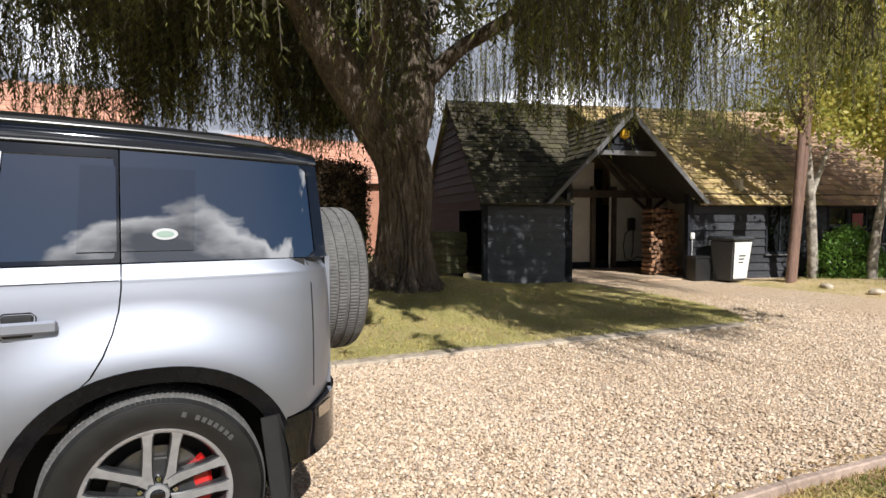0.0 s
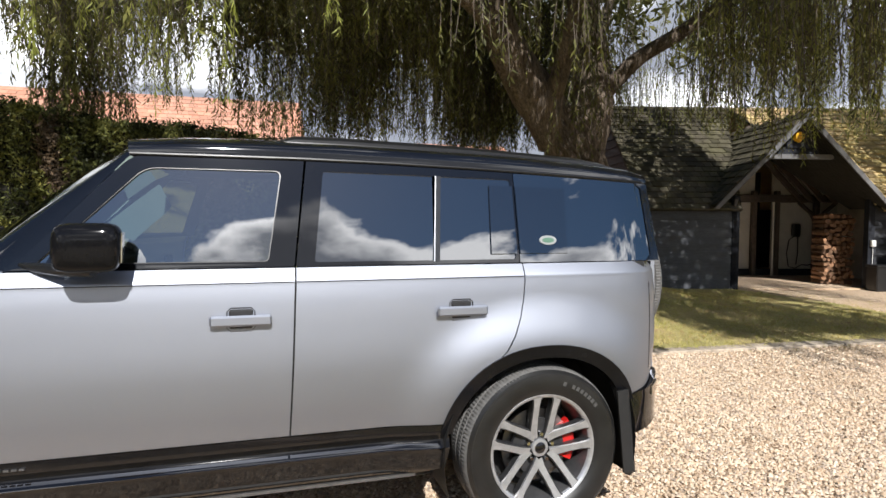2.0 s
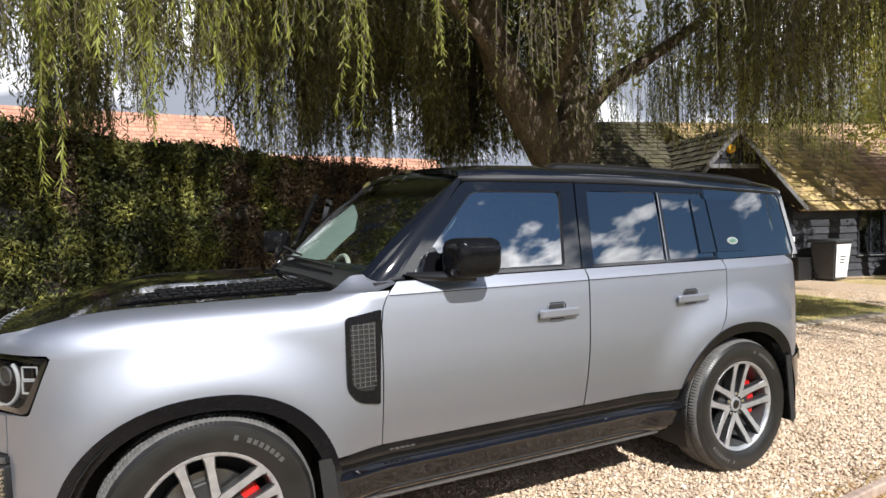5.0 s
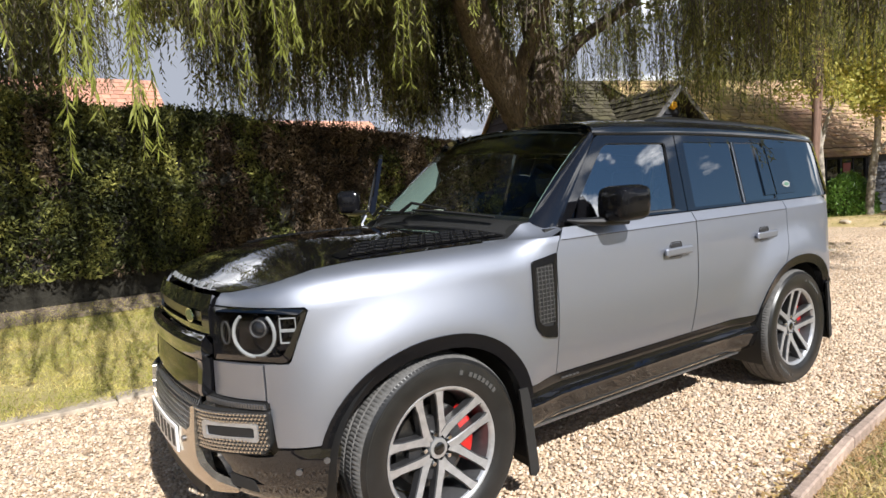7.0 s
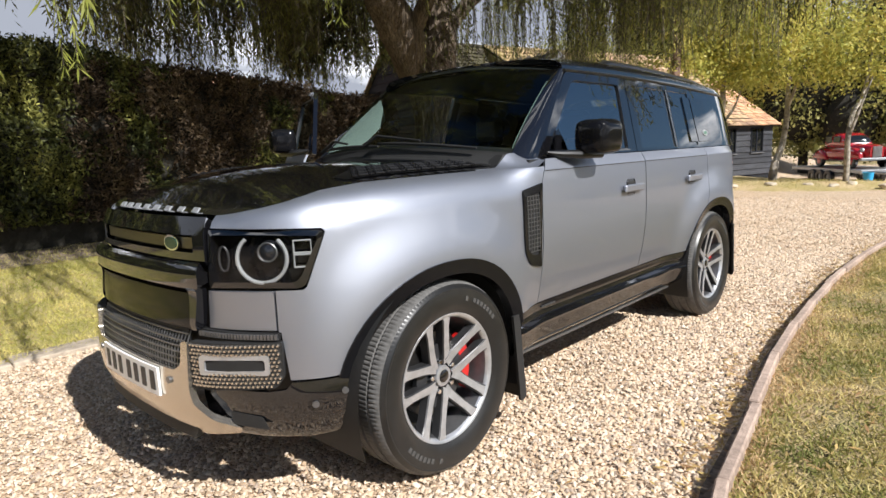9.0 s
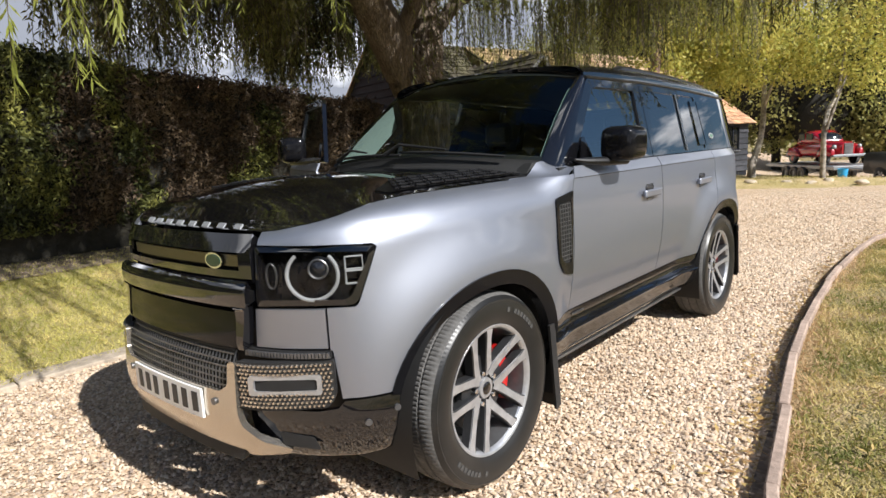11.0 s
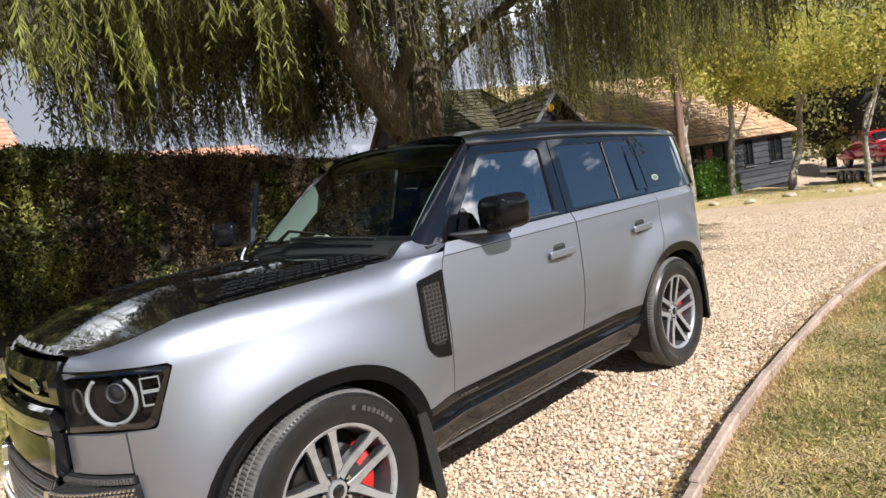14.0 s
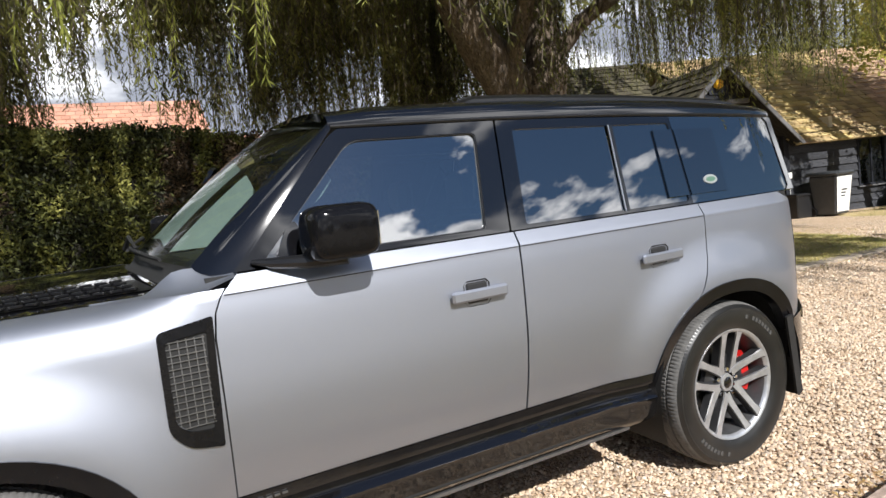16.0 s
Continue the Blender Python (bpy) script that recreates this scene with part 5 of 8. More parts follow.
loft("body", [(-1.75, .25, .35, .6), (-1.6, .5, .30, .82), (-1.1, .60, .28, .92), (-.4, .64, .26, .92), (.4, .63, .26, .92), (.9, .50, .28, .96), (1.5, .36, .30, .93), (1.68, .26, .34, .88)], M_redcar, old, 3.2)
cab = loft("cabin", [(-1.25, .40, .8, .90), (-.95, .53, .8, 1.22), (-.5, .56, .8, 1.40), (.05, .55, .8, 1.40), (.38, .52, .8, 1.24), (.62, .48, .8, .98)], M_redcar, old, 3.4)
loft("windscreen", [(.30, .44, 1.02, 1.30), (.52, .44, .98, 1.18), (.60, .42, .98, 1.06)], G_window, cab, 3.4)
for y in (-1, 1):
    for x0, x1 in ((-.85, -.40), (-.30, .18)):
        bm = bmesh.new()
        box(bm, x0, x1, y * .555 - .012, y * .555 + .012, 1.02, 1.27, None, .02)
        part("side_window", bm, G_window, cab)
    loft("wing", [(.65, .10, .30, .45), (.85, .17, .28, .72), (1.15, .20, .30, .84), (1.45, .17, .34, .76), (1.62, .08, .4, .6)], M_redcar, old, 2.4).location = (0, y * .56, 0)
    loft("wing", [(-1.65, .08, .3, .5), (-1.4, .15, .28, .70), (-1.05, .16, .28, .76), (-.75, .12, .28, .6), (-.6, .06, .3, .4)], M_redcar, old, 2.4).location = (0, y * .58, 0)
    bm = bmesh.new()
    bmesh.ops.create_uvsphere(bm, u_segments=16, v_segments=10, radius=.085, matrix=Matrix.Translation((1.58, y * .50, .72)))
    part("headlamp", bm, M_steel, old)
    for x in (1.15, -1.1):
        bm = bmesh.new()
        lathe(bm, [(0, .09), (.17, .08), (.19, .09), (.27, .08), (.30, .04), (.30, -.06)], 28, pose(x, y * .60, .30, 90 if y < 0 else -90, 0, 0))
        wv = part("old_wheel", bm, M_tyre, old)
        bm = bmesh.new()
        lathe(bm, [(0, .10), (.10, .098), (.16, .085)], 20, pose(x, y * .60, .30, 90 if y < 0 else -90, 0, 0))
        part("wheel_disc", bm, M_redcar, wv)
bm = bmesh.new()
for k in range(7):
    box(bm, 1.66, 1.72, -.16 + k * .05, -.13 + k * .05, .38, .86, None, .008)
part("radiator_grille", bm, M_steel, old, "bright radiator grille", smooth=False)
bm = bmesh.new()
box(bm, 1.74, 1.82, -.66, .66, .32, .42, None, .03)
part("bumper", bm, M_steel, old)

pick = new("pickup_truck")
pick.matrix_world = TR @ pose(4.1, 0, 0)
tagged(pick, "black pickup truck hitched to the trailer", "pickup")
loft("bed", [(0, .92, .45, 1.15), (.05, .95, .42, 1.2), (1.7, .96, .42, 1.2), (1.75, .96, .42, 1.2)], M_black, pick, 8)
loft("cab", [(1.76, .95, .42, 1.3), (1.9, .92, .42, 1.85), (3.2, .92, .42, 1.85), (3.7, .94, .42, 1.3), (3.72, .94, .42, 1.25)], M_black, pick, 7)
loft("bonnet", [(3.73, .95, .42, 1.2), (5.0, .93, .45, 1.1), (5.1, .85, .5, 1.0)], M_black, pick, 7)
for y in (-1, 1):
    bm = bmesh.new()
    box(bm, 1.98, 3.25, y * .915 - .01, y * .915 + .01, 1.3, 1.72, None, .02)
    part("side_window", bm, G_window, pick)
    for x in (.95, 4.2):
        bm = bmesh.new()
        lathe(bm, [(.20, .12), (.34, .11), (.38, .08), (.38, -.1), (.2, -.1)], 32, pose(x, y * .84, .38, 90 if y < 0 else -90, 0, 0))
        wv = part("pickup_wheel", bm, M_tyre, pick)
        bm = bmesh.new()
        for k in range(6):
            a = 2 * math.pi * k / 6
            box(bm, .03, .21, -.025, .025, .09, .115, pose(x, y * .84, .38, 90 if y < 0 else -90, 0, 0) @ Matrix.Rotation(a, 4, "Z"))
        part("pickup_rim", bm, M_steel, wv, smooth=False)
bm = bmesh.new()
lathe(bm, [(.0, .0), (.11, .0), (.14, .24), (.15, .25), (.135, .24), (.105, .02), (0, .02)], 24)
tagged(part("bucket", bm, M_bucket, None), "bright blue plastic bucket on the verge", "bucket").matrix_world = pose(17.3, .40, -.02)

# ---- house behind the hedge ----
house = empty("house", (-3.0, 21.0, 0), label="brick house with a faded red tiled roof behind the hedge", category="house")
for u0, u1, zr, ze, dep in ((-9.0, 5.0, 6.5, 3.9, 7.0), (5.0, 14.5, 4.9, 2.9, 6.0)):
    bm = bmesh.new()
    box(bm, u0, u1, 0, dep, -.2, ze)
    part("wall", bm, M_brick, house, smooth=False)
    pitched_roof(house, u0 - .25, u1 + .25, -.3, dep / 2, ze - .1, zr, M_tilepink, gauge=.34, width=.3, seed=int(u1), name="roof")
    pitched_roof(house, u0 - .25, u1 + .25, dep + .3, dep / 2, ze - .1, zr, M_tilepink, tile=False, name="roof")
    for u in (u0 + .01, u1 - .01):
        bm = bmesh.new()
        f = [bm.verts.new((u, y, z)) for y, z in ((0, ze), (dep, ze), (dep / 2, zr - .12))]
        bm.faces.new(f)
        bmesh.ops.solidify(bm, geom=bm.faces[:], thickness=.02)
        part("gable", bm, M_brick, house, smooth=False)

# ---- woods and distance ----
def wood(name, label, trees, leaf, size, seed, dense=620):
    """A belt of far trees as one mass of leaves; near-black cores stand for the shade in its depths."""
    w = empty(name, label=label, category="trees", kind="stuff")
    r = np.random.RandomState(seed)
    pts = []
    bm = bmesh.new()
    for x, y, z0, z1, rad in trees:
        h = z1 - z0
        n = int(dense * rad * h)
        k = max(8, n // 45)
        d = unit(r.normal(size=(k, 3))) * (r.rand(k, 1) ** .3)
        cc = np.array([x, y, z0 + h * .52]) + d * np.array([rad, rad, h * .5])
        pts.append(cc[r.randint(0, k, n)] + r.normal(0, .13 * rad, (n, 3)))
        bmesh.ops.create_icosphere(bm, subdivisions=2, radius=1, matrix=Matrix.Translation((x, y, z0 + h * .5)) @ Matrix.Diagonal((rad * .72, rad * .72, h * .42, 1)))
        tube(bm, [(x, y, -.7), (x, y, z0 + h * .5)], [.25, .12], 7)
    for v in bm.verts:
        v.co += Vector((noise.noise(v.co * .8), noise.noise(v.co * .8 + Vector((9, 0, 0))), noise.noise(v.co * .8 + Vector((0, 9, 0))))) * .35
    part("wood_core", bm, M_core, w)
    scatter_leaves("wood_foliage", np.concatenate(pts), size, size * .6, leaf, w, seed, .4)


wood("dark_woodland", "dense dark trees behind the yard", [(31, 9, .5, 8.0, 2.8), (30, 5, .3, 7.0, 2.4), (31.5, 1.5, 0, 8.5, 3.0), (31, -2.5, 0, 5.0, 2.2), (34, 13, 1, 10, 3.4), (30, 3.0, 0, 4.0, 2.0), (29.8, 0, 0, 3.4, 1.9)], L_wood, .19, 51)
wood("garden_trees", "sunlit leafy trees behind the barn", [(24, 19, 1.0, 5.9, 2.4), (29, 20, 1.0, 6.9, 2.8), (35, 20, 1, 8.5, 3.2), (41, 18, 1, 9.5, 3.6), (19.5, 20.5, 1, 5.2, 2.0), (-13, 19, .5, 7, 2.8), (-17, 14, .5, 7, 3)], L_wood, .18, 52)
# the belt at -x is out of view, added to darken pillars and windscreen
wood("reflection_trees", "tall unseen trees added to darken the car's reflections", [(-19, -6, 0, 7.5, 3.0), (-21, -1, 0, 9.0, 3.4), (-20, 4, 0, 8.0, 3.2), (-24, -12, 0, 8.0, 3.4), (-26, 9, 0, 9.0, 3.6)], L_wood, .34, 54, 420)
rsd = random.Random(5)
belt = []
for k in range(46):
    a = radians(178 + k * 4.4)
    d = rsd.uniform(48, 64)
    belt.append((d * math.cos(a) + rsd.uniform(-3, 3), d * math.sin(a), 0, rsd.uniform(3.5, 6.5), rsd.uniform(2.6, 4.2)))
wood("distant_treeline", "low distant hedgerow trees across the fields", belt, L_wood, .60, 53, 170)

# ---- loose gravel, grass, fallen leaves ----
def inside(poly, x, y):
    r = np.zeros(len(x), bool)
    for (x0, y0), (x1, y1) in zip(poly, poly[1:] + poly[:1]):
        k = ((y0 > y) != (y1 > y)) & (x < (x1 - x0) * (y - y0) / ((y1 - y0) or 1e-9) + x0)
        r ^= k
    return r


def fade(x, y, x0, x1, y0, y1, r, soft=1.6):
    """Thins a scatter out towards the ends of its stretch."""
    d = np.minimum(np.minimum(x - x0, x1 - x), np.minimum(y - y0, y1 - y)) / soft
    return r.rand(len(x)) < np.clip(d + .12, 0, 1)


def stones(n, x0, x1, y0, y1, size, seed):
    r = np.random.RandomState(seed)
    x, y = r.uniform(x0, x1, n), r.uniform(y0, y1, n)
    k = inside(DRIVE, x, y) & ~inside(LAWN_L, x, y) & ~(inside(EDGE_SHADE, x, y) & (r.rand(n) < .8)) & fade(x, y, x0, x1, y0, y1, r)
    x, y = x[k], y[k]
    n = len(x)
    oct_ = np.array([(1, 0, 0), (-1, 0, 0), (0, 1, 0), (0, -1, 0), (0, 0, 1)], float)      # the unseen underside is left off
    fac = np.array([(0, 2, 4), (2, 1, 4), (1, 3, 4), (3, 0, 4)])
    s = size * r.uniform(.55, 1.35, (n, 1, 1)) * np.stack([r.uniform(.8, 1.5, n), r.uniform(.7, 1.1, n), r.uniform(.75, 1.3, n)], 1)[:, None, :]
    v = (oct_[None] + r.normal(0, .16, (n, 5, 3))) * s
    a, t = r.uniform(0, 6.283, n), r.normal(0, .35, n)
    ca, sa, ct, st_ = np.cos(a)[:, None], np.sin(a)[:, None], np.cos(t)[:, None], np.sin(t)[:, None]
    vx, vy, vz = v[..., 0], v[..., 1] * ct - v[..., 2] * st_, v[..., 1] * st_ + v[..., 2] * ct
    v = np.stack([vx * ca - vy * sa + x[:, None], vx * sa + vy * ca + y[:, None], vz + .003 + r.uniform(0, .008, (n, 1))], 2)
    f = fac[None] + 5 * np.arange(n)[:, None, None]
    me = bpy.data.meshes.new("loose_gravel")
    me.vertices.add(5 * n)
    me.vertices.foreach_set("co", v.reshape(-1))
    me.loops.add(12 * n)
    me.loops.foreach_set("vertex_index", f.reshape(-1))
    me.polygons.add(4 * n)
    me.polygons.foreach_set("loop_start", np.arange(0, 12 * n, 3))
    me.update(calc_edges=True)
    me.materials.append(M_stone)
    tagged(new("loose_gravel", me), "loose buff and grey pea gravel stones", "gravel", kind="stuff")


M_stone = leaf_mat("gravel_stone", [(0.13, 0.09, 0.062), (0.44, 0.32, 0.21), (0.70, 0.55, 0.40), (0.52, 0.37, 0.25), (0.80, 0.67, 0.52), (0.33, 0.26, 0.205), (0.62, 0.445, 0.32)], 0.0, 0.8, 0.25)
stones(285000, -6.2, 5.0, -3.9, 4.3, .0104, 61)
stones(125000, 2.4, 11.5, -4.6, 4.2, .0108, 62)


def grass(name, poly, n, x0, x1, y0, y1, height, seed, length=.045, blade=None, bare=9.0, wide=.0028):
    r = np.random.RandomState(seed)
    x, y = r.uniform(x0, x1, n), r.uniform(y0, y1, n)
    k = inside(poly, x, y) & fade(x, y, x0, x1, y0, y1, r)
    if bare < 5:                                        # worn patches
        k &= np.array([noise.noise((a * .9, b * .9, 1.7)) + .6 * noise.noise((a * 2.7, b * 2.7, 5.1)) for a, b in zip(x, y)]) + r.normal(0, .12, n) < bare
    x, y = x[k], y[k]
    z = np.array([height(a, b) for a, b in zip(x, y)])
    n = len(x)
    d = unit(np.stack([r.normal(0, .8, n), r.normal(0, .8, n), r.uniform(.35, 1.2, n)], 1))
    L = length * r.uniform(.5, 1.4, (n, 1))
    e = unit(np.cross(d, r.normal(size=(n, 3))))
    ob = quads(name, np.stack([x, y, z], 1) + d * L * .45, d * L * .5, e * wide, blade or L_grass)
    tagged(ob, "short dry lawn grass, straw and green", "grass", kind="stuff")


LAWN_RG = [(x, y - 0.05 - 0.05 * math.sin(x * 2.3)) for x, y in KERB_R] + LAWN_R[len(KERB_R):]
grass("lawn_grass", LAWN_RG, 230000, -3.6, 7.4, -4.6, -0.2, lambda x, y: .035, 71, .040, bare=.36, wide=.0036)
grass("lawn_grass", LAWN_L, 100000, -7.1, 11.4, 0.8, 7.4, lambda x, y: .03 + lawn_rise(x, y), 72, blade=L_grassfresh, bare=.45)
grass("lawn_grass", LAWN_L, 70000, -5.4, 0.6, 0.7, 6.6, lambda x, y: .03 + lawn_rise(x, y), 76, .05, L_grassfresh, .6)
L_strawblade = leaf_mat("straw_blade", [(0.46, 0.30, 0.16), (0.62, 0.45, 0.26), (0.55, 0.38, 0.21), (0.72, 0.58, 0.38)], 0.3, 0.6, 0.5, 2.0)
STRAW = KERB_R[2:13] + [(x, y - 0.15 - 0.07 * math.sin(x * 2.3) - 0.05 * math.sin(x * 5.1)) for x, y in KERB_R[12:1:-1]]
grass("straw_edge", STRAW, 260000, -3.8, 8.1, -3.4, -0.2, lambda x, y: .035, 75, .034, L_strawblade, .34)
FRINGE = [(5.0, 2.0), (8.6, 1.5), (9.9, 2.0), (10.7, 3.2), (10.9, 5.2), (10.6, 6.7), (9.4, 7.0), (9.2, 3.4), (8.0, 2.6), (5.0, 2.6)]
grass("lawn_grass", FRINGE, 16000, 3.6, 12.2, 0.2, 8.4, lambda x, y: .008, 74, .04)
grass("verge_grass", VERGE, 9000, 12.6, 17.5, -2, 5.5, verge_rise, 73, .08)
rl = np.random.RandomState(77)
n = 3600
fx, fy = rl.uniform(-5, 9.6, n), rl.uniform(2.2, 6.4, n)
fz = np.array([(.045 + lawn_rise(a, b)) if b > 2.45 else .022 for a, b in zip(fx, fy)])
fx2, fy2 = rl.uniform(-3, 7.5, 4200), rl.uniform(-5.8, -1.3, 4200)
fx3 = rl.uniform(-3.2, 6.0, 1500)                       # drifted against the edging board
fy3 = np.interp(fx3, [p[0] for p in KERB_R], [p[1] for p in KERB_R]) + .05 + np.abs(rl.normal(0, .10, 1500))
fx4, fy4 = rl.uniform(3.4, 9.6, 5200), rl.uniform(2.5, 6.6, 5200)      # thick round the willow's foot
fz4 = np.array([.045 + lawn_rise(a, b) for a, b in zip(fx4, fy4)])
fx, fy, fz = np.r_[fx, fx2, fx3, fx4], np.r_[fy, fy2, fy3, fy4], np.r_[fz, np.where(fy2 < -1.62, .055, .022), np.full(1500, .024), fz4]
n = len(fx)
d = unit(np.stack([rl.normal(size=n), rl.normal(size=n), rl.normal(0, .15, n)], 1))
e = unit(np.cross(d, np.array([0, 0, 1.0]) + rl.normal(0, .2, (n, 3))))
s = rl.uniform(.6, 1.3, (n, 1))
L_fallen = leaf_mat("fallen_leaf", [(0.34, 0.20, 0.07), (0.52, 0.38, 0.15), (0.30, 0.17, 0.08), (0.58, 0.46, 0.24)], .2, .7)
tagged(quads("fallen_leaves", np.stack([fx, fy, fz], 1), d * s * .026, e * s * .0065, L_fallen), "yellow fallen willow leaves scattered on the lawn", "leaves", kind="stuff")

# ---- the car: it points to -x, its near side faces -y ----

car = empty("estate_car", label="silver four-wheel-drive estate car with black bonnet, roof and trim", category="car")

_half = [(-2.34, 0), (-2.335, .2), (-2.315, .4), (-2.275, .55), (-2.2, .685), (-2.1, .79), (-1.97, .856), (-1.8, .895), (-1.6, .915), (-1.3, .922), (-.8, .922), (-.2, .922), (.5, .922), (1.2, .922), (1.6, .922), (1.85, .914), (2.0, .90), (2.12, .865), (2.21, .79), (2.26, .68), (2.285, .5), (2.30, .25), (2.30, 0)]


def catmull(pts, n=12):
    out = []
    P = [Vector((*p, 0)) for p in pts]
    for i in range(len(P) - 1):
        p0, p1, p2, p3 = P[max(i - 1, 0)], P[i], P[i + 1], P[min(i + 2, len(P) - 1)]
        for k in range(n):
            t = k / n
            out.append(0.5 * ((2 * p1) + (p2 - p0) * t + (2 * p0 - 5 * p1 + 4 * p2 - p3) * t * t + (3 * p1 - p0 - 3 * p2 + p3) * t ** 3))
    out.append(P[-1])
    return [(v.x, v.y) for v in out]


_pl = np.array(catmull(_half))
_ss = np.r_[0, np.cumsum(np.hypot(*np.diff(_pl, axis=0).T))]
_mid = int(np.argmax(_pl[:, 1]))


def SX(x):
    """Arc length from the nose to the flank's point at x."""
    k = (_pl[:, 0] > -2.30) & (_pl[:, 0] < 2.28)
    return float(np.interp(x, _pl[k, 0], _ss[k]))


def SY(w):
    """Arc length from the nose to half width w on the front."""
    return float(np.interp(w, _pl[:_mid, 1], _ss[:_mid]))


def SR(w):
    """The same on the tail."""
    return float(np.interp(-w, -_pl[_mid:, 1], _ss[_mid:]))


def plan_at(s):
    a = abs(s)
    x, w = float(np.interp(a, _ss, _pl[:, 0])), float(np.interp(a, _ss, _pl[:, 1]))
    x1, w1 = float(np.interp(a + .02, _ss, _pl[:, 0])), float(np.interp(a + .02, _ss, _pl[:, 1]))
    x0, w0 = float(np.interp(max(a - .02, 0), _ss, _pl[:, 0])), float(np.interp(max(a - .02, 0), _ss, _pl[:, 1]))
    tx, tw = x1 - x0, w1 - w0
    L = math.hypot(tx, tw) or 1
    nx, nw = -tw / L, tx / L
    if a < 0.02:
        nx, nw = -1.0, 0.0
    sg = -1 if s >= 0 else 1
    return x, sg * w, nx, sg * nw


def lerp_table(tab, v):
    return float(np.interp(v, [t[0] for t in tab], [t[1] for t in tab]))


def eased(tab):
    """A table smoothed by a cubic through its points."""
    f = catmull(tab, 14)
    xs, ys = [p[0] for p in f], [p[1] for p in f]
    return lambda v: float(np.interp(v, xs, ys))


ARCHES = (-1.511, 1.511)
A_RX, A_RZ, A_N = 0.518, 0.506, 2.2


def arch_q(x, z):
    return min(((abs(x - c) / A_RX) ** A_N + (max(z - .4, 0) / A_RZ) ** A_N) ** (1 / A_N) for c in ARCHES)


def flare(x, z):
    return 0.042 * (1 - smooth01(1.0, 1.5, arch_q(x, z)))


DOORTAB = [(.26, -.085), (.45, -.075), (.56, -.046), (.7, -.018), (.82, -.004), (.92, 0), (1.05, -.003), (1.15, -.008), (1.222, -.015), (1.240, -.018), (1.29, -.050)]
door_curve = eased(DOORTAB)
WINGTAB = [(0, -.150), (.006, -.118), (.02, -.082), (.045, -.050), (.085, -.022), (.145, -.006), (.345, 0), (.7, -.02)]
wing_curve = eased(WINGTAB)
TOPTAB = [(-2.34, 1.142), (-2.28, 1.152), (-2.2, 1.176), (-2.1, 1.205), (-2.0, 1.225), (-1.8, 1.242), (-1.5, 1.248), (-.7, 1.252)]


def wing_top(x):
    return lerp_table(TOPTAB, x)


def off_door(s, z):
    x = plan_at(s)[0]
    return door_curve(z) + flare(x, z)


def off_wing(s, z):
    x = plan_at(s)[0]
    k = 0.35 + 0.65 * smooth01(-2.3, -1.9, x)
    o = wing_curve(wing_top(x) - z) * k
    return o + (door_curve(z) - o) * smooth01(-1.08, -.82, x) + flare(x, z)


def wrap(off):
    def place(s, z):
        x, y, nx, ny = plan_at(s)
        o = off(s, z)
        return (x + nx * o, y + ny * o, z)
    return place


def panel(name, outline, place, material, parent, thick=0.012, step=0.05, zstep=None, label="", mirror=False, bend=35):
    """A sheet part: an outline in two parameters, cut into a fine grid, laid on a surface by place(), with a turned-in rim."""
    bm = bmesh.new()
    bm.faces.new([bm.verts.new((a, 0, b)) for a, b in outline])
    for axis, st_ in ((0, step), (2, zstep or step)):
        lo, hi = min(v.co[axis] for v in bm.verts), max(v.co[axis] for v in bm.verts)
        k = lo + st_ * 0.77
        while k < hi:
            co, no = [0, 0, 0], [0, 0, 0]
            co[axis], no[axis] = k, 1
            bmesh.ops.bisect_plane(bm, geom=bm.verts[:] + bm.edges[:] + bm.faces[:], dist=1e-5, plane_co=co, plane_no=no)
            k += st_
    inward = {}
    ext = bmesh.ops.extrude_edge_only(bm, edges=[e for e in bm.edges if e.is_boundary])
    rim = {v for v in ext["geom"] if isinstance(v, bmesh.types.BMVert)}
    for v in bm.verts:
        a, b = v.co.x, v.co.z
        p = Vector(place(a, b))
        if v in rim:
            da, db = Vector(place(a + .01, b)) - Vector(place(a - .01, b)), Vector(place(a, b + .01)) - Vector(place(a, b - .01))
            n = da.cross(db).normalized()
            p = p - n * thick if n.y * p.y + n.x * (p.x * 0.2) > 0 else p + n * thick
        if mirror:
            p.y = -p.y
        inward[v] = p
    for v, p in inward.items():
        v.co = p
    bmesh.ops.recalc_face_normals(bm, faces=bm.faces)
    return part(name, bm, material, parent, label, angle=bend)


def rounded(pts, r, n=5):
    """A polygon with its corners rounded by r (one number, or one for each)."""
    out, m = [], len(pts)
    for i in range(m):
        p, a, b = Vector(pts[i]), Vector(pts[i - 1]), Vector(pts[(i + 1) % m])
        rr = r[i] if isinstance(r, (list, tuple)) else r
        rr = min(rr, (a - p).length * .45, (b - p).length * .45)
        if rr < 1e-4:
            out.append(tuple(p))
            continue
        q0, q1 = p + (a - p).normalized() * rr, p + (b - p).normalized() * rr
        for k in range(n + 1):
            t = k / n
            out.append(tuple((1 - t) ** 2 * q0 + 2 * t * (1 - t) * p + t * t * q1))
    return out


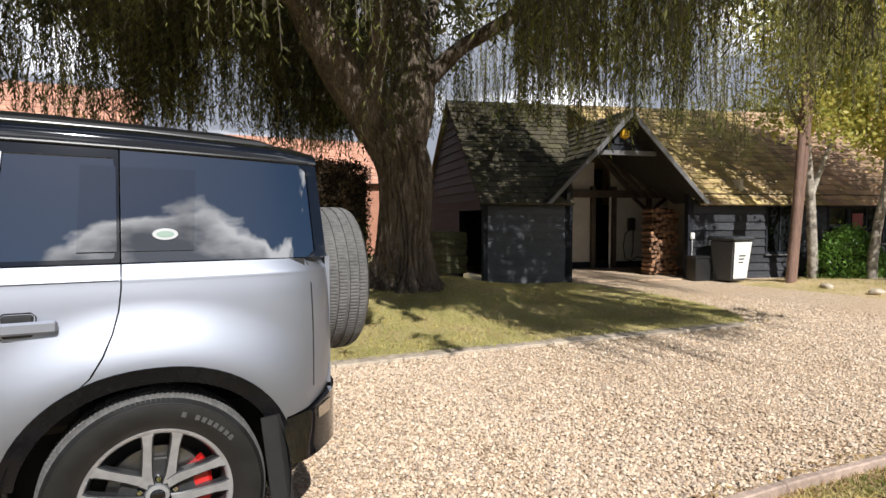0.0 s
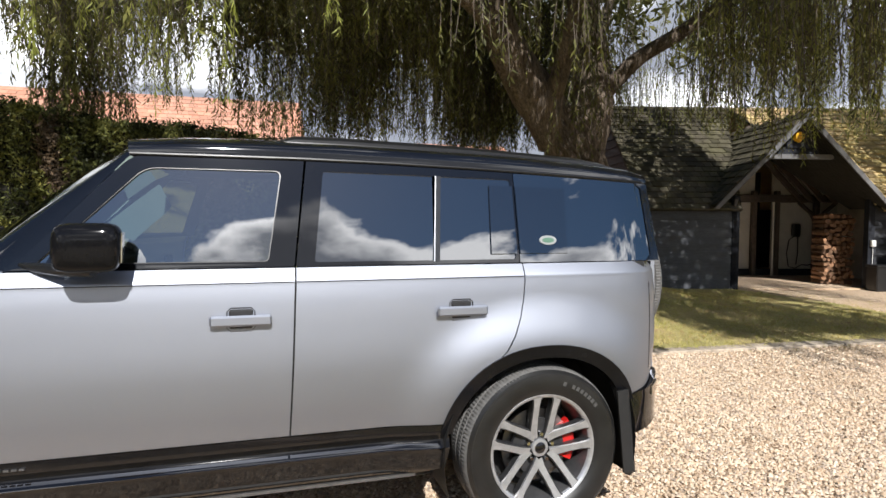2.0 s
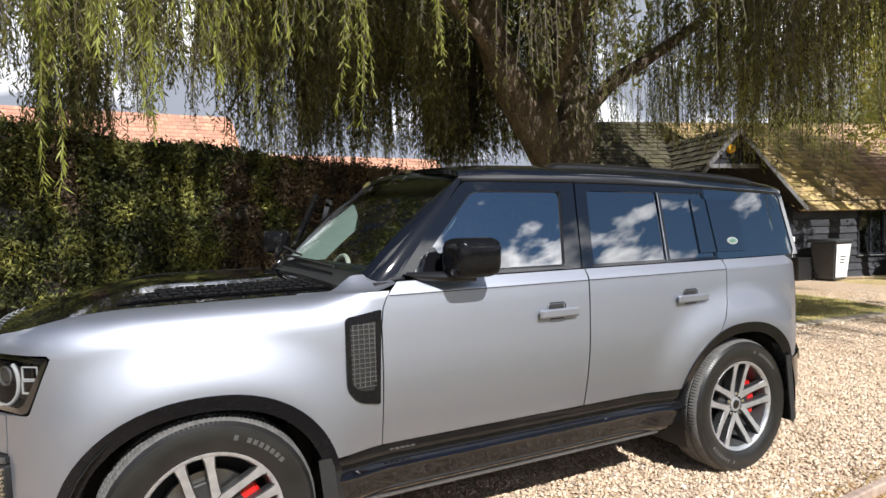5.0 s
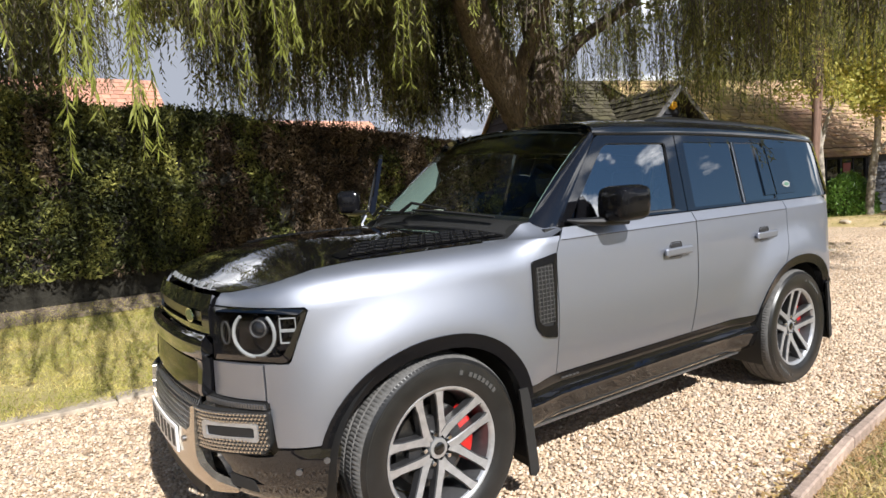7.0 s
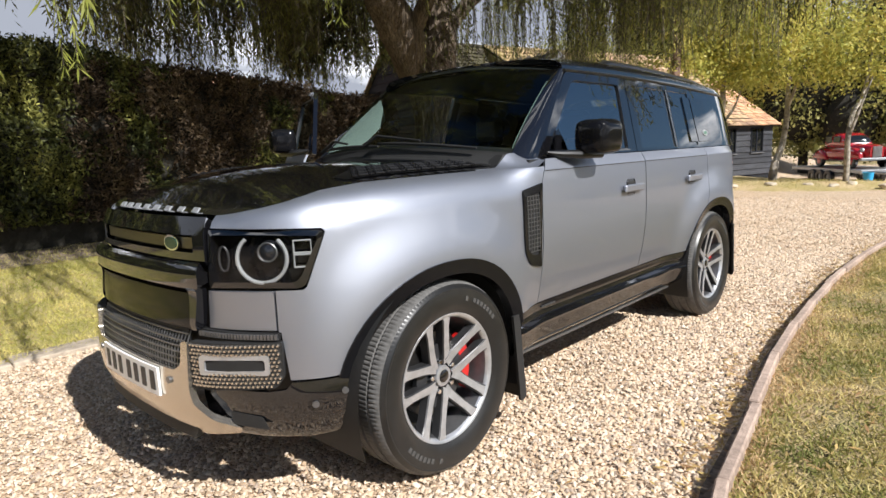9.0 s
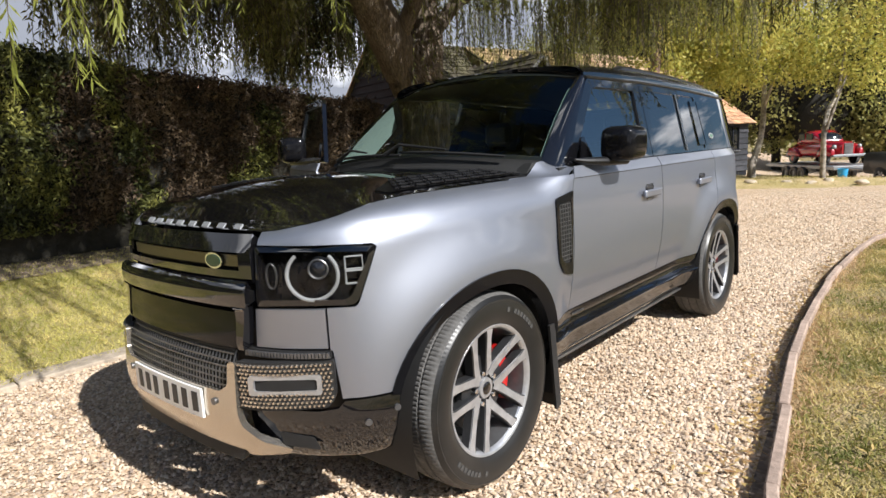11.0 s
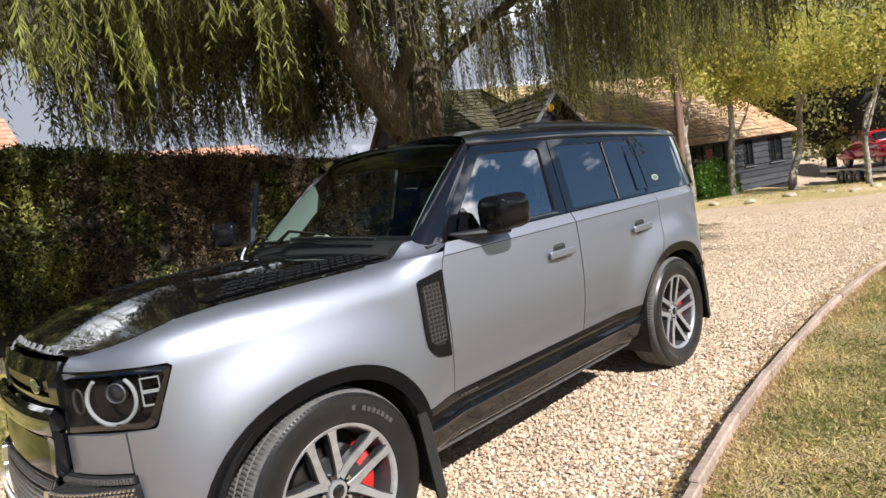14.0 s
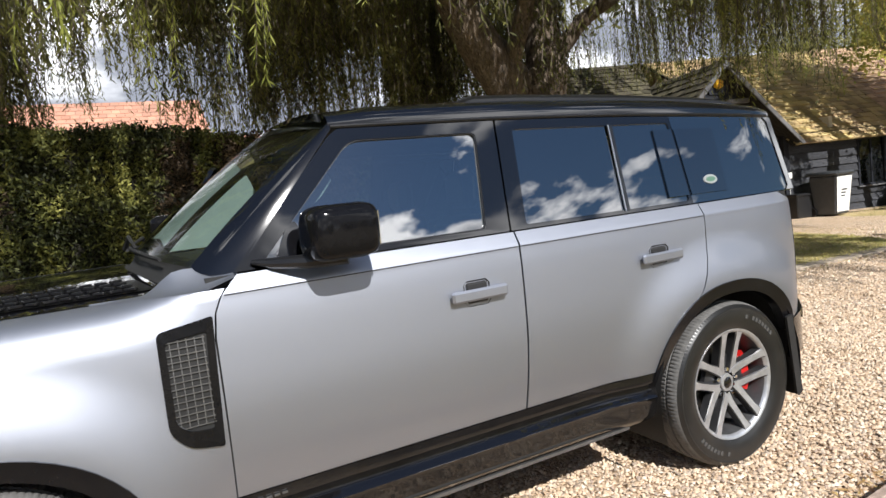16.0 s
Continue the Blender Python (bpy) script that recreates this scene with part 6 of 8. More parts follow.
def ring(name, outer, inner, place, material, parent, thick=0.012, label="", mirror=False):
    """A flat rim between two outlines of as many points."""
    bm = bmesh.new()
    rows = []
    for loop, d in ((outer, -thick), (outer, 0), (inner, 0), (inner, -thick)):
        row = []
        for a, b in loop:
            p = Vector(place(a, b))
            da, db = Vector(place(a + .01, b)) - Vector(place(a - .01, b)), Vector(place(a, b + .01)) - Vector(place(a, b - .01))
            n = da.cross(db).normalized()
            n = n if n.y * p.y + n.x * p.x * 0.2 > 0 else -n
            p = p + n * d
            if mirror:
                p.y = -p.y
            row.append(bm.verts.new(p))
        rows.append(row)
    m = len(outer)
    for r0, r1 in zip(rows, rows[1:]):
        for i in range(m):
            bm.faces.new((r0[i], r0[(i + 1) % m], r1[(i + 1) % m], r1[i]))
    bmesh.ops.recalc_face_normals(bm, faces=bm.faces)
    return part(name, bm, material, parent, label)


def arch_by_angle(c, t0, t1, grow=0.0, n=26):
    out = []
    for k in range(n + 1):
        t = radians(t0 + (t1 - t0) * k / n)
        cx, sz = math.cos(t), math.sin(t)
        r = (abs(cx / (A_RX + grow)) ** A_N + abs(sz / (A_RZ + grow)) ** A_N) ** (-1 / A_N)
        out.append((c + r * cx, .4 + r * sz))
    return out


def to_s(pts):
    return [(SX(x), z) for x, z in pts]


def gh(x, z, lift=0.0):
    """The glasshouse's side: half width at x and height z."""
    h = z - 1.287
    return .853 - .272 * h - .035 * max(0, -x) ** 2 - .45 * max(0, x - 1.95) ** 2 + lift


def gutter_z(x):
    """The roof's edge falls towards the tail."""
    return 1.757 - .020 * max(0.0, x - .2) ** 1.78


def on_glass(lift=0.0):
    def place(x, z):
        z -= (1.757 - .018 * smooth01(.8, 2.2, x) - gutter_z(x)) * max(0.0, min(1.0, (z - 1.287) / .455))
        return x, -gh(x, z, lift), z
    return place


DOOR_F = [(-.788, .572), (.338, .572), (.352, .9), (.366, 1.287), (-.695, 1.287), (-.722, 1.262), (-.752, 1.232), (-.776, 1.18), (-.786, 1.10)]
arch_fr = arch_by_angle(1.511, 161, 119)
DOOR_R = [(.346, .572), (arch_fr[0][0], .572)] + arch_fr + [(1.300, .895), (1.342, .965), (1.374, 1.04), (1.396, 1.12), (1.406, 1.2), (1.408, 1.287), (.374, 1.287), (.360, .9)]
QUART = [(1.4135, 1.287), (1.4115, 1.2), (1.4015, 1.12), (1.3795, 1.04), (1.3475, .962), (1.3055, .892)] + arch_by_angle(1.511, 118.2, 24)
WHEEL_R = 0.404


def handle(parent, x0, x1, z, sgn):
    y = .925
    bm = bmesh.new()
    box(bm, x0, x1, -y - .028, -y - .008, z - .022, z + .022, None, .008)
    box(bm, x0 + .02, x0 + .05, -y - .01, -y + .03, z - .016, z + .016)
    box(bm, x1 - .05, x1 - .02, -y - .01, -y + .03, z - .016, z + .016)
    if sgn > 0:
        bmesh.ops.scale(bm, vec=(1, -1, 1), verts=bm.verts)
        bmesh.ops.reverse_faces(bm, faces=bm.faces)
    h = part("door_handle", bm, M_silver, parent, smooth=False)
    # no hollow is cut: a dark block stands for the shaded cup
    bm = bmesh.new()
    xm = (x0 + x1) / 2
    box(bm, xm - .056, xm + .056, -y + .0015, -y + .02, z - .046, z + .052, None, .016)
    if sgn > 0:
        bmesh.ops.scale(bm, vec=(1, -1, 1), verts=bm.verts)
    part("handle_shade", bm, M_rimdark, h)


def mirror_unit(parent, sgn):
    bm = bmesh.new()
    box(bm, -.50, -.27, -1.085, -.905, 1.295, 1.475, None, 0)
    bmesh.ops.bevel(bm, geom=bm.edges[:], offset=.062, segments=6, affect="EDGES", profile=.6)
    for v in bm.verts:
        v.co.x += .10 * (-.9 - v.co.y) - .03 * (1.475 - v.co.z)
    if sgn > 0:
        bmesh.ops.scale(bm, vec=(1, -1, 1), verts=bm.verts)
        bmesh.ops.reverse_faces(bm, faces=bm.faces)
    mir = part("wing_mirror", bm, M_cap, parent, "gloss black door mirror", angle=50)
    bm = bmesh.new()
    tube(bm, [(-.640, -.850, 1.316), (-.58, -.885, 1.306), (-.48, -.945, 1.300), (-.36, -1.0, 1.302)], [.008, .019, .024, .026], 10)
    if sgn > 0:
        bmesh.ops.scale(bm, vec=(1, -1, 1), verts=bm.verts)
    part("mirror_arm", bm, M_blacktrim, mir)
    bm = bmesh.new()
    box(bm, -.2715, -.2675, -1.045, -.945, 1.33, 1.44)
    for v in bm.verts:
        v.co.x += .10 * (-.9 - v.co.y) - .03 * (1.475 - v.co.z)
    if sgn > 0:
        bmesh.ops.scale(bm, vec=(1, -1, 1), verts=bm.verts)
    part("mirror_glass", bm, M_chrome, mir, smooth=False)
    # triangle at the window's front corner
    panel("mirror_base", rounded([(-.565, 1.305), (-.43, 1.305), (-.445, 1.37), (-.475, 1.435), (-.505, 1.42)], .01), on_glass(.008), M_gloss, mir, mirror=sgn > 0)


def car_side(sgn):
    """All of one flank: sgn -1 the near side, +1 the far side."""
    mi = sgn > 0
    P_d = wrap(off_door)
    P_w = wrap(off_wing)
    # front wing, cut round headlamp and wheel arch
    edge = [(SX(x), wing_top(x) - .0005) for x in (-.82, -1.0, -1.2, -1.4, -1.6, -1.8, -1.9, -2.0, -2.05, -2.1, -2.15, -2.2)] + [(SY(.62), wing_top(-2.24)), (SY(.56), wing_top(-2.272)), (SY(.50), wing_top(-2.292))]
    wing = [(SX(-.7925), .572), (SX(-.7925), 1.10), (SX(-.7815), 1.18), (SX(-.759), 1.228), (SX(-.741), 1.2515)] + edge
    wing += [(SY(.50), 1.108), (SX(-2.13), 1.104), (SX(-2.035), 1.100), (SX(-2.022), 1.088), (SX(-2.09), .896), (SX(-2.10), .885), (SY(.722), .885), (SY(.722), .735)]
    wing += [(SX(-2.165), .735), (SX(-2.15), .56), (SX(-1.511 - .505), .565)] + to_s(arch_by_angle(-1.511, 160, 19)) + [(SX(-1.511 + .505), .572)]
    fw = panel("front_wing", wing, P_w, M_silver, car, step=.045, zstep=.022, mirror=mi, bend=50)
    # doors
    fd = panel("front_door", to_s(DOOR_F), P_d, M_silver, car, step=.09, zstep=.0068, mirror=mi, bend=30, label="silver front door" + (", standing open" if mi else ""))
    rd = panel("rear_door", to_s(DOOR_R), P_d, M_silver, car, step=.06, zstep=.0068, mirror=mi, bend=30)
    back = to_s(QUART) + [(SX(2.0), .635), (SX(2.10), .655), (SR(.80), .70), (SR(.74), .72), (SR(.74), 1.287)]
    panel("rear_quarter", back, P_d, M_silver, car, step=.045, zstep=.0068, mirror=mi, bend=30)
    panel("corner_seam", to_s([(2.128, .74), (2.133, .74), (2.133, 1.275), (2.128, 1.275)]), wrap(lambda s_, z: off_door(s_, z) + .0012), M_rimdark, car, .002, .09, mirror=mi)
    for ob, xa, xb in ((fd, -.745, .362), (rd, .372, 1.404)):
        panel("belt_line", to_s([(xa, 1.2285), (xb, 1.2285), (xb, 1.2325), (xa, 1.2325)]), wrap(lambda s_, z: off_door(s_, z) + .0012), M_rimdark, ob, .002, .09, mirror=mi)
    # window frames and panes
    o1 = rounded([(-.700, 1.291), (.366, 1.291), (.418, 1.752), (-.262, 1.757)], [.01, .01, .01, .06])
    i1 = rounded([(-.600, 1.312), (.262, 1.312), (.322, 1.702), (-.222, 1.704)], [.02, .02, .03, .05])
    ring("door_frame", o1, i1, on_glass(0), M_gloss, fd, .03, mirror=mi)
    panel("door_glass", rounded([(-.625, 1.303), (.272, 1.303), (.33, 1.71), (-.232, 1.712)], .02), on_glass(-.012), G_clear, fd, .004, .12, mirror=mi).visible_shadow = False
    ring("window_seal", i1, rounded([(-.594, 1.316), (.258, 1.316), (.317, 1.698), (-.219, 1.700)], [.02, .02, .03, .05]), on_glass(-.003), M_blacktrim, fd, .01, mirror=mi)
    o2 = rounded([(.374, 1.291), (1.407, 1.291), (1.413, 1.742), (.428, 1.752)], .008)
    i2 = rounded([(.452, 1.308), (1.390, 1.308), (1.396, 1.706), (.50, 1.706)], .015)
    ring("door_frame", o2, i2, on_glass(0), M_gloss, rd, .03, mirror=mi)
    panel("door_glass", rounded([(.445, 1.303), (.985, 1.303), (1.005, 1.71), (.49, 1.71)], .01), on_glass(-.006), G_dark, rd, .004, .12, mirror=mi)
    dv = panel("window_divider", [(.984, 1.303), (1.012, 1.303), (1.045, 1.708), (1.018, 1.708)], on_glass(.003), M_divider, rd, .012, .1, mirror=mi, label="dark vertical window divider")
    panel("divider_edge", [(.983, 1.303), (.9885, 1.303), (1.0225, 1.708), (1.017, 1.708)], on_glass(.006), M_bright, dv, .006, .1, mirror=mi)
    panel("door_glass", [(1.015, 1.303), (1.394, 1.303), (1.400, 1.71), (1.048, 1.71)], on_glass(-.006), G_dark, rd, .004, .12, mirror=mi)
    panel("signature_panel", [(1.268, 1.335), (1.398, 1.335), (1.402, 1.672), (1.285, 1.672)], on_glass(.004), G_panel, rd, .008, .1, mirror=mi, label="gloss black square panel")
    qg = panel("quarter_glass", [(1.412, 1.291), (2.115, 1.291), (2.145, 1.32), (2.135, 1.70), (2.10, 1.735), (1.418, 1.741)], on_glass(-.002), G_dark, car, .02, .06, mirror=mi)
    panel("signature_panel", [(1.415, 1.335), (1.665, 1.335), (1.685, 1.672), (1.419, 1.672)], on_glass(.004), G_panel, qg, .006, .1, mirror=mi, label="gloss black square panel")
    panel("rear_pillar", [(2.118, 1.291), (2.20, 1.291), (2.185, 1.73), (2.105, 1.735), (2.14, 1.70), (2.149, 1.32)], on_glass(.003), M_gloss, car, .03, .05, mirror=mi)
    if sgn < 0:
        bm = bmesh.new()
        bmesh.ops.create_cone(bm, cap_ends=True, segments=28, radius1=1, radius2=.95, depth=1, matrix=Matrix.Translation((1.565, -gh(1.56, 1.395, .006), 1.395)) @ Matrix.Rotation(radians(90 - 16), 4, "X") @ Matrix.Diagonal((.047, .024, .004, 1)))
        bm2 = bmesh.new()
        bmesh.ops.create_cone(bm2, cap_ends=True, segments=28, radius1=1, radius2=.95, depth=1, matrix=Matrix.Translation((1.565, -gh(1.56, 1.395, .0075), 1.395)) @ Matrix.Rotation(radians(90 - 16), 4, "X") @ Matrix.Diagonal((.033, .013, .004, 1)))
        part("badge_field", bm2, mat("pale_green_print", (0.07, 0.15, 0.10), .4), part("oval_badge", bm, mat("off_white_print", (0.26, 0.27, 0.27), .4), qg, "small oval white and green badge", smooth=False), smooth=False)
    # belt line strip under the glass is the doors' own ledge; handles and mirror
    handle(fd, .03, .27, 1.082, sgn)
    handle(rd, .975, 1.212, 1.085, sgn)
    mirror_unit(fd, sgn)
    # arch trims
    for c, a0, a1 in ((-1.511, 163, 14), (1.511, 166, 22)):
        place = wrap(lambda s, z: off_door(s, z) + .006 if c > 0 else off_wing(s, z) + .006)
        ring_o, ring_i = to_s(arch_by_angle(c, a0, a1, .006)), to_s(arch_by_angle(c, a0, a1, -.055))
        bm = bmesh.new()
        rows = []
        for loop, d in ((ring_o, -.02), (ring_o, 0), (ring_i, -.012), (ring_i, -.06)):
            row = []
            for a, b in loop:
                x, y, nx, ny = plan_at(a)
                o = (off_door if c > 0 else off_wing)(a, max(b, .3)) + .008 + d
                row.append(bm.verts.new((x + nx * o, (y + ny * o) * (-1 if mi else 1), b)))
            rows.append(row)
        for r0, r1 in zip(rows, rows[1:]):
            for k in range(len(r0) - 1):
                bm.faces.new((r0[k], r0[k + 1], r1[k + 1], r1[k]))
        bmesh.ops.recalc_face_normals(bm, faces=bm.faces)
        part("wheel_arch_trim", bm, M_arch, car, "gloss black arch lip")
        # liner
        bm = bmesh.new()
        lo = arch_by_angle(c, 200, -20, -.02)
        r0 = [bm.verts.new((x, -.935 * (-1 if mi else 1), z)) for x, z in lo]
        r1 = [bm.verts.new((x, -.50 * (-1 if mi else 1), z)) for x, z in lo]
        for k in range(len(lo) - 1):
            bm.faces.new((r0[k], r0[k + 1], r1[k + 1], r1[k]))
        bm.faces.new(r1)
        part("wheel_arch_liner", bm, M_matt, car)
        # mud flap
        bm = bmesh.new()
        xf = c + (.50 if c < 0 else .46)
        z1, z0 = (.58, .13) if c < 0 else (.66, .22)
        q = [(xf - .085, -.958), (xf - .02, -.945), (xf + .02, -.90), (xf + .03, -.72), (xf + .015, -.72), (xf + .006, -.89), (xf - .03, -.93), (xf - .085, -.945)]
        lo_v, hi_v = [bm.verts.new((x + .045, y, z0 + (.03 if y < -.94 else 0))) for x, y in q], [bm.verts.new((x, y, z1)) for x, y in q]
        bm.faces.new(lo_v[::-1]), bm.faces.new(hi_v)
        for k in range(8):
            bm.faces.new((lo_v[k], lo_v[(k + 1) % 8], hi_v[(k + 1) % 8], hi_v[k]))
        bmesh.ops.recalc_face_normals(bm, faces=bm.faces)
        if mi:
            bmesh.ops.scale(bm, vec=(1, -1, 1), verts=bm.verts)
        part("mud_flap", bm, M_matt, car, smooth=False)
    # sill cladding with its ledge
    SILL = [(.30, -.10), (.345, -.062), (.36, -.046), (.44, -.022), (.455, -.016), (.468, -.006), (.476, -.020), (.49, -.036), (.505, -.034), (.53, -.022), (.572, -.018)]
    sill = panel("sill", to_s([(-1.03, .36), (-.94, .335), (.90, .335), (1.03, .36), (1.045, .50), (1.01, .567), (-1.0, .567), (-1.04, .48)]), wrap(lambda s, z: lerp_table(SILL, z) - .024 + .9 * flare(plan_at(s)[0], z)), M_sill, car, step=.08, zstep=.011, mirror=mi, label="black sill cladding", bend=25)
    panel("sill_ledge", to_s([(-.985, .466), (1.0, .466), (1.0, .492), (-.985, .492)]), wrap(lambda s, z: lerp_table([(.46, .001), (.468, -.002), (.474, -.010), (.492, -.034)], z) - .024 + .9 * flare(plan_at(s)[0], z)), M_gloss, sill, .004, .08, .006, "polished black step ledge", mirror=mi, bend=60)
    panel("sill_strip", to_s([(-.93, .318), (.90, .318), (.90, .332), (-.93, .332)]), wrap(lambda s, z: -.075), M_alloydark, car, step=.2, zstep=.05, mirror=mi)
    if sgn < 0:
        bm = bmesh.new()
        for k in range(5):
            box(bm, -.755 + k * .026, -.737 + k * .026, -.886, -.880, .540, .547)
        part("sill_badge", bm, M_alloydark, sill, smooth=False)
    # side vent
    vo = rounded([(-.955, 1.150), (-.790, 1.176), (-.806, .765), (-.905, .785), (-.957, .845)], [.02, .01, .01, .03, .03])
    vi = rounded([(-.934, 1.118), (-.815, 1.134), (-.830, .828), (-.898, .835), (-.934, .868)], [.012, .01, .01, .02, .02])
    vent = ring("side_vent", to_s(vo), to_s(vi), wrap(lambda s, z: off_wing(s, z) + .009), M_arch, car, .02, "black side vent with a wire-like mesh", mirror=mi)
    panel("vent_backing", to_s(vi), wrap(lambda s, z: off_wing(s, z) + .001), M_matt, vent, .002, .1, mirror=mi)
    bm = bmesh.new()
    for k in range(5):
        t = (k + .5) / 5
        tube(bm, [Vector(wrap(lambda s, z: off_wing(s, z) + .006)(SX(-.934 + .119 * t), b)) for b in (.85, .95, 1.05, 1.122)], .0021, 4)
    for k in range(14):
        z = .85 + k * .0205
        tube(bm, [Vector(wrap(lambda s, zz: off_wing(s, zz) + .006)(SX(x), z)) for x in (-.934, -.875, -.822)], .0021, 4)
    if mi:
        bmesh.ops.scale(bm, vec=(1, -1, 1), verts=bm.verts)
    part("vent_mesh", bm, M_alloydark, vent)
    return fd


car_side(-1)
far_door = car_side(1)
far_door.matrix_local = Matrix.Translation((-.85, .95, .06)) @ Matrix.Rotation(radians(63), 4, "Z") @ Matrix.Translation((.77, -.90, 0))

# ---- bonnet, cowl, screen, roof ----
def bonnet_at(xe, a):
    s = SX(xe) if xe > -2.2 else float(np.interp(xe, [-2.29, -2.2], [SY(.50), SX(-2.2)]))
    x, y, nx, ny = plan_at(s)
    k = 0.35 + 0.65 * smooth01(-2.3, -1.9, x)
    ex, ew = x + nx * -.150 * k, -(y + ny * -.150 * k)
    bow = .050 + .10 * smooth01(-2.1, -.9, xe)
    rise = .004 + .058 * smooth01(-2.28, -1.5, xe)
    return Vector((ex - bow * (1 - a * a), a * ew, wing_top(x) + rise * (1 - abs(a) ** 2.4) + .002))


bm = bmesh.new()
xs = [-2.29, -2.27, -2.25, -2.23, -2.21, -2.18, -2.14, -2.09, -2.03, -1.95] + [-1.85 + .1 * k for k in range(10)] + [-.87]
cols = [math.sin(radians(-90 + 180 * k / 32)) for k in range(33)]
g = [[bm.verts.new(bonnet_at(x, a)) for a in cols] for x in xs]
for r0, r1 in zip(g, g[1:]):
    for k in range(32):
        bm.faces.new((r0[k], r0[k + 1], r1[k + 1], r1[k]))
bonnet = part("bonnet", bm, M_gloss, car, "gloss black bonnet", angle=60)
tread_mesh = None
for sgn in (-1, 1):
    bm = bmesh.new()
    g = [[bm.verts.new(bonnet_at(-1.82 + .0455 * i, sgn * (.68 + .25 * j / 5 * (1 if i > 4 else .4 + .12 * i) + (0 if i > 4 else .25 * (.6 - .12 * i)))) + Vector((0, 0, .004))) for j in range(6)] for i in range(21)]
    for r0, r1 in zip(g, g[1:]):
        for k in range(5):
            bm.faces.new((r0[k], r0[k + 1], r1[k + 1], r1[k]))
    bmesh.ops.solidify(bm, geom=bm.faces[:], thickness=.003)
    pad = part("tread_pad", bm, M_blacktrim, bonnet, "ribbed black tread pad")
    for i in range(19):
        for j in range(4):
            if i < 5 and j < 4 - i:
                continue
            p = bonnet_at(-1.80 + i * .046, sgn * (.71 + j * .063)) + Vector((0, 0, .008))
            if tread_mesh is None:
                bm = bmesh.new()
                box(bm, -.020, .020, -.0085, .0085, -.004, .006, None, .0025)
                tread_mesh = bpy.data.meshes.new("tread_block")
                bm.to_mesh(tread_mesh)
                bm.free()
                tread_mesh.materials.append(M_blacktrim)
            tb = new("tread_block", tread_mesh)
            tb.parent = pad
            tb.matrix_local = Matrix.Translation(p) @ Matrix.Rotation(radians(35 * sgn * (1 if (i + j) % 2 else -1)), 4, "Z")
for k in range(8):
    bm = bmesh.new()
    y = -.31 + k * .0886
    p = bonnet_at(-2.262, y / .48)
    box(bm, -.003, .004, -.025, .025, -.0135, .0135, Matrix.Translation(p + Vector((-.002, 0, .004))) @ Matrix.Rotation(radians(40), 4, "Y"), .003)
    part("wordmark_bar", bm, M_letter, bonnet, "small bright block", smooth=False)


def screen_at(a, b):
    base = Vector((-.822 - .158 * (1 - a * a), .025 + .79 * a, 1.322 + .045 * (1 - a * a)))
    top = Vector((-.262 - .108 * (1 - a * a), .015 + .69 * a, 1.782 + .055 * (1 - a * a)))
    p = base.lerp(top, b)
    return p + Vector((-.02, 0, .02)) * (4 * b * (1 - b)) * 0.6


def grid(name, f, us, vs, material, parent, label="", thick=0.0, angle=50):
    bm = bmesh.new()
    g = [[bm.verts.new(f(u, v)) for v in vs] for u in us]
    for r0, r1 in zip(g, g[1:]):
        for k in range(len(vs) - 1):
            bm.faces.new((r0[k], r0[k + 1], r1[k + 1], r1[k]))
    bmesh.ops.recalc_face_normals(bm, faces=bm.faces)
    return part(name, bm, material, parent, label, angle=angle)


lin = lambda a, b, n: [a + (b - a) * k / n for k in range(n + 1)]
wscreen = grid("windscreen", screen_at, lin(-1, 1, 24), lin(0, 1, 12), G_screen, car)
wscreen.visible_shadow = False
grid("screen_band", lambda a, b: screen_at(a, b) + Vector((.006, 0, -.006)), lin(-1, 1, 24), [.955, 1.0], M_matt, wscreen)
grid("screen_band", lambda a, b: screen_at(a, b) + Vector((.006, 0, -.006)), lin(-1, 1, 24), [0, .05], M_matt, wscreen)
grid("cowl", lambda a, b: bonnet_at(-.875, a).lerp(screen_at(a, .03), b) + Vector((0, 0, -.025 * math.sin(b * math.pi))), lin(-1, 1, 24), lin(0, 1, 5), M_matt, car)
for sgn in (-1, 1):
    def pillar(u, v, sgn=sgn):
        q0 = screen_at(sgn, u)
        x1, z1 = -.705 + u * (.435), 1.268 + u * .49
        q1 = Vector((x1, sgn * gh(x1, max(z1, 1.287)), z1))
        p = q0.lerp(q1, v)
        return p + Vector((-.025, sgn * .012, .0)) * math.sin(v * math.pi) * 0.8
    grid("windscreen_pillar", pillar, lin(0, 1, 12), lin(0, 1, 5), M_gloss, car)
    # silver corner at the pillar's foot
    def shelf(u, v, sgn=sgn):
        x = -1.12 + .42 * u
        out = Vector(wrap(off_wing)(SX(x), wing_top(x) - .002)) if x <= -.80 else Vector(wrap(off_door)(SX(x), 1.25 + .30 * (x + .80)))
        top = 1.2545 + .066 * smooth01(-.98, -.86, x)
        return Vector((x, sgn * (.772 * (1 - v) - out.y * v), top * (1 - v) ** 1.6 + out.z * (1 - (1 - v) ** 1.6)))
    grid("scuttle_corner", shelf, lin(0, 1, 14), lin(0, 1, 8), M_silver, car)
ROOFC = [(-.37, 1.832), (-.28, 1.842), (-.1, 1.862), (.2, 1.870), (.6, 1.870), (1.4, 1.846), (1.9, 1.808), (2.1, 1.785), (2.19, 1.76)]


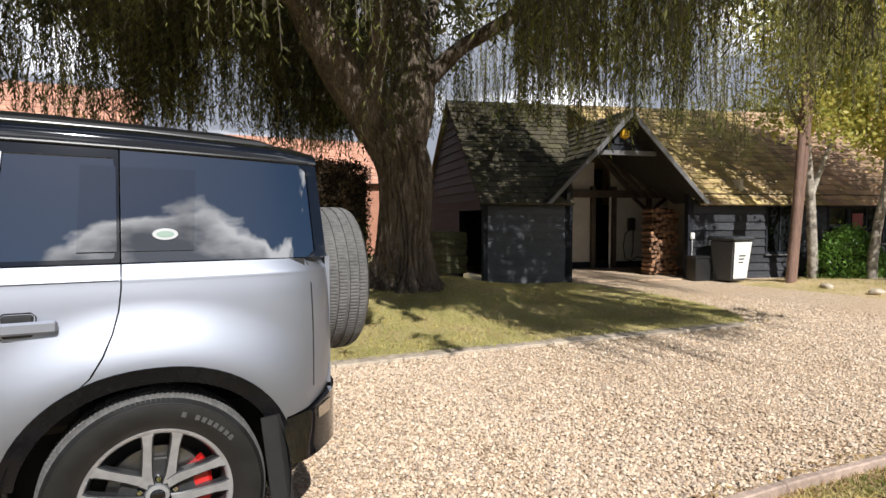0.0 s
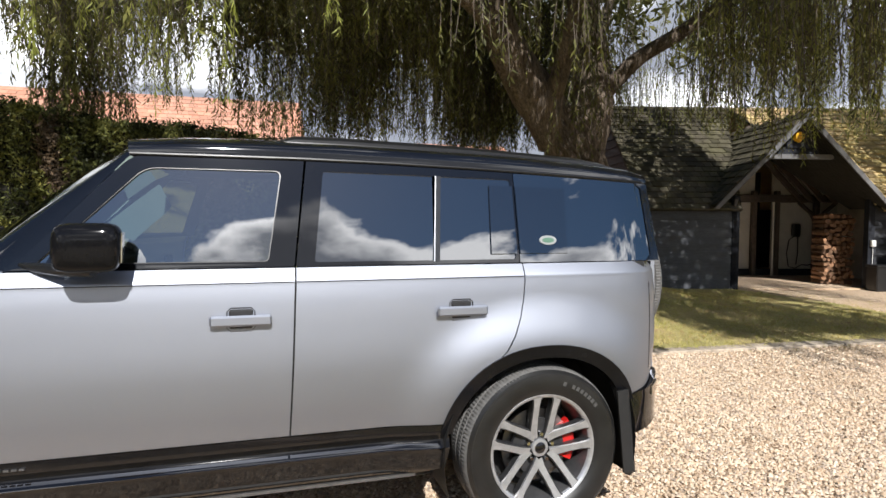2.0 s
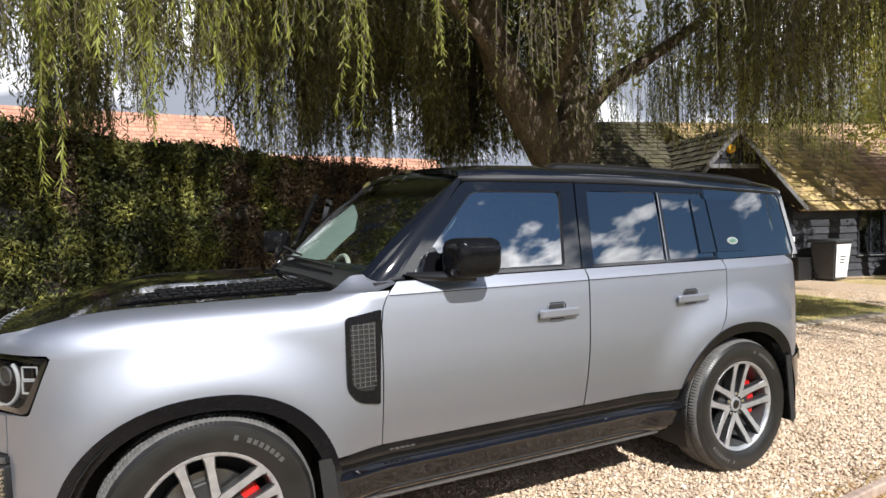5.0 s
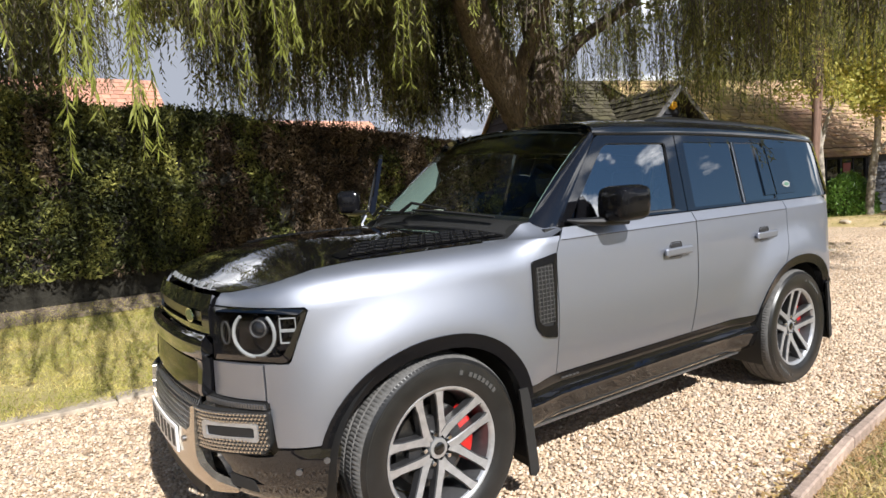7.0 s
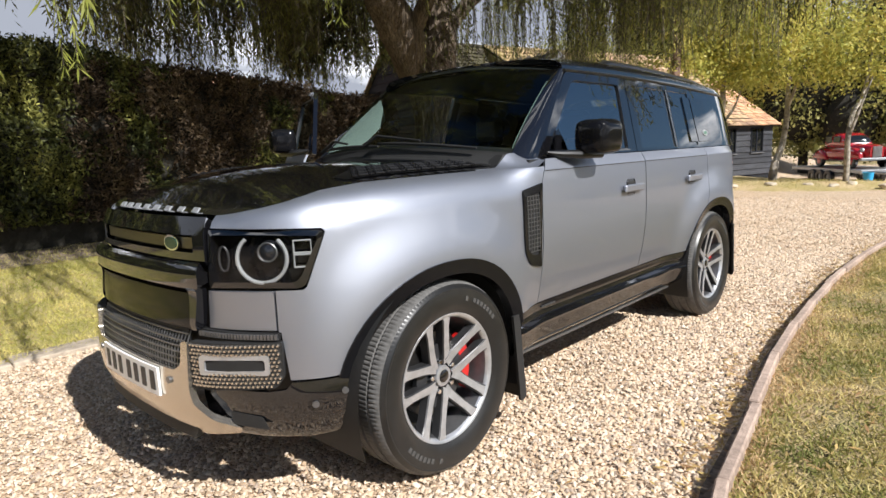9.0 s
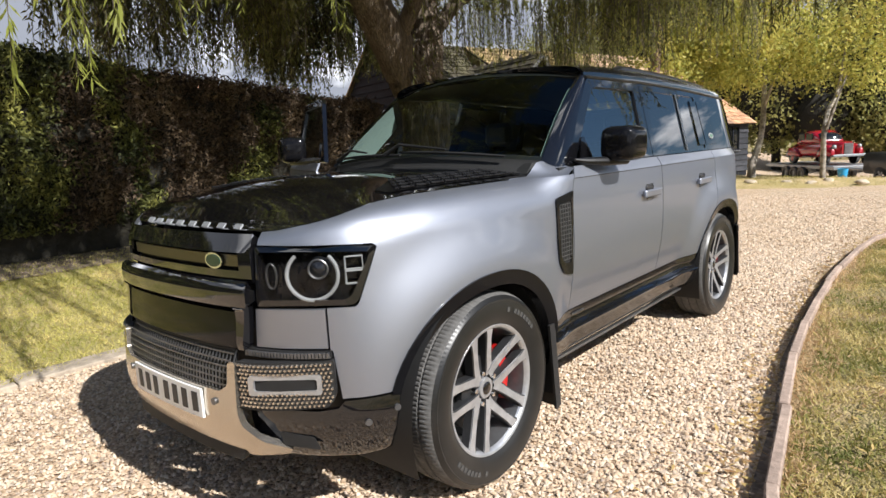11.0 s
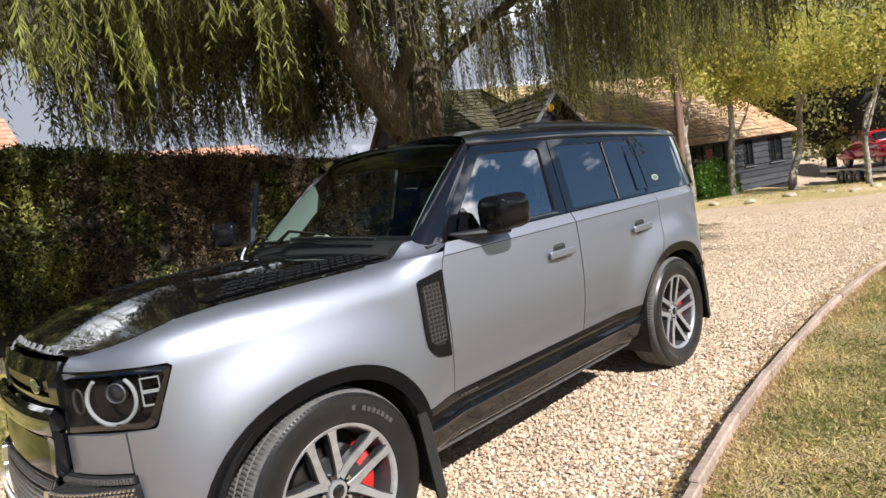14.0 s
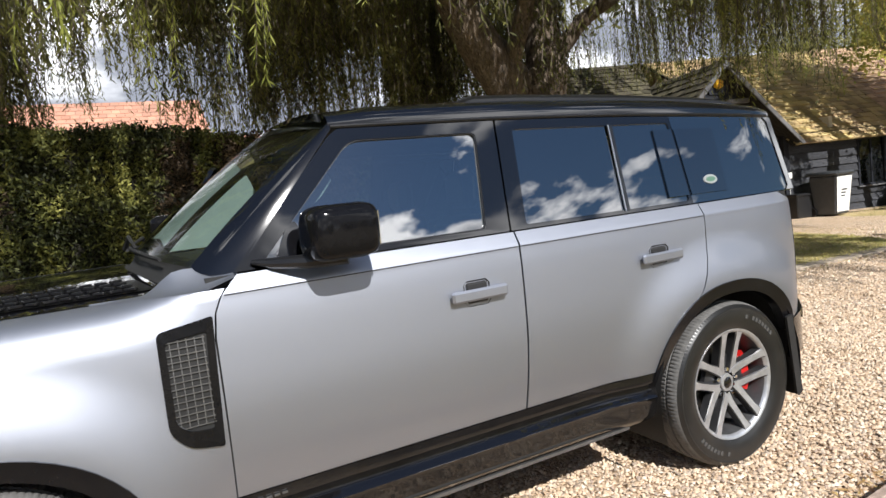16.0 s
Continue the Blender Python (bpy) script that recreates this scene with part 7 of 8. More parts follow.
def roof_at(x, t):
    """t runs from one gutter to the other, -1 to 1."""
    ez = gutter_z(x)
    ew = gh(x, ez) - .004
    th = t * math.pi / 2
    a, c = math.sin(th), math.cos(th)
    y = math.copysign(abs(a) ** .55, a) * ew
    z = ez + (lerp_table(ROOFC, x) - ez) * abs(c) ** .55
    xx = x - (.085 * (1 - (y / ew) ** 2) if x < -.2 else 0) * smooth01(-.1, -.3, x) if x < -.1 else x
    return Vector((xx, y, z))


roof = grid("roof", roof_at, [-.285, -.25, -.2, -.1, 0, .1, .3, .6, .9, 1.2, 1.5, 1.8, 2.0, 2.1, 2.17, 2.19], lin(-1, 1, 40), M_gloss, car, "gloss black roof", angle=60)
grid("roof_front_edge", lambda a, v: screen_at(a, 1).lerp(roof_at(-.285, 2 / math.pi * math.asin(max(-1, min(1, math.copysign(abs(a) ** (1 / .55), a))))), v), lin(-1, 1, 40), [0, 1], M_gloss, roof)
for sgn in (-1, 1):
    bm = bmesh.new()
    secs = []
    for x, h in ((.30, .0), (.38, .026), (.6, .028), (1.2, .028), (1.8, .026), (1.96, .018), (2.06, .0)):
        row = []
        for y, k in ((.655, -.4), (.652, .75), (.635, 1), (.610, 1), (.598, .7), (.594, -.4)):
            zr = min((roof_at(x, t / 40).z for t in range(12, 40) if abs(abs(roof_at(x, t / 40).y) - y) < .03), default=1.80)
            row.append(bm.verts.new((x, sgn * y, zr + h * k)))
        secs.append(row)
    for r0, r1 in zip(secs, secs[1:]):
        for q in range(5):
            bm.faces.new((r0[q], r0[q + 1], r1[q + 1], r1[q]))
    bmesh.ops.recalc_face_normals(bm, faces=bm.faces)
    part("roof_rail", bm, M_blacktrim, car)
    bm = bmesh.new()
    tube(bm, [(x, sgn * (gh(x, gutter_z(x)) + .002), gutter_z(x)) for x in (-.28, 0, .4, .8, 1.2, 1.6, 2.0, 2.15)], .008, 8)
    part("gutter_trim", bm, M_blacktrim, car)

# wipers
for y0, y1 in ((-.62, .02), (.0, .60)):
    bm = bmesh.new()
    a0, a1 = y0 / .78, y1 / .78
    tube(bm, [screen_at(a0 + (a1 - a0) * k / 6, -.005 + .03 * k / 6) + Vector((-.018, 0, .016)) for k in range(7)], [.006, .008, .009, .009, .009, .008, .006], 6)
    tube(bm, [screen_at(a1 * .9 + .12, -.02) + Vector((-.02, 0, .03)), screen_at(a1 * .8, .04) + Vector((-.03, 0, .05)), screen_at((a0 + a1) / 2, .02) + Vector((-.025, 0, .03))], [.012, .009, .006], 6)
    part("wiper", bm, M_matt, car)

# ---- nose ----
NOSE = [(.55, .085), (.60, .082), (.70, .070), (.735, .035), (.745, .047), (.878, .034), (.89, .046), (.90, .050), (.95, .052), (.975, .044), (.985, .030), (.99, .008), (1.10, .006), (1.125, 0), (1.142, -.012), (1.15, -.022)]
on_nose = wrap(lambda s, z: lerp_table(NOSE, z))
b_ = SY(.485)


def slotted(name, s0, s1, z0, z1, hs, hz0, hz1, place, material, parent, label=""):
    return ring(name, [(s0, z0), (-hs, z0)] + [(hs * k / 6, z0) for k in range(-5, 6)] + [(hs, z0), (s1, z0), (s1, hz0), (s1, hz1), (s1, z1), (hs, z1)] + [(hs * k / 6, z1) for k in range(5, -6, -1)] + [(-hs, z1), (s0, z1), (s0, hz1), (s0, hz0)],
                [(-hs, hz0), (-hs, hz0)] + [(hs * k / 6, hz0) for k in range(-5, 6)] + [(hs, hz0), (hs, hz0), (hs, hz0), (hs, hz1), (hs, hz1), (hs, hz1)] + [(hs * k / 6, hz1) for k in range(5, -6, -1)] + [(-hs, hz1), (-hs, hz1), (-hs, hz1), (-hs, hz0)], place, material, parent, .03, label)


grille = slotted("grille_panel", -b_, b_, .990, 1.147, .43, 1.018, 1.083, on_nose, M_gloss, car, "gloss black nose panel with a slot")
panel("grille_recess", [(-.45, 1.0), (.45, 1.0), (.45, 1.1), (-.45, 1.1)], wrap(lambda s, z: -.03), M_matt, grille, .01, .09)
panel("grille_bar", rounded([(-.40, 1.030), (.415, 1.030), (.415, 1.072), (-.40, 1.072)], .008), wrap(lambda s, z: -.006), M_olive, grille, .02, .09, label="satin bar coloured for the lawn's olive reflection")
for sx, rx, rz, m_, o in ((.292, .050, .030, M_chrome, .006), (.292, .042, .023, M_green, .008)):
    panel("oval_badge", [(sx + rx * math.cos(t), 1.048 + rz * math.sin(t)) for t in (2 * math.pi * k / 28 for k in range(28))], wrap(lambda s, z, o=o: o), m_, grille, .006, .2, label="green oval badge with a bright rim")
lowp = panel("nose_lip", rounded([(-b_, .896), (b_, .896), (b_, .987), (-b_, .987)], .012), on_nose, M_gloss, car, .05, .07, .012, "gloss black nose lip")
panel("nose_strip", [(-.425, .742), (.425, .742), (.425, .874), (-.425, .874)], on_nose, M_cap, car, .03, .07, .05, "gloss black strip under the lip")
panel("slot_recess", [(-.44, .85), (.44, .85), (.44, .91), (-.44, .91)], wrap(lambda s, z: .012), M_matt, lowp, .01, .09)
for sg in (-1, 1):
    panel("nose_column", [(.427, .738), (SY(.452), .738), (SY(.468), .894), (.427, .894)], wrap(lambda s, z: lerp_table(NOSE, z) + .004), M_gloss, car, .05, .03, .03, mirror=sg > 0)
# lower mesh
meshp = panel("lower_grille", [(-.40, .585), (.40, .585), (.40, .735), (-.40, .735)], wrap(lambda s, z: .035), M_matt, car, .01, .09)
bm = bmesh.new()
for k in range(41):
    s = -.40 + k * .02
    tube(bm, [Vector(wrap(lambda a, b: lerp_table(NOSE, b) - .012)(s, z)) for z in (.59, .66, .73)], .0034, 4, False)
for z in (.605, .628, .651, .674, .697, .718):
    tube(bm, [Vector(wrap(lambda a, b: lerp_table(NOSE, b) - .012)(s, z)) for s in lin(-.40, .40, 12)], .0034, 4, False)
part("grille_mesh", bm, M_alloydark, meshp)
# champagne bumper with the plate
BUMP = [(.30, .02), (.36, .055), (.42, .082), (.50, .092), (.60, .088), (.70, .080), (.72, .074)]
on_bump = wrap(lambda s, z: lerp_table(BUMP, z) - .045 * smooth01(.42, .64, abs(s)))
bump_o = [(-.438, .705), (-.405, .70), (-.40, .615), (-.36, .588), (.36, .588), (.40, .615), (.405, .70), (.438, .705), (.438, .528), (.450, .47), (.52, .405), (.60, .375), (.585, .352), (.46, .34), (.36, .345), (-.36, .345), (-.46, .34), (-.585, .352), (-.60, .375), (-.52, .405), (-.450, .47), (-.438, .528)]
bumper = panel("front_bumper", rounded(bump_o, .012), on_bump, M_bronze, car, .03, .05, .03, "satin champagne metal bumper insert")
plate = panel("number_plate", [(-.265, .468), (.265, .468), (.265, .58), (-.265, .58)], wrap(lambda s, z: .102), M_plate, bumper, .01, .09, label="white number plate with plain dark bars")
for k in range(7):
    s = .225 - k * .069 - (.02 if k > 3 else 0)
    panel("plate_bar", [(s - .018, .487), (s + .018, .487), (s + .018, .563), (s - .018, .563)], wrap(lambda a, b: .104), M_ink, plate, .003, .2)
for s in (-.33, .33):
    panel("parking_sensor", [(s + .013 * math.cos(t), .545 + .013 * math.sin(t)) for t in (2 * math.pi * k / 14 for k in range(14))], wrap(lambda a, b: .098), M_alloydark, bumper, .01, .2)
panel("lower_intake", [(-.40, .315), (.40, .315), (.42, .362), (-.42, .362)], wrap(lambda s, z: .055), M_matt, car, .03, .09)

for sgn in (-1, 1):
    mi = sgn > 0
    S0, S1 = SY(.497), SX(-2.025)
    # headlamp
    lo_ = rounded([(S0 - .005, .893), (SX(-2.095), .893), (S1, 1.092), (S0 - .005, 1.102)], [.012, .03, .02, .012])
    li_ = rounded([(S0 + .012, .915), (SX(-2.112), .915), (S1 - .022, 1.074), (S0 + .012, 1.084)], [.012, .03, .02, .012])
    lamp_s = wrap(lambda s, z: off_wing(s, z) + .004)
    lamp = ring("headlamp", lo_, li_, lamp_s, M_gloss, car, .05, "square black headlamp with a bright ring", mirror=mi)
    panel("lamp_housing", lo_, wrap(lambda s, z: off_wing(s, z) - .055), M_cap, lamp, .002, .05, mirror=mi)
    panel("lamp_lens", li_, wrap(lambda s, z: off_wing(s, z) + .001), G_lamp, lamp, .002, .05, mirror=mi).visible_shadow = False
    sc, zc = S0 + .62 * (S1 - S0) - .062, 1.0
    x, y, nx, ny = plan_at(sc)
    nrm = Vector((nx, ny * 1.2, 0)).normalized()
    c0 = Vector((x, y, zc)) + nrm * -.030
    tx = Vector((0, 0, 1)).cross(nrm)
    bm = bmesh.new()
    tube(bm, [c0 + nrm * .012 + .088 * (math.cos(t) * tx + math.sin(t) * Vector((0, 0, 1))) for t in (radians(128 + 280 * k / 40) for k in range(41))], .0074, 8)
    ring_ob = part("light_ring", bm, M_drl, lamp)
    bm = bmesh.new()
    out = 1 if (Vector((*plan_at(S1)[:2], 0)) - Vector((x, y, 0))).dot(tx) > 0 else -1
    lathe(bm, [(.0, .026), (.017, .023), (.028, .015), (.031, .004), (.036, .003), (.040, -.02)], 28, Matrix.Translation(c0 + tx * .022 * out + Vector((0, 0, .022))) @ nrm.to_track_quat("Z", "Y").to_matrix().to_4x4())
    proj = part("projector", bm, M_lens, lamp)
    bm = bmesh.new()
    pc = c0 + tx * .022 * out + Vector((0, 0, .022)) + nrm * .016
    tube(bm, [pc + .033 * (math.cos(t) * tx + math.sin(t) * Vector((0, 0, 1))) for t in (2 * math.pi * k / 24 for k in range(25))], .0036, 6, False)
    collar = part("projector_collar", bm, M_alloydark, lamp)
    bm = bmesh.new()
    for dz in (.038, -.012):
        base = Vector(wrap(lambda s, z: off_wing(s, z) - .012)(S1 - .082, zc + dz))
        x2, y2, nx2, ny2 = plan_at(S1 - .082)
        t2 = Vector((-ny2, nx2, 0))
        fr = [base + t2 * a * .030 + Vector((0, 0, b * .022)) for a, b in ((-1, -1), (1, -1), (1, 1), (-1, 1), (-1, -1))]
        tube(bm, fr, .0042, 6)
    marker = part("marker_lamp", bm, M_drl, lamp)
    bm = bmesh.new()
    pc = Vector(wrap(lambda s, z: off_wing(s, z) - .03)(S0 + .045, .995))
    tube(bm, [pc + Vector((0, 0, .045 * math.sin(t))) + Vector((nx, ny, 0)) * .004 + tx * (.018 * math.cos(t)) for t in (2 * math.pi * k / 20 for k in range(21))], .004, 6, False)
    inner = part("inner_lamp", bm, M_rimdark, lamp)
    if mi:
        for ob in (ring_ob, proj, collar, marker, inner):
            ob.scale = (1, -1, 1)
    # silver piece and toothed strip below the lamp
    panel("bumper_panel", [(SY(.470), .742), (SY(.716), .742), (SY(.716), .882), (SY(.482), .882)], wrap(lambda s, z: off_wing(s, z)), M_silver, car, .02, .04, mirror=mi)
    panel("shadow_strip", [(SY(.42), .712), (SX(-2.168), .712), (SX(-2.168), .733), (SY(.42), .738)], wrap(lambda s, z: .012), M_matt, car, .03, .05, mirror=mi)
    strip = panel("toothed_strip", [(SY(.43), .711), (SX(-2.170), .711), (SX(-2.170), .715), (SY(.43), .715)], wrap(lambda s, z: .016), M_alloydark, car, .01, .05, mirror=mi)
    tooth = None
    for k in range(26):
        x, y, nx, ny = plan_at(SY(.44) + (SX(-2.175) - SY(.44)) * k / 25)
        if tooth is None:
            bm = bmesh.new()
            box(bm, -.0045, .0045, -.004, .008, .714, .732)
            ob = tooth = part("tooth", bm, M_alloydark, strip, smooth=False)
        else:
            ob = new("tooth", tooth.data)
            ob.parent = strip
        ob.matrix_local = Matrix.Translation((x + nx * .016, (y + ny * .016) * (-1 if mi else 1), 0)) @ Matrix.Rotation(math.atan2(ny * (-1 if mi else 1), nx) - math.pi / 2, 4, "Z")
    # fog lamp block
    f0, f1 = SY(.435), SX(-2.162)
    fb = rounded([(f0, .53), (f1 - .03, .535), (f1, .575), (f1, .706), (f0, .706)], [.01, .02, .02, .01, .01])
    fogoff = lambda s, z: .070 - .045 * smooth01(f0, f1, s)
    fog = panel("fog_panel", fb, wrap(lambda s, z: fogoff(s, z)), M_matt, car, .03, .04, mirror=mi, label="studded metal fog-lamp surround")
    bm = bmesh.new()
    ns = int((f1 - f0) / .0155)
    for i in range(ns):
        for j in range(11):
            s, z = f0 + .012 + i * .0155 + (.0078 if j % 2 else 0), .546 + j * .0148
            if (f0 + .055 < s < f1 - .05 and .592 < z < .655) or s > f1 - .01 or (s > f1 - .035 and z < .56):
                continue
            x, y, nx, ny = plan_at(s)
            o = fogoff(s, z) + .003
            bmesh.ops.create_cone(bm, cap_ends=True, segments=6, radius1=.0072, radius2=.0045, depth=.008, matrix=Matrix.Translation((x + nx * o, (y + ny * o) * (-1 if mi else 1), z)) @ Vector((nx, ny * (-1 if mi else 1), 0)).to_track_quat("Z", "Y").to_matrix().to_4x4())
    part("studs", bm, M_bronze, fog, smooth=False)
    ring("fog_frame", rounded([(f0 + .05, .588), (f1 - .045, .588), (f1 - .045, .660), (f0 + .05, .660)], .014), rounded([(f0 + .07, .604), (f1 - .06, .604), (f1 - .06, .645), (f0 + .07, .645)], .01), wrap(lambda s, z: fogoff(s, z) + .010), M_alloy, fog, .02, mirror=mi)
    panel("fog_recess", [(f0 + .07, .604), (f1 - .06, .604), (f1 - .06, .645), (f0 + .07, .645)], wrap(lambda s, z: fogoff(s, z) + .002), M_matt, fog, .001, .1, mirror=mi)
    # black lower corner
    low = [(SY(.47), .345), (SY(.62), .33), (SX(-2.1), .325), (SX(-1.98), .34), (SX(-1.945), .555), (SX(-2.145), .555), (SX(-2.16), .53), (SX(-2.2), .522), (SY(.60), .525), (SY(.44), .525), (SY(.44), .42)]
    corner = panel("bumper_corner", low, wrap(lambda s, z: lerp_table([(.30, -.05), (.345, -.012), (.42, .018), (.5, .030), (.56, .022)], z)), M_gloss, car, .03, .04, .025, "gloss black lower bumper corner", mirror=mi)
    panel("air_slot", rounded([(SY(.56), .39), (SY(.68), .378), (SY(.66), .425), (SY(.55), .44)], .01), wrap(lambda s, z: .024), M_matt, corner, .003, .06, mirror=mi)
    for s, z in ((SX(-2.09), .47), (SX(-2.0), .505)):
        panel("parking_sensor", [(s + .012 * math.cos(t), z + .012 * math.sin(t)) for t in (2 * math.pi * k / 14 for k in range(14))], wrap(lambda a, b: .034), M_alloydark, corner, .006, .2, mirror=mi)
    # rear bumper corner
    panel("rear_bumper", [(SX(1.985), .42), (SX(2.1), .44), (SR(.80), .47), (SR(0.0), .47), (SR(0.0), .70), (SR(.74), .70), (SR(.80), .685), (SX(2.10), .645), (SX(1.99), .625)], wrap(lambda s, z: .012), M_gloss, car, .03, .06, .04, "black rear bumper", mirror=mi)
    panel("rear_reflector", [(SR(.855), .60), (SR(.80), .61), (SR(.80), .665), (SR(.855), .645)], wrap(lambda s, z: .018), M_bronze, car, .006, .06, mirror=mi)
    panel("tailgate", [(SR(.735), .71), (SR(0.0), .71), (SR(0.0), 1.287), (SR(.735), 1.287)], wrap(lambda s, z: 0), M_silver, car, .02, .1, mirror=mi)

grid("rear_window", lambda a, b: Vector((2.26 - .07 * b - .02 * a * a, a * (.70 - .10 * b), 1.287 + b * .405)), lin(-1, 1, 12), lin(0, 1, 6), G_dark, car)
# ---- inner shell, cabin ----
bm = bmesh.new()
box(bm, -2.0, 2.15, -.52, .52, .30, .62)
box(bm, -1.02, 1.0, -.80, .80, .30, .44)
part("underbody", bm, M_matt, car, smooth=False)
for sgn in (-1, 1):
    bm = bmesh.new()
    box(bm, -.79, 2.1, sgn * .835 - .01, sgn * .835 + .01, .95, 1.285)
    box(bm, -.97, .97, sgn * .845 - .01, sgn * .845 + .01, .36, 1.0)
    if sgn > 0:
        bm.free()
        bm = bmesh.new()
        box(bm, .36, 2.1, .825, .845, .95, 1.285)
        box(bm, .36, .97, .835, .855, .36, 1.0)
    part("inner_shell", bm, M_matt, car, smooth=False)
bm = bmesh.new()
box(bm, -2.05, -.80, -.50, .50, .55, 1.12)
part("engine_bay", bm, M_matt, car, smooth=False)
bm = bmesh.new()
box(bm, -.90, -.48, -.78, .78, .95, 1.315, None, .05)
part("dashboard", bm, M_matt, car)
grid("headlining", lambda x, t: roof_at(x, t * .9) + Vector((0, 0, -.035)), [-.2, .3, 1, 1.6, 2.1], lin(-1, 1, 12), M_matt, car)
bm = bmesh.new()
tube(bm, [(-.56 + .055 * math.sin(t), .485 + .20 * math.cos(t), 1.19 + .165 * math.sin(t)) for t in (2 * math.pi * k / 28 for k in range(29))], .016, 8, False)
for t in (0.2, 2.94, 4.71):
    tube(bm, [(-.57, .485, 1.19), (-.56 + .055 * math.sin(t), .485 + .20 * math.cos(t), 1.19 + .165 * math.sin(t))], .014, 6)
part("steering_wheel", bm, M_paper, car)


def seat(name, x, y, w):
    bm = bmesh.new()
    box(bm, x - .27, x + .24, y - w, y + w, .62, .80, None, .04)
    part("seat_base", bm, M_seat, car)
    bm = bmesh.new()
    box(bm, x + .14, x + .28, y - w, y + w, .74, 1.36, None, .045)
    for v in bm.verts:
        v.co.x += (v.co.z - .74) * .22
    bk = part("seat_back", bm, M_seat, car)
    bm = bmesh.new()
    box(bm, x + .29, x + .38, y - .12, y + .12, 1.39, 1.57, None, .035)
    part("headrest", bm, M_seat, bk)


seat("front_seat", .10, -.37, .25)
seat("front_seat", .10, .37, .25)
seat("rear_seat", 1.05, -.40, .28)
seat("rear_seat", 1.05, .40, .28)
for sgn in (-1, 1):
    grid("pillar_trim", lambda u, v, sgn=sgn: screen_at(sgn * .985, .02 + .80 * u) + Vector((.012 + .26 * min(1.0, (1.02 - u) / .42) * v, -.012 * sgn, -.01)), lin(0, 1, 8), lin(0, 1, 3), M_trimgrey, car, "pale grey inner pillar trim")

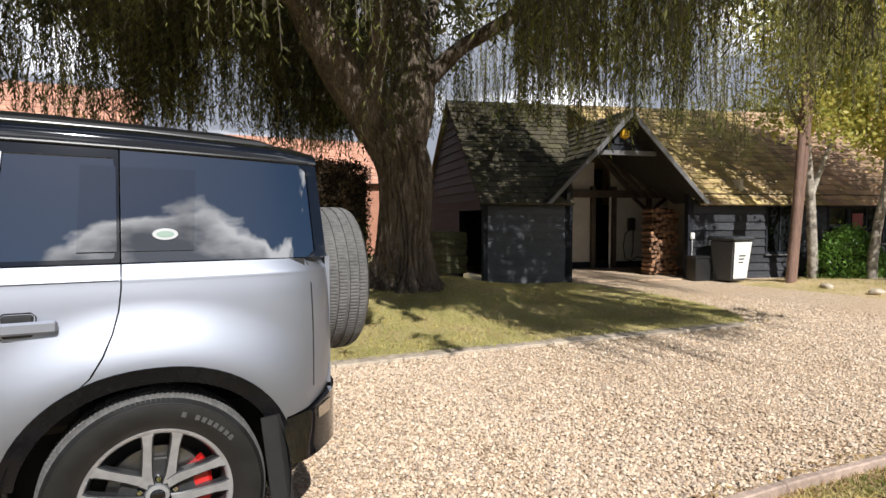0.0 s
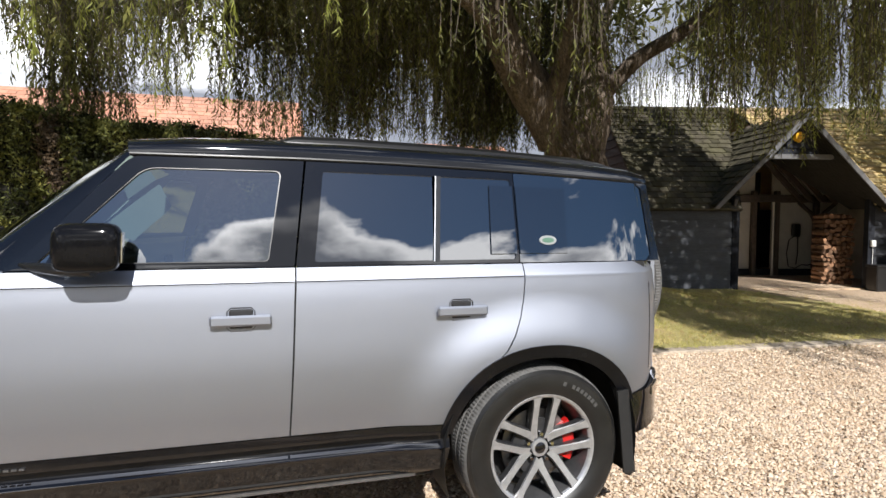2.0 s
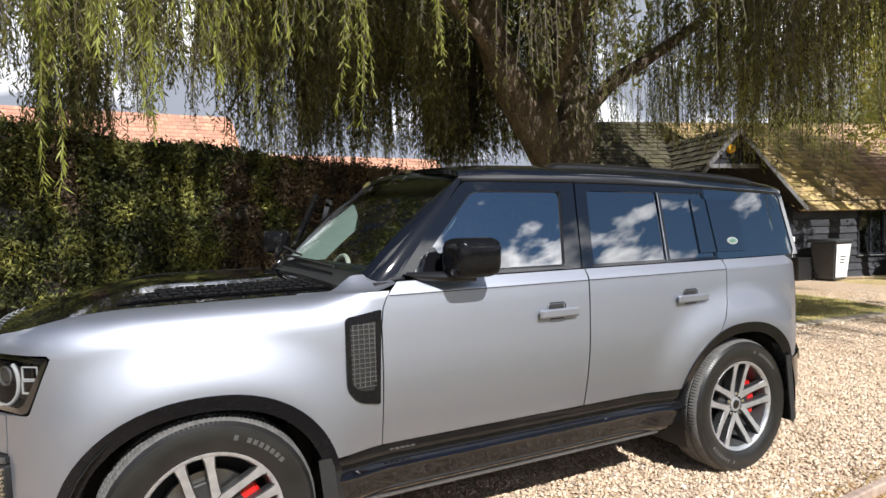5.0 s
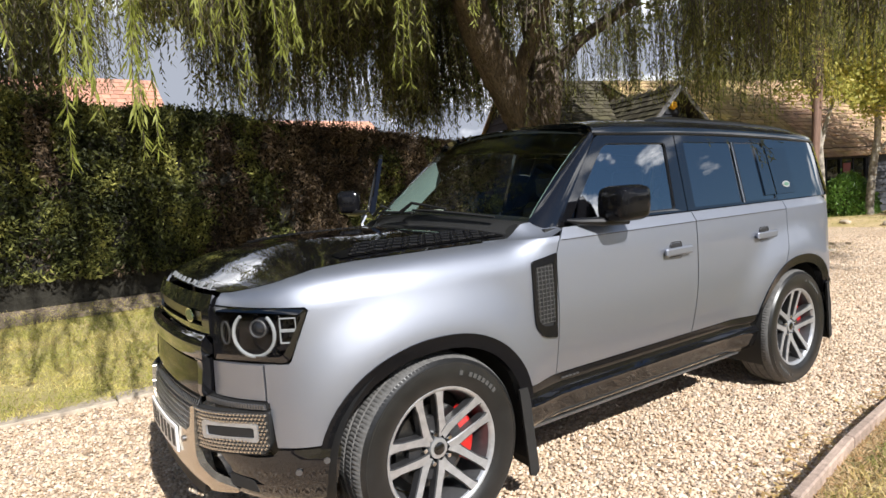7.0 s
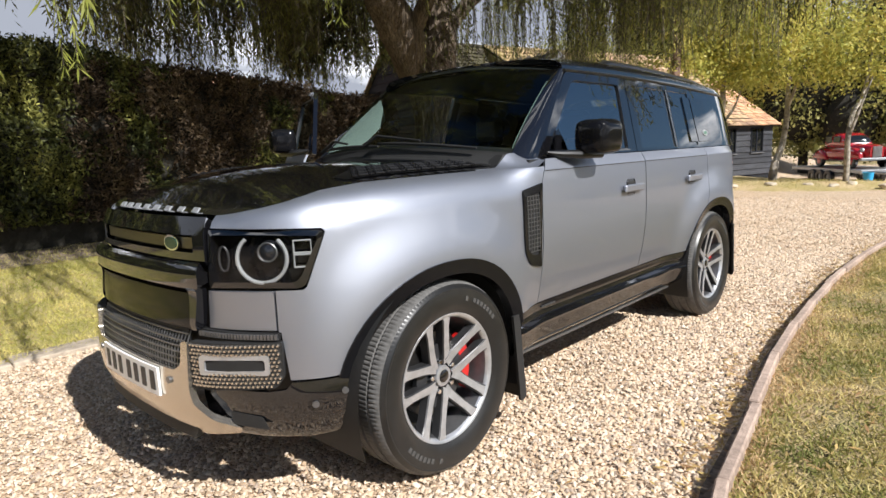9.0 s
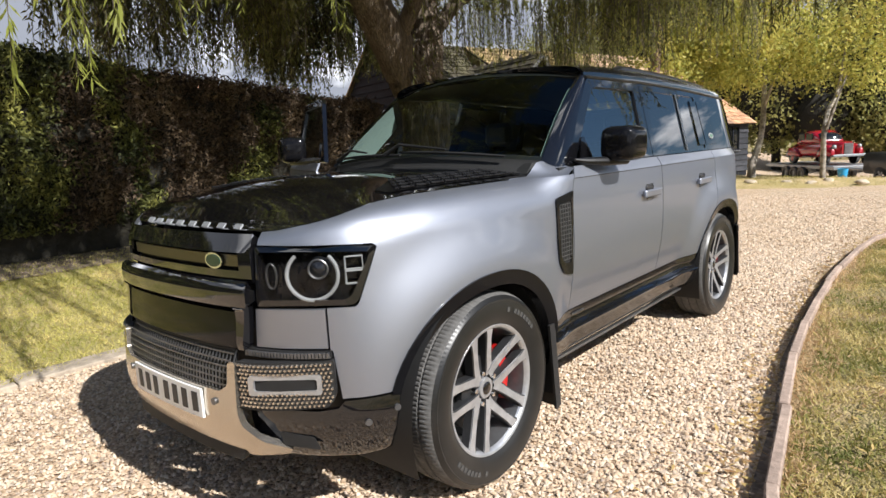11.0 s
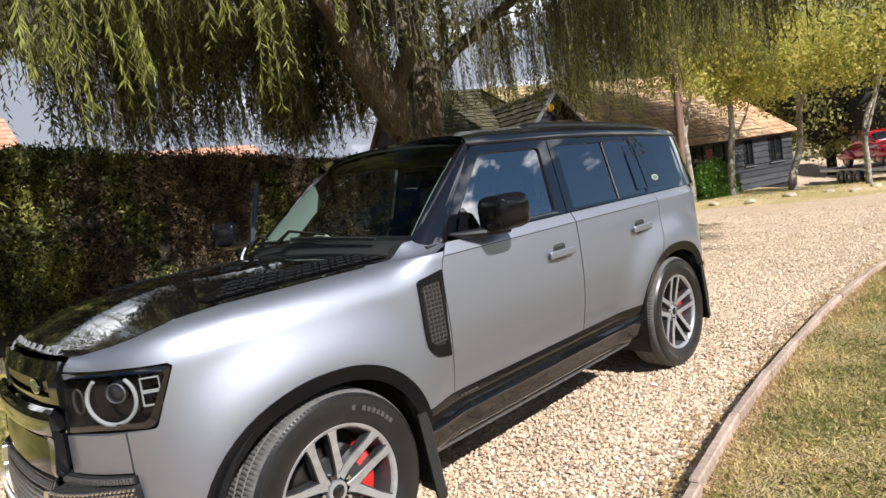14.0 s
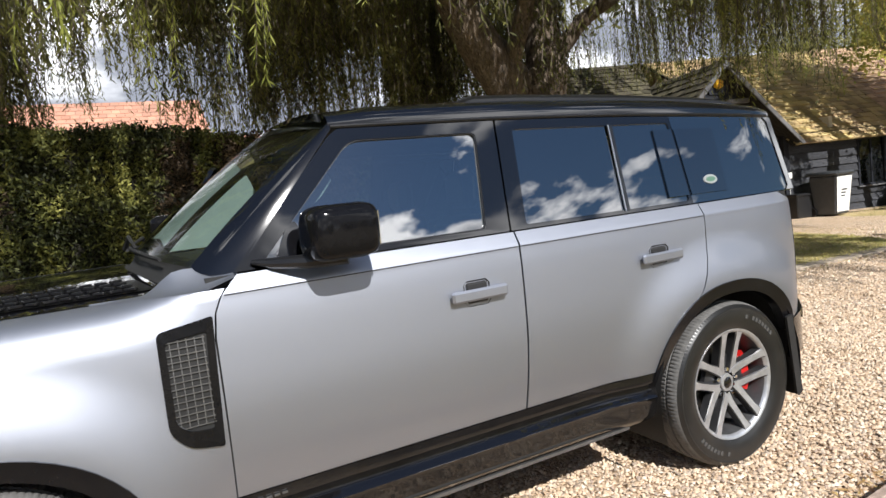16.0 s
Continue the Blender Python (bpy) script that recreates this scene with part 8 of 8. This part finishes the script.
# ---- wheels ----
def wheel(x, side, z=.414, spare=False):
    yc = (.825 if x < 0 else .815) * side
    m = pose(x, yc, z, 90, 0, 0 if side < 0 else 180)
    w = empty("wheel")
    w.parent = car
    m = m @ Matrix.Diagonal((1.02 if x < 0 else 1.0, 1.02 if x < 0 else 1.0, 1, 1))
    w.matrix_local = m if not spare else pose(2.455, 0.02, 1.11, 0, 90, 0) @ pose(0, 0, 0, 0, 0, 0)
    R = WHEEL_R
    n = 420
    prof = [(.262, .100), (.285, .116), (.31, .124), (.345, .127), (.368, .123), (.3705, .1245), (.375, .1235), (.378, .119), (.390, .110), (.398, .096), (.402, .082), (.403, .062), (.396, .060), (.396, .052), (.404, .050), (.404, .010), (.396, .008), (.396, -.008), (.404, -.010), (.404, -.050), (.396, -.052), (.396, -.060), (.403, -.062), (.402, -.082), (.398, -.098), (.388, -.112), (.372, -.122), (.345, -.127), (.285, -.116), (.262, -.100)]
    bm = bmesh.new()
    rings = lathe(bm, prof, n)
    for i, (r, h) in enumerate(prof):
        if r > .397:
            for k, v in enumerate(rings[i]):
                if (k + (1 if abs(h) < .055 else 0)) % 3 == 0:
                    v.co.x *= 1 - .0032 / r
                    v.co.y *= 1 - .0032 / r
    for f in bm.faces:
        f.material_index = 1 if f.calc_center_median().xy.length > .389 else 0
    tyre = part("tyre", bm, M_tyre, w, "grey-black road tyre with a ribbed tread", angle=28)
    tyre.data.materials.append(M_tread)
    for a0, cnt in ((38, 9), (218, 9)):
        for k in range(cnt):
            a = radians(a0 + k * 4.4)
            if k == 7:
                continue
            bm = bmesh.new()
            box(bm, -.0085, .0085, -.010, .010, 0, .002, Matrix.Rotation(a - math.pi / 2, 4, "Z") @ Matrix.Translation((0, .333, .1262)))
            part("sidewall_bar", bm, M_side, tyre, smooth=False)
    bm = bmesh.new()
    lathe(bm, [(.262, -.10), (.240, -.095), (.232, -.03), (.236, .03), (.246, .072), (.250, .088)], 72)
    rim = part("rim", bm, M_alloydark, w, "twin-spoke alloy rim")
    bm = bmesh.new()
    lathe(bm, [(.249, .084), (.253, .098), (.262, .106), (.270, .108), (.273, .102), (.268, .09)], 72)
    part("rim_lip", bm, M_alloy, rim)
    for k in range(5):
        a = 2 * math.pi * k / 5 + radians(90 + (12 if x < 0 else -5))
        bm = bmesh.new()
        for sg in (-1, 1):
            st_ = [(.045, .032, .022, .066), (.085, .042, .0225, .071), (.13, .0445, .0198, .077), (.20, .0485, .0190, .090), (.238, .052, .023, .098), (.260, .057, .037, .102)]
            prev = None
            for r, o, hw, h in st_:
                row = [bm.verts.new((r, sg * o + e * hw, h + dz + .0007 * k + .0003 * sg)) for e, dz in ((-1, -.045), (-1, -.004), (-.75, 0), (.75, 0), (1, -.004), (1, -.045))]
                if prev:
                    for q in range(5):
                        bm.faces.new((prev[q], prev[q + 1], row[q + 1], row[q]))
                prev = row
        bmesh.ops.recalc_face_normals(bm, faces=bm.faces)
        bmesh.ops.rotate(bm, verts=bm.verts, cent=(0, 0, 0), matrix=Matrix.Rotation(a, 3, "Z"))
        for f in bm.faces:
            f.material_index = 0 if abs(f.normal.z) > .88 else 1
        sp_ = part("spoke", bm, M_alloy, rim, "machined twin arm with dark flanks", angle=25)
        sp_.data.materials.append(M_rimdark)
        bm = bmesh.new()
        box(bm, .06, .135, -.030, .030, .020, .046, Matrix.Rotation(a, 4, "Z"))
        part("spoke_web", bm, M_rimdark, sp_, smooth=False)
    bm = bmesh.new()
    lathe(bm, [(.046, .02), (.046, .060), (.042, .069), (.028, .071)], 40)
    for k in range(5):
        a = 2 * math.pi * k / 5 + radians(90 + (12 if x < 0 else -5))
        bn = bmesh.new()
        lathe(bn, [(.0, .070), (.009, .070), (.012, .065), (.012, .03)], 10, Matrix.Translation((.066 * math.cos(a), .066 * math.sin(a), 0)))
        part("wheel_nut", bn, M_chrome, rim)
    part("hub", bm, M_alloy, rim)
    bm = bmesh.new()
    lathe(bm, [(.0, .077), (.020, .077), (.026, .073), (.028, .06)], 32)
    part("hub_cap", bm, M_gloss, rim)
    if not spare:
        bm = bmesh.new()
        lathe(bm, [(.07, .012), (.178, .012), (.180, .008), (.180, -.01), (.07, -.01)], 56)
        part("brake_disc", bm, M_disc, w)
        bm = bmesh.new()
        rows = []
        for a in (lin(-34, 44, 12) if x < 0 else lin(-26, 36, 10)):
            ca, sa = math.cos(radians(a)), math.sin(radians(a))
            rows.append([bm.verts.new((r * ca, r * sa, h)) for r, h in ((.105, .0), (.108, .034), (.122, .044), (.190, .044), (.202, .034), (.205, .0))])
        for r0, r1 in zip(rows, rows[1:]):
            for q in range(5):
                bm.faces.new((r0[q], r0[q + 1], r1[q + 1], r1[q]))
        bm.faces.new(rows[0]), bm.faces.new(rows[-1][::-1])
        bmesh.ops.recalc_face_normals(bm, faces=bm.faces)
        if side > 0:
            bmesh.ops.scale(bm, vec=(-1, 1, 1), verts=bm.verts)
        part("brake_caliper", bm, M_red, w, "bright red brake caliper")
        bm = bmesh.new()
        lathe(bm, [(.0, -.06), (.228, -.06), (.230, -.08)], 40)
        part("wheel_backing", bm, M_matt, w)
    return w


for x in ARCHES:
    for side in (-1, 1):
        wheel(x, side, .409 if x < 0 else .396)
wheel(1.0, 1, spare=True)
bm = bmesh.new()
tube(bm, [(2.2, .02, 1.11), (2.44, .02, 1.11)], .10, 16)
part("spare_wheel_carrier", bm, M_matt, car)
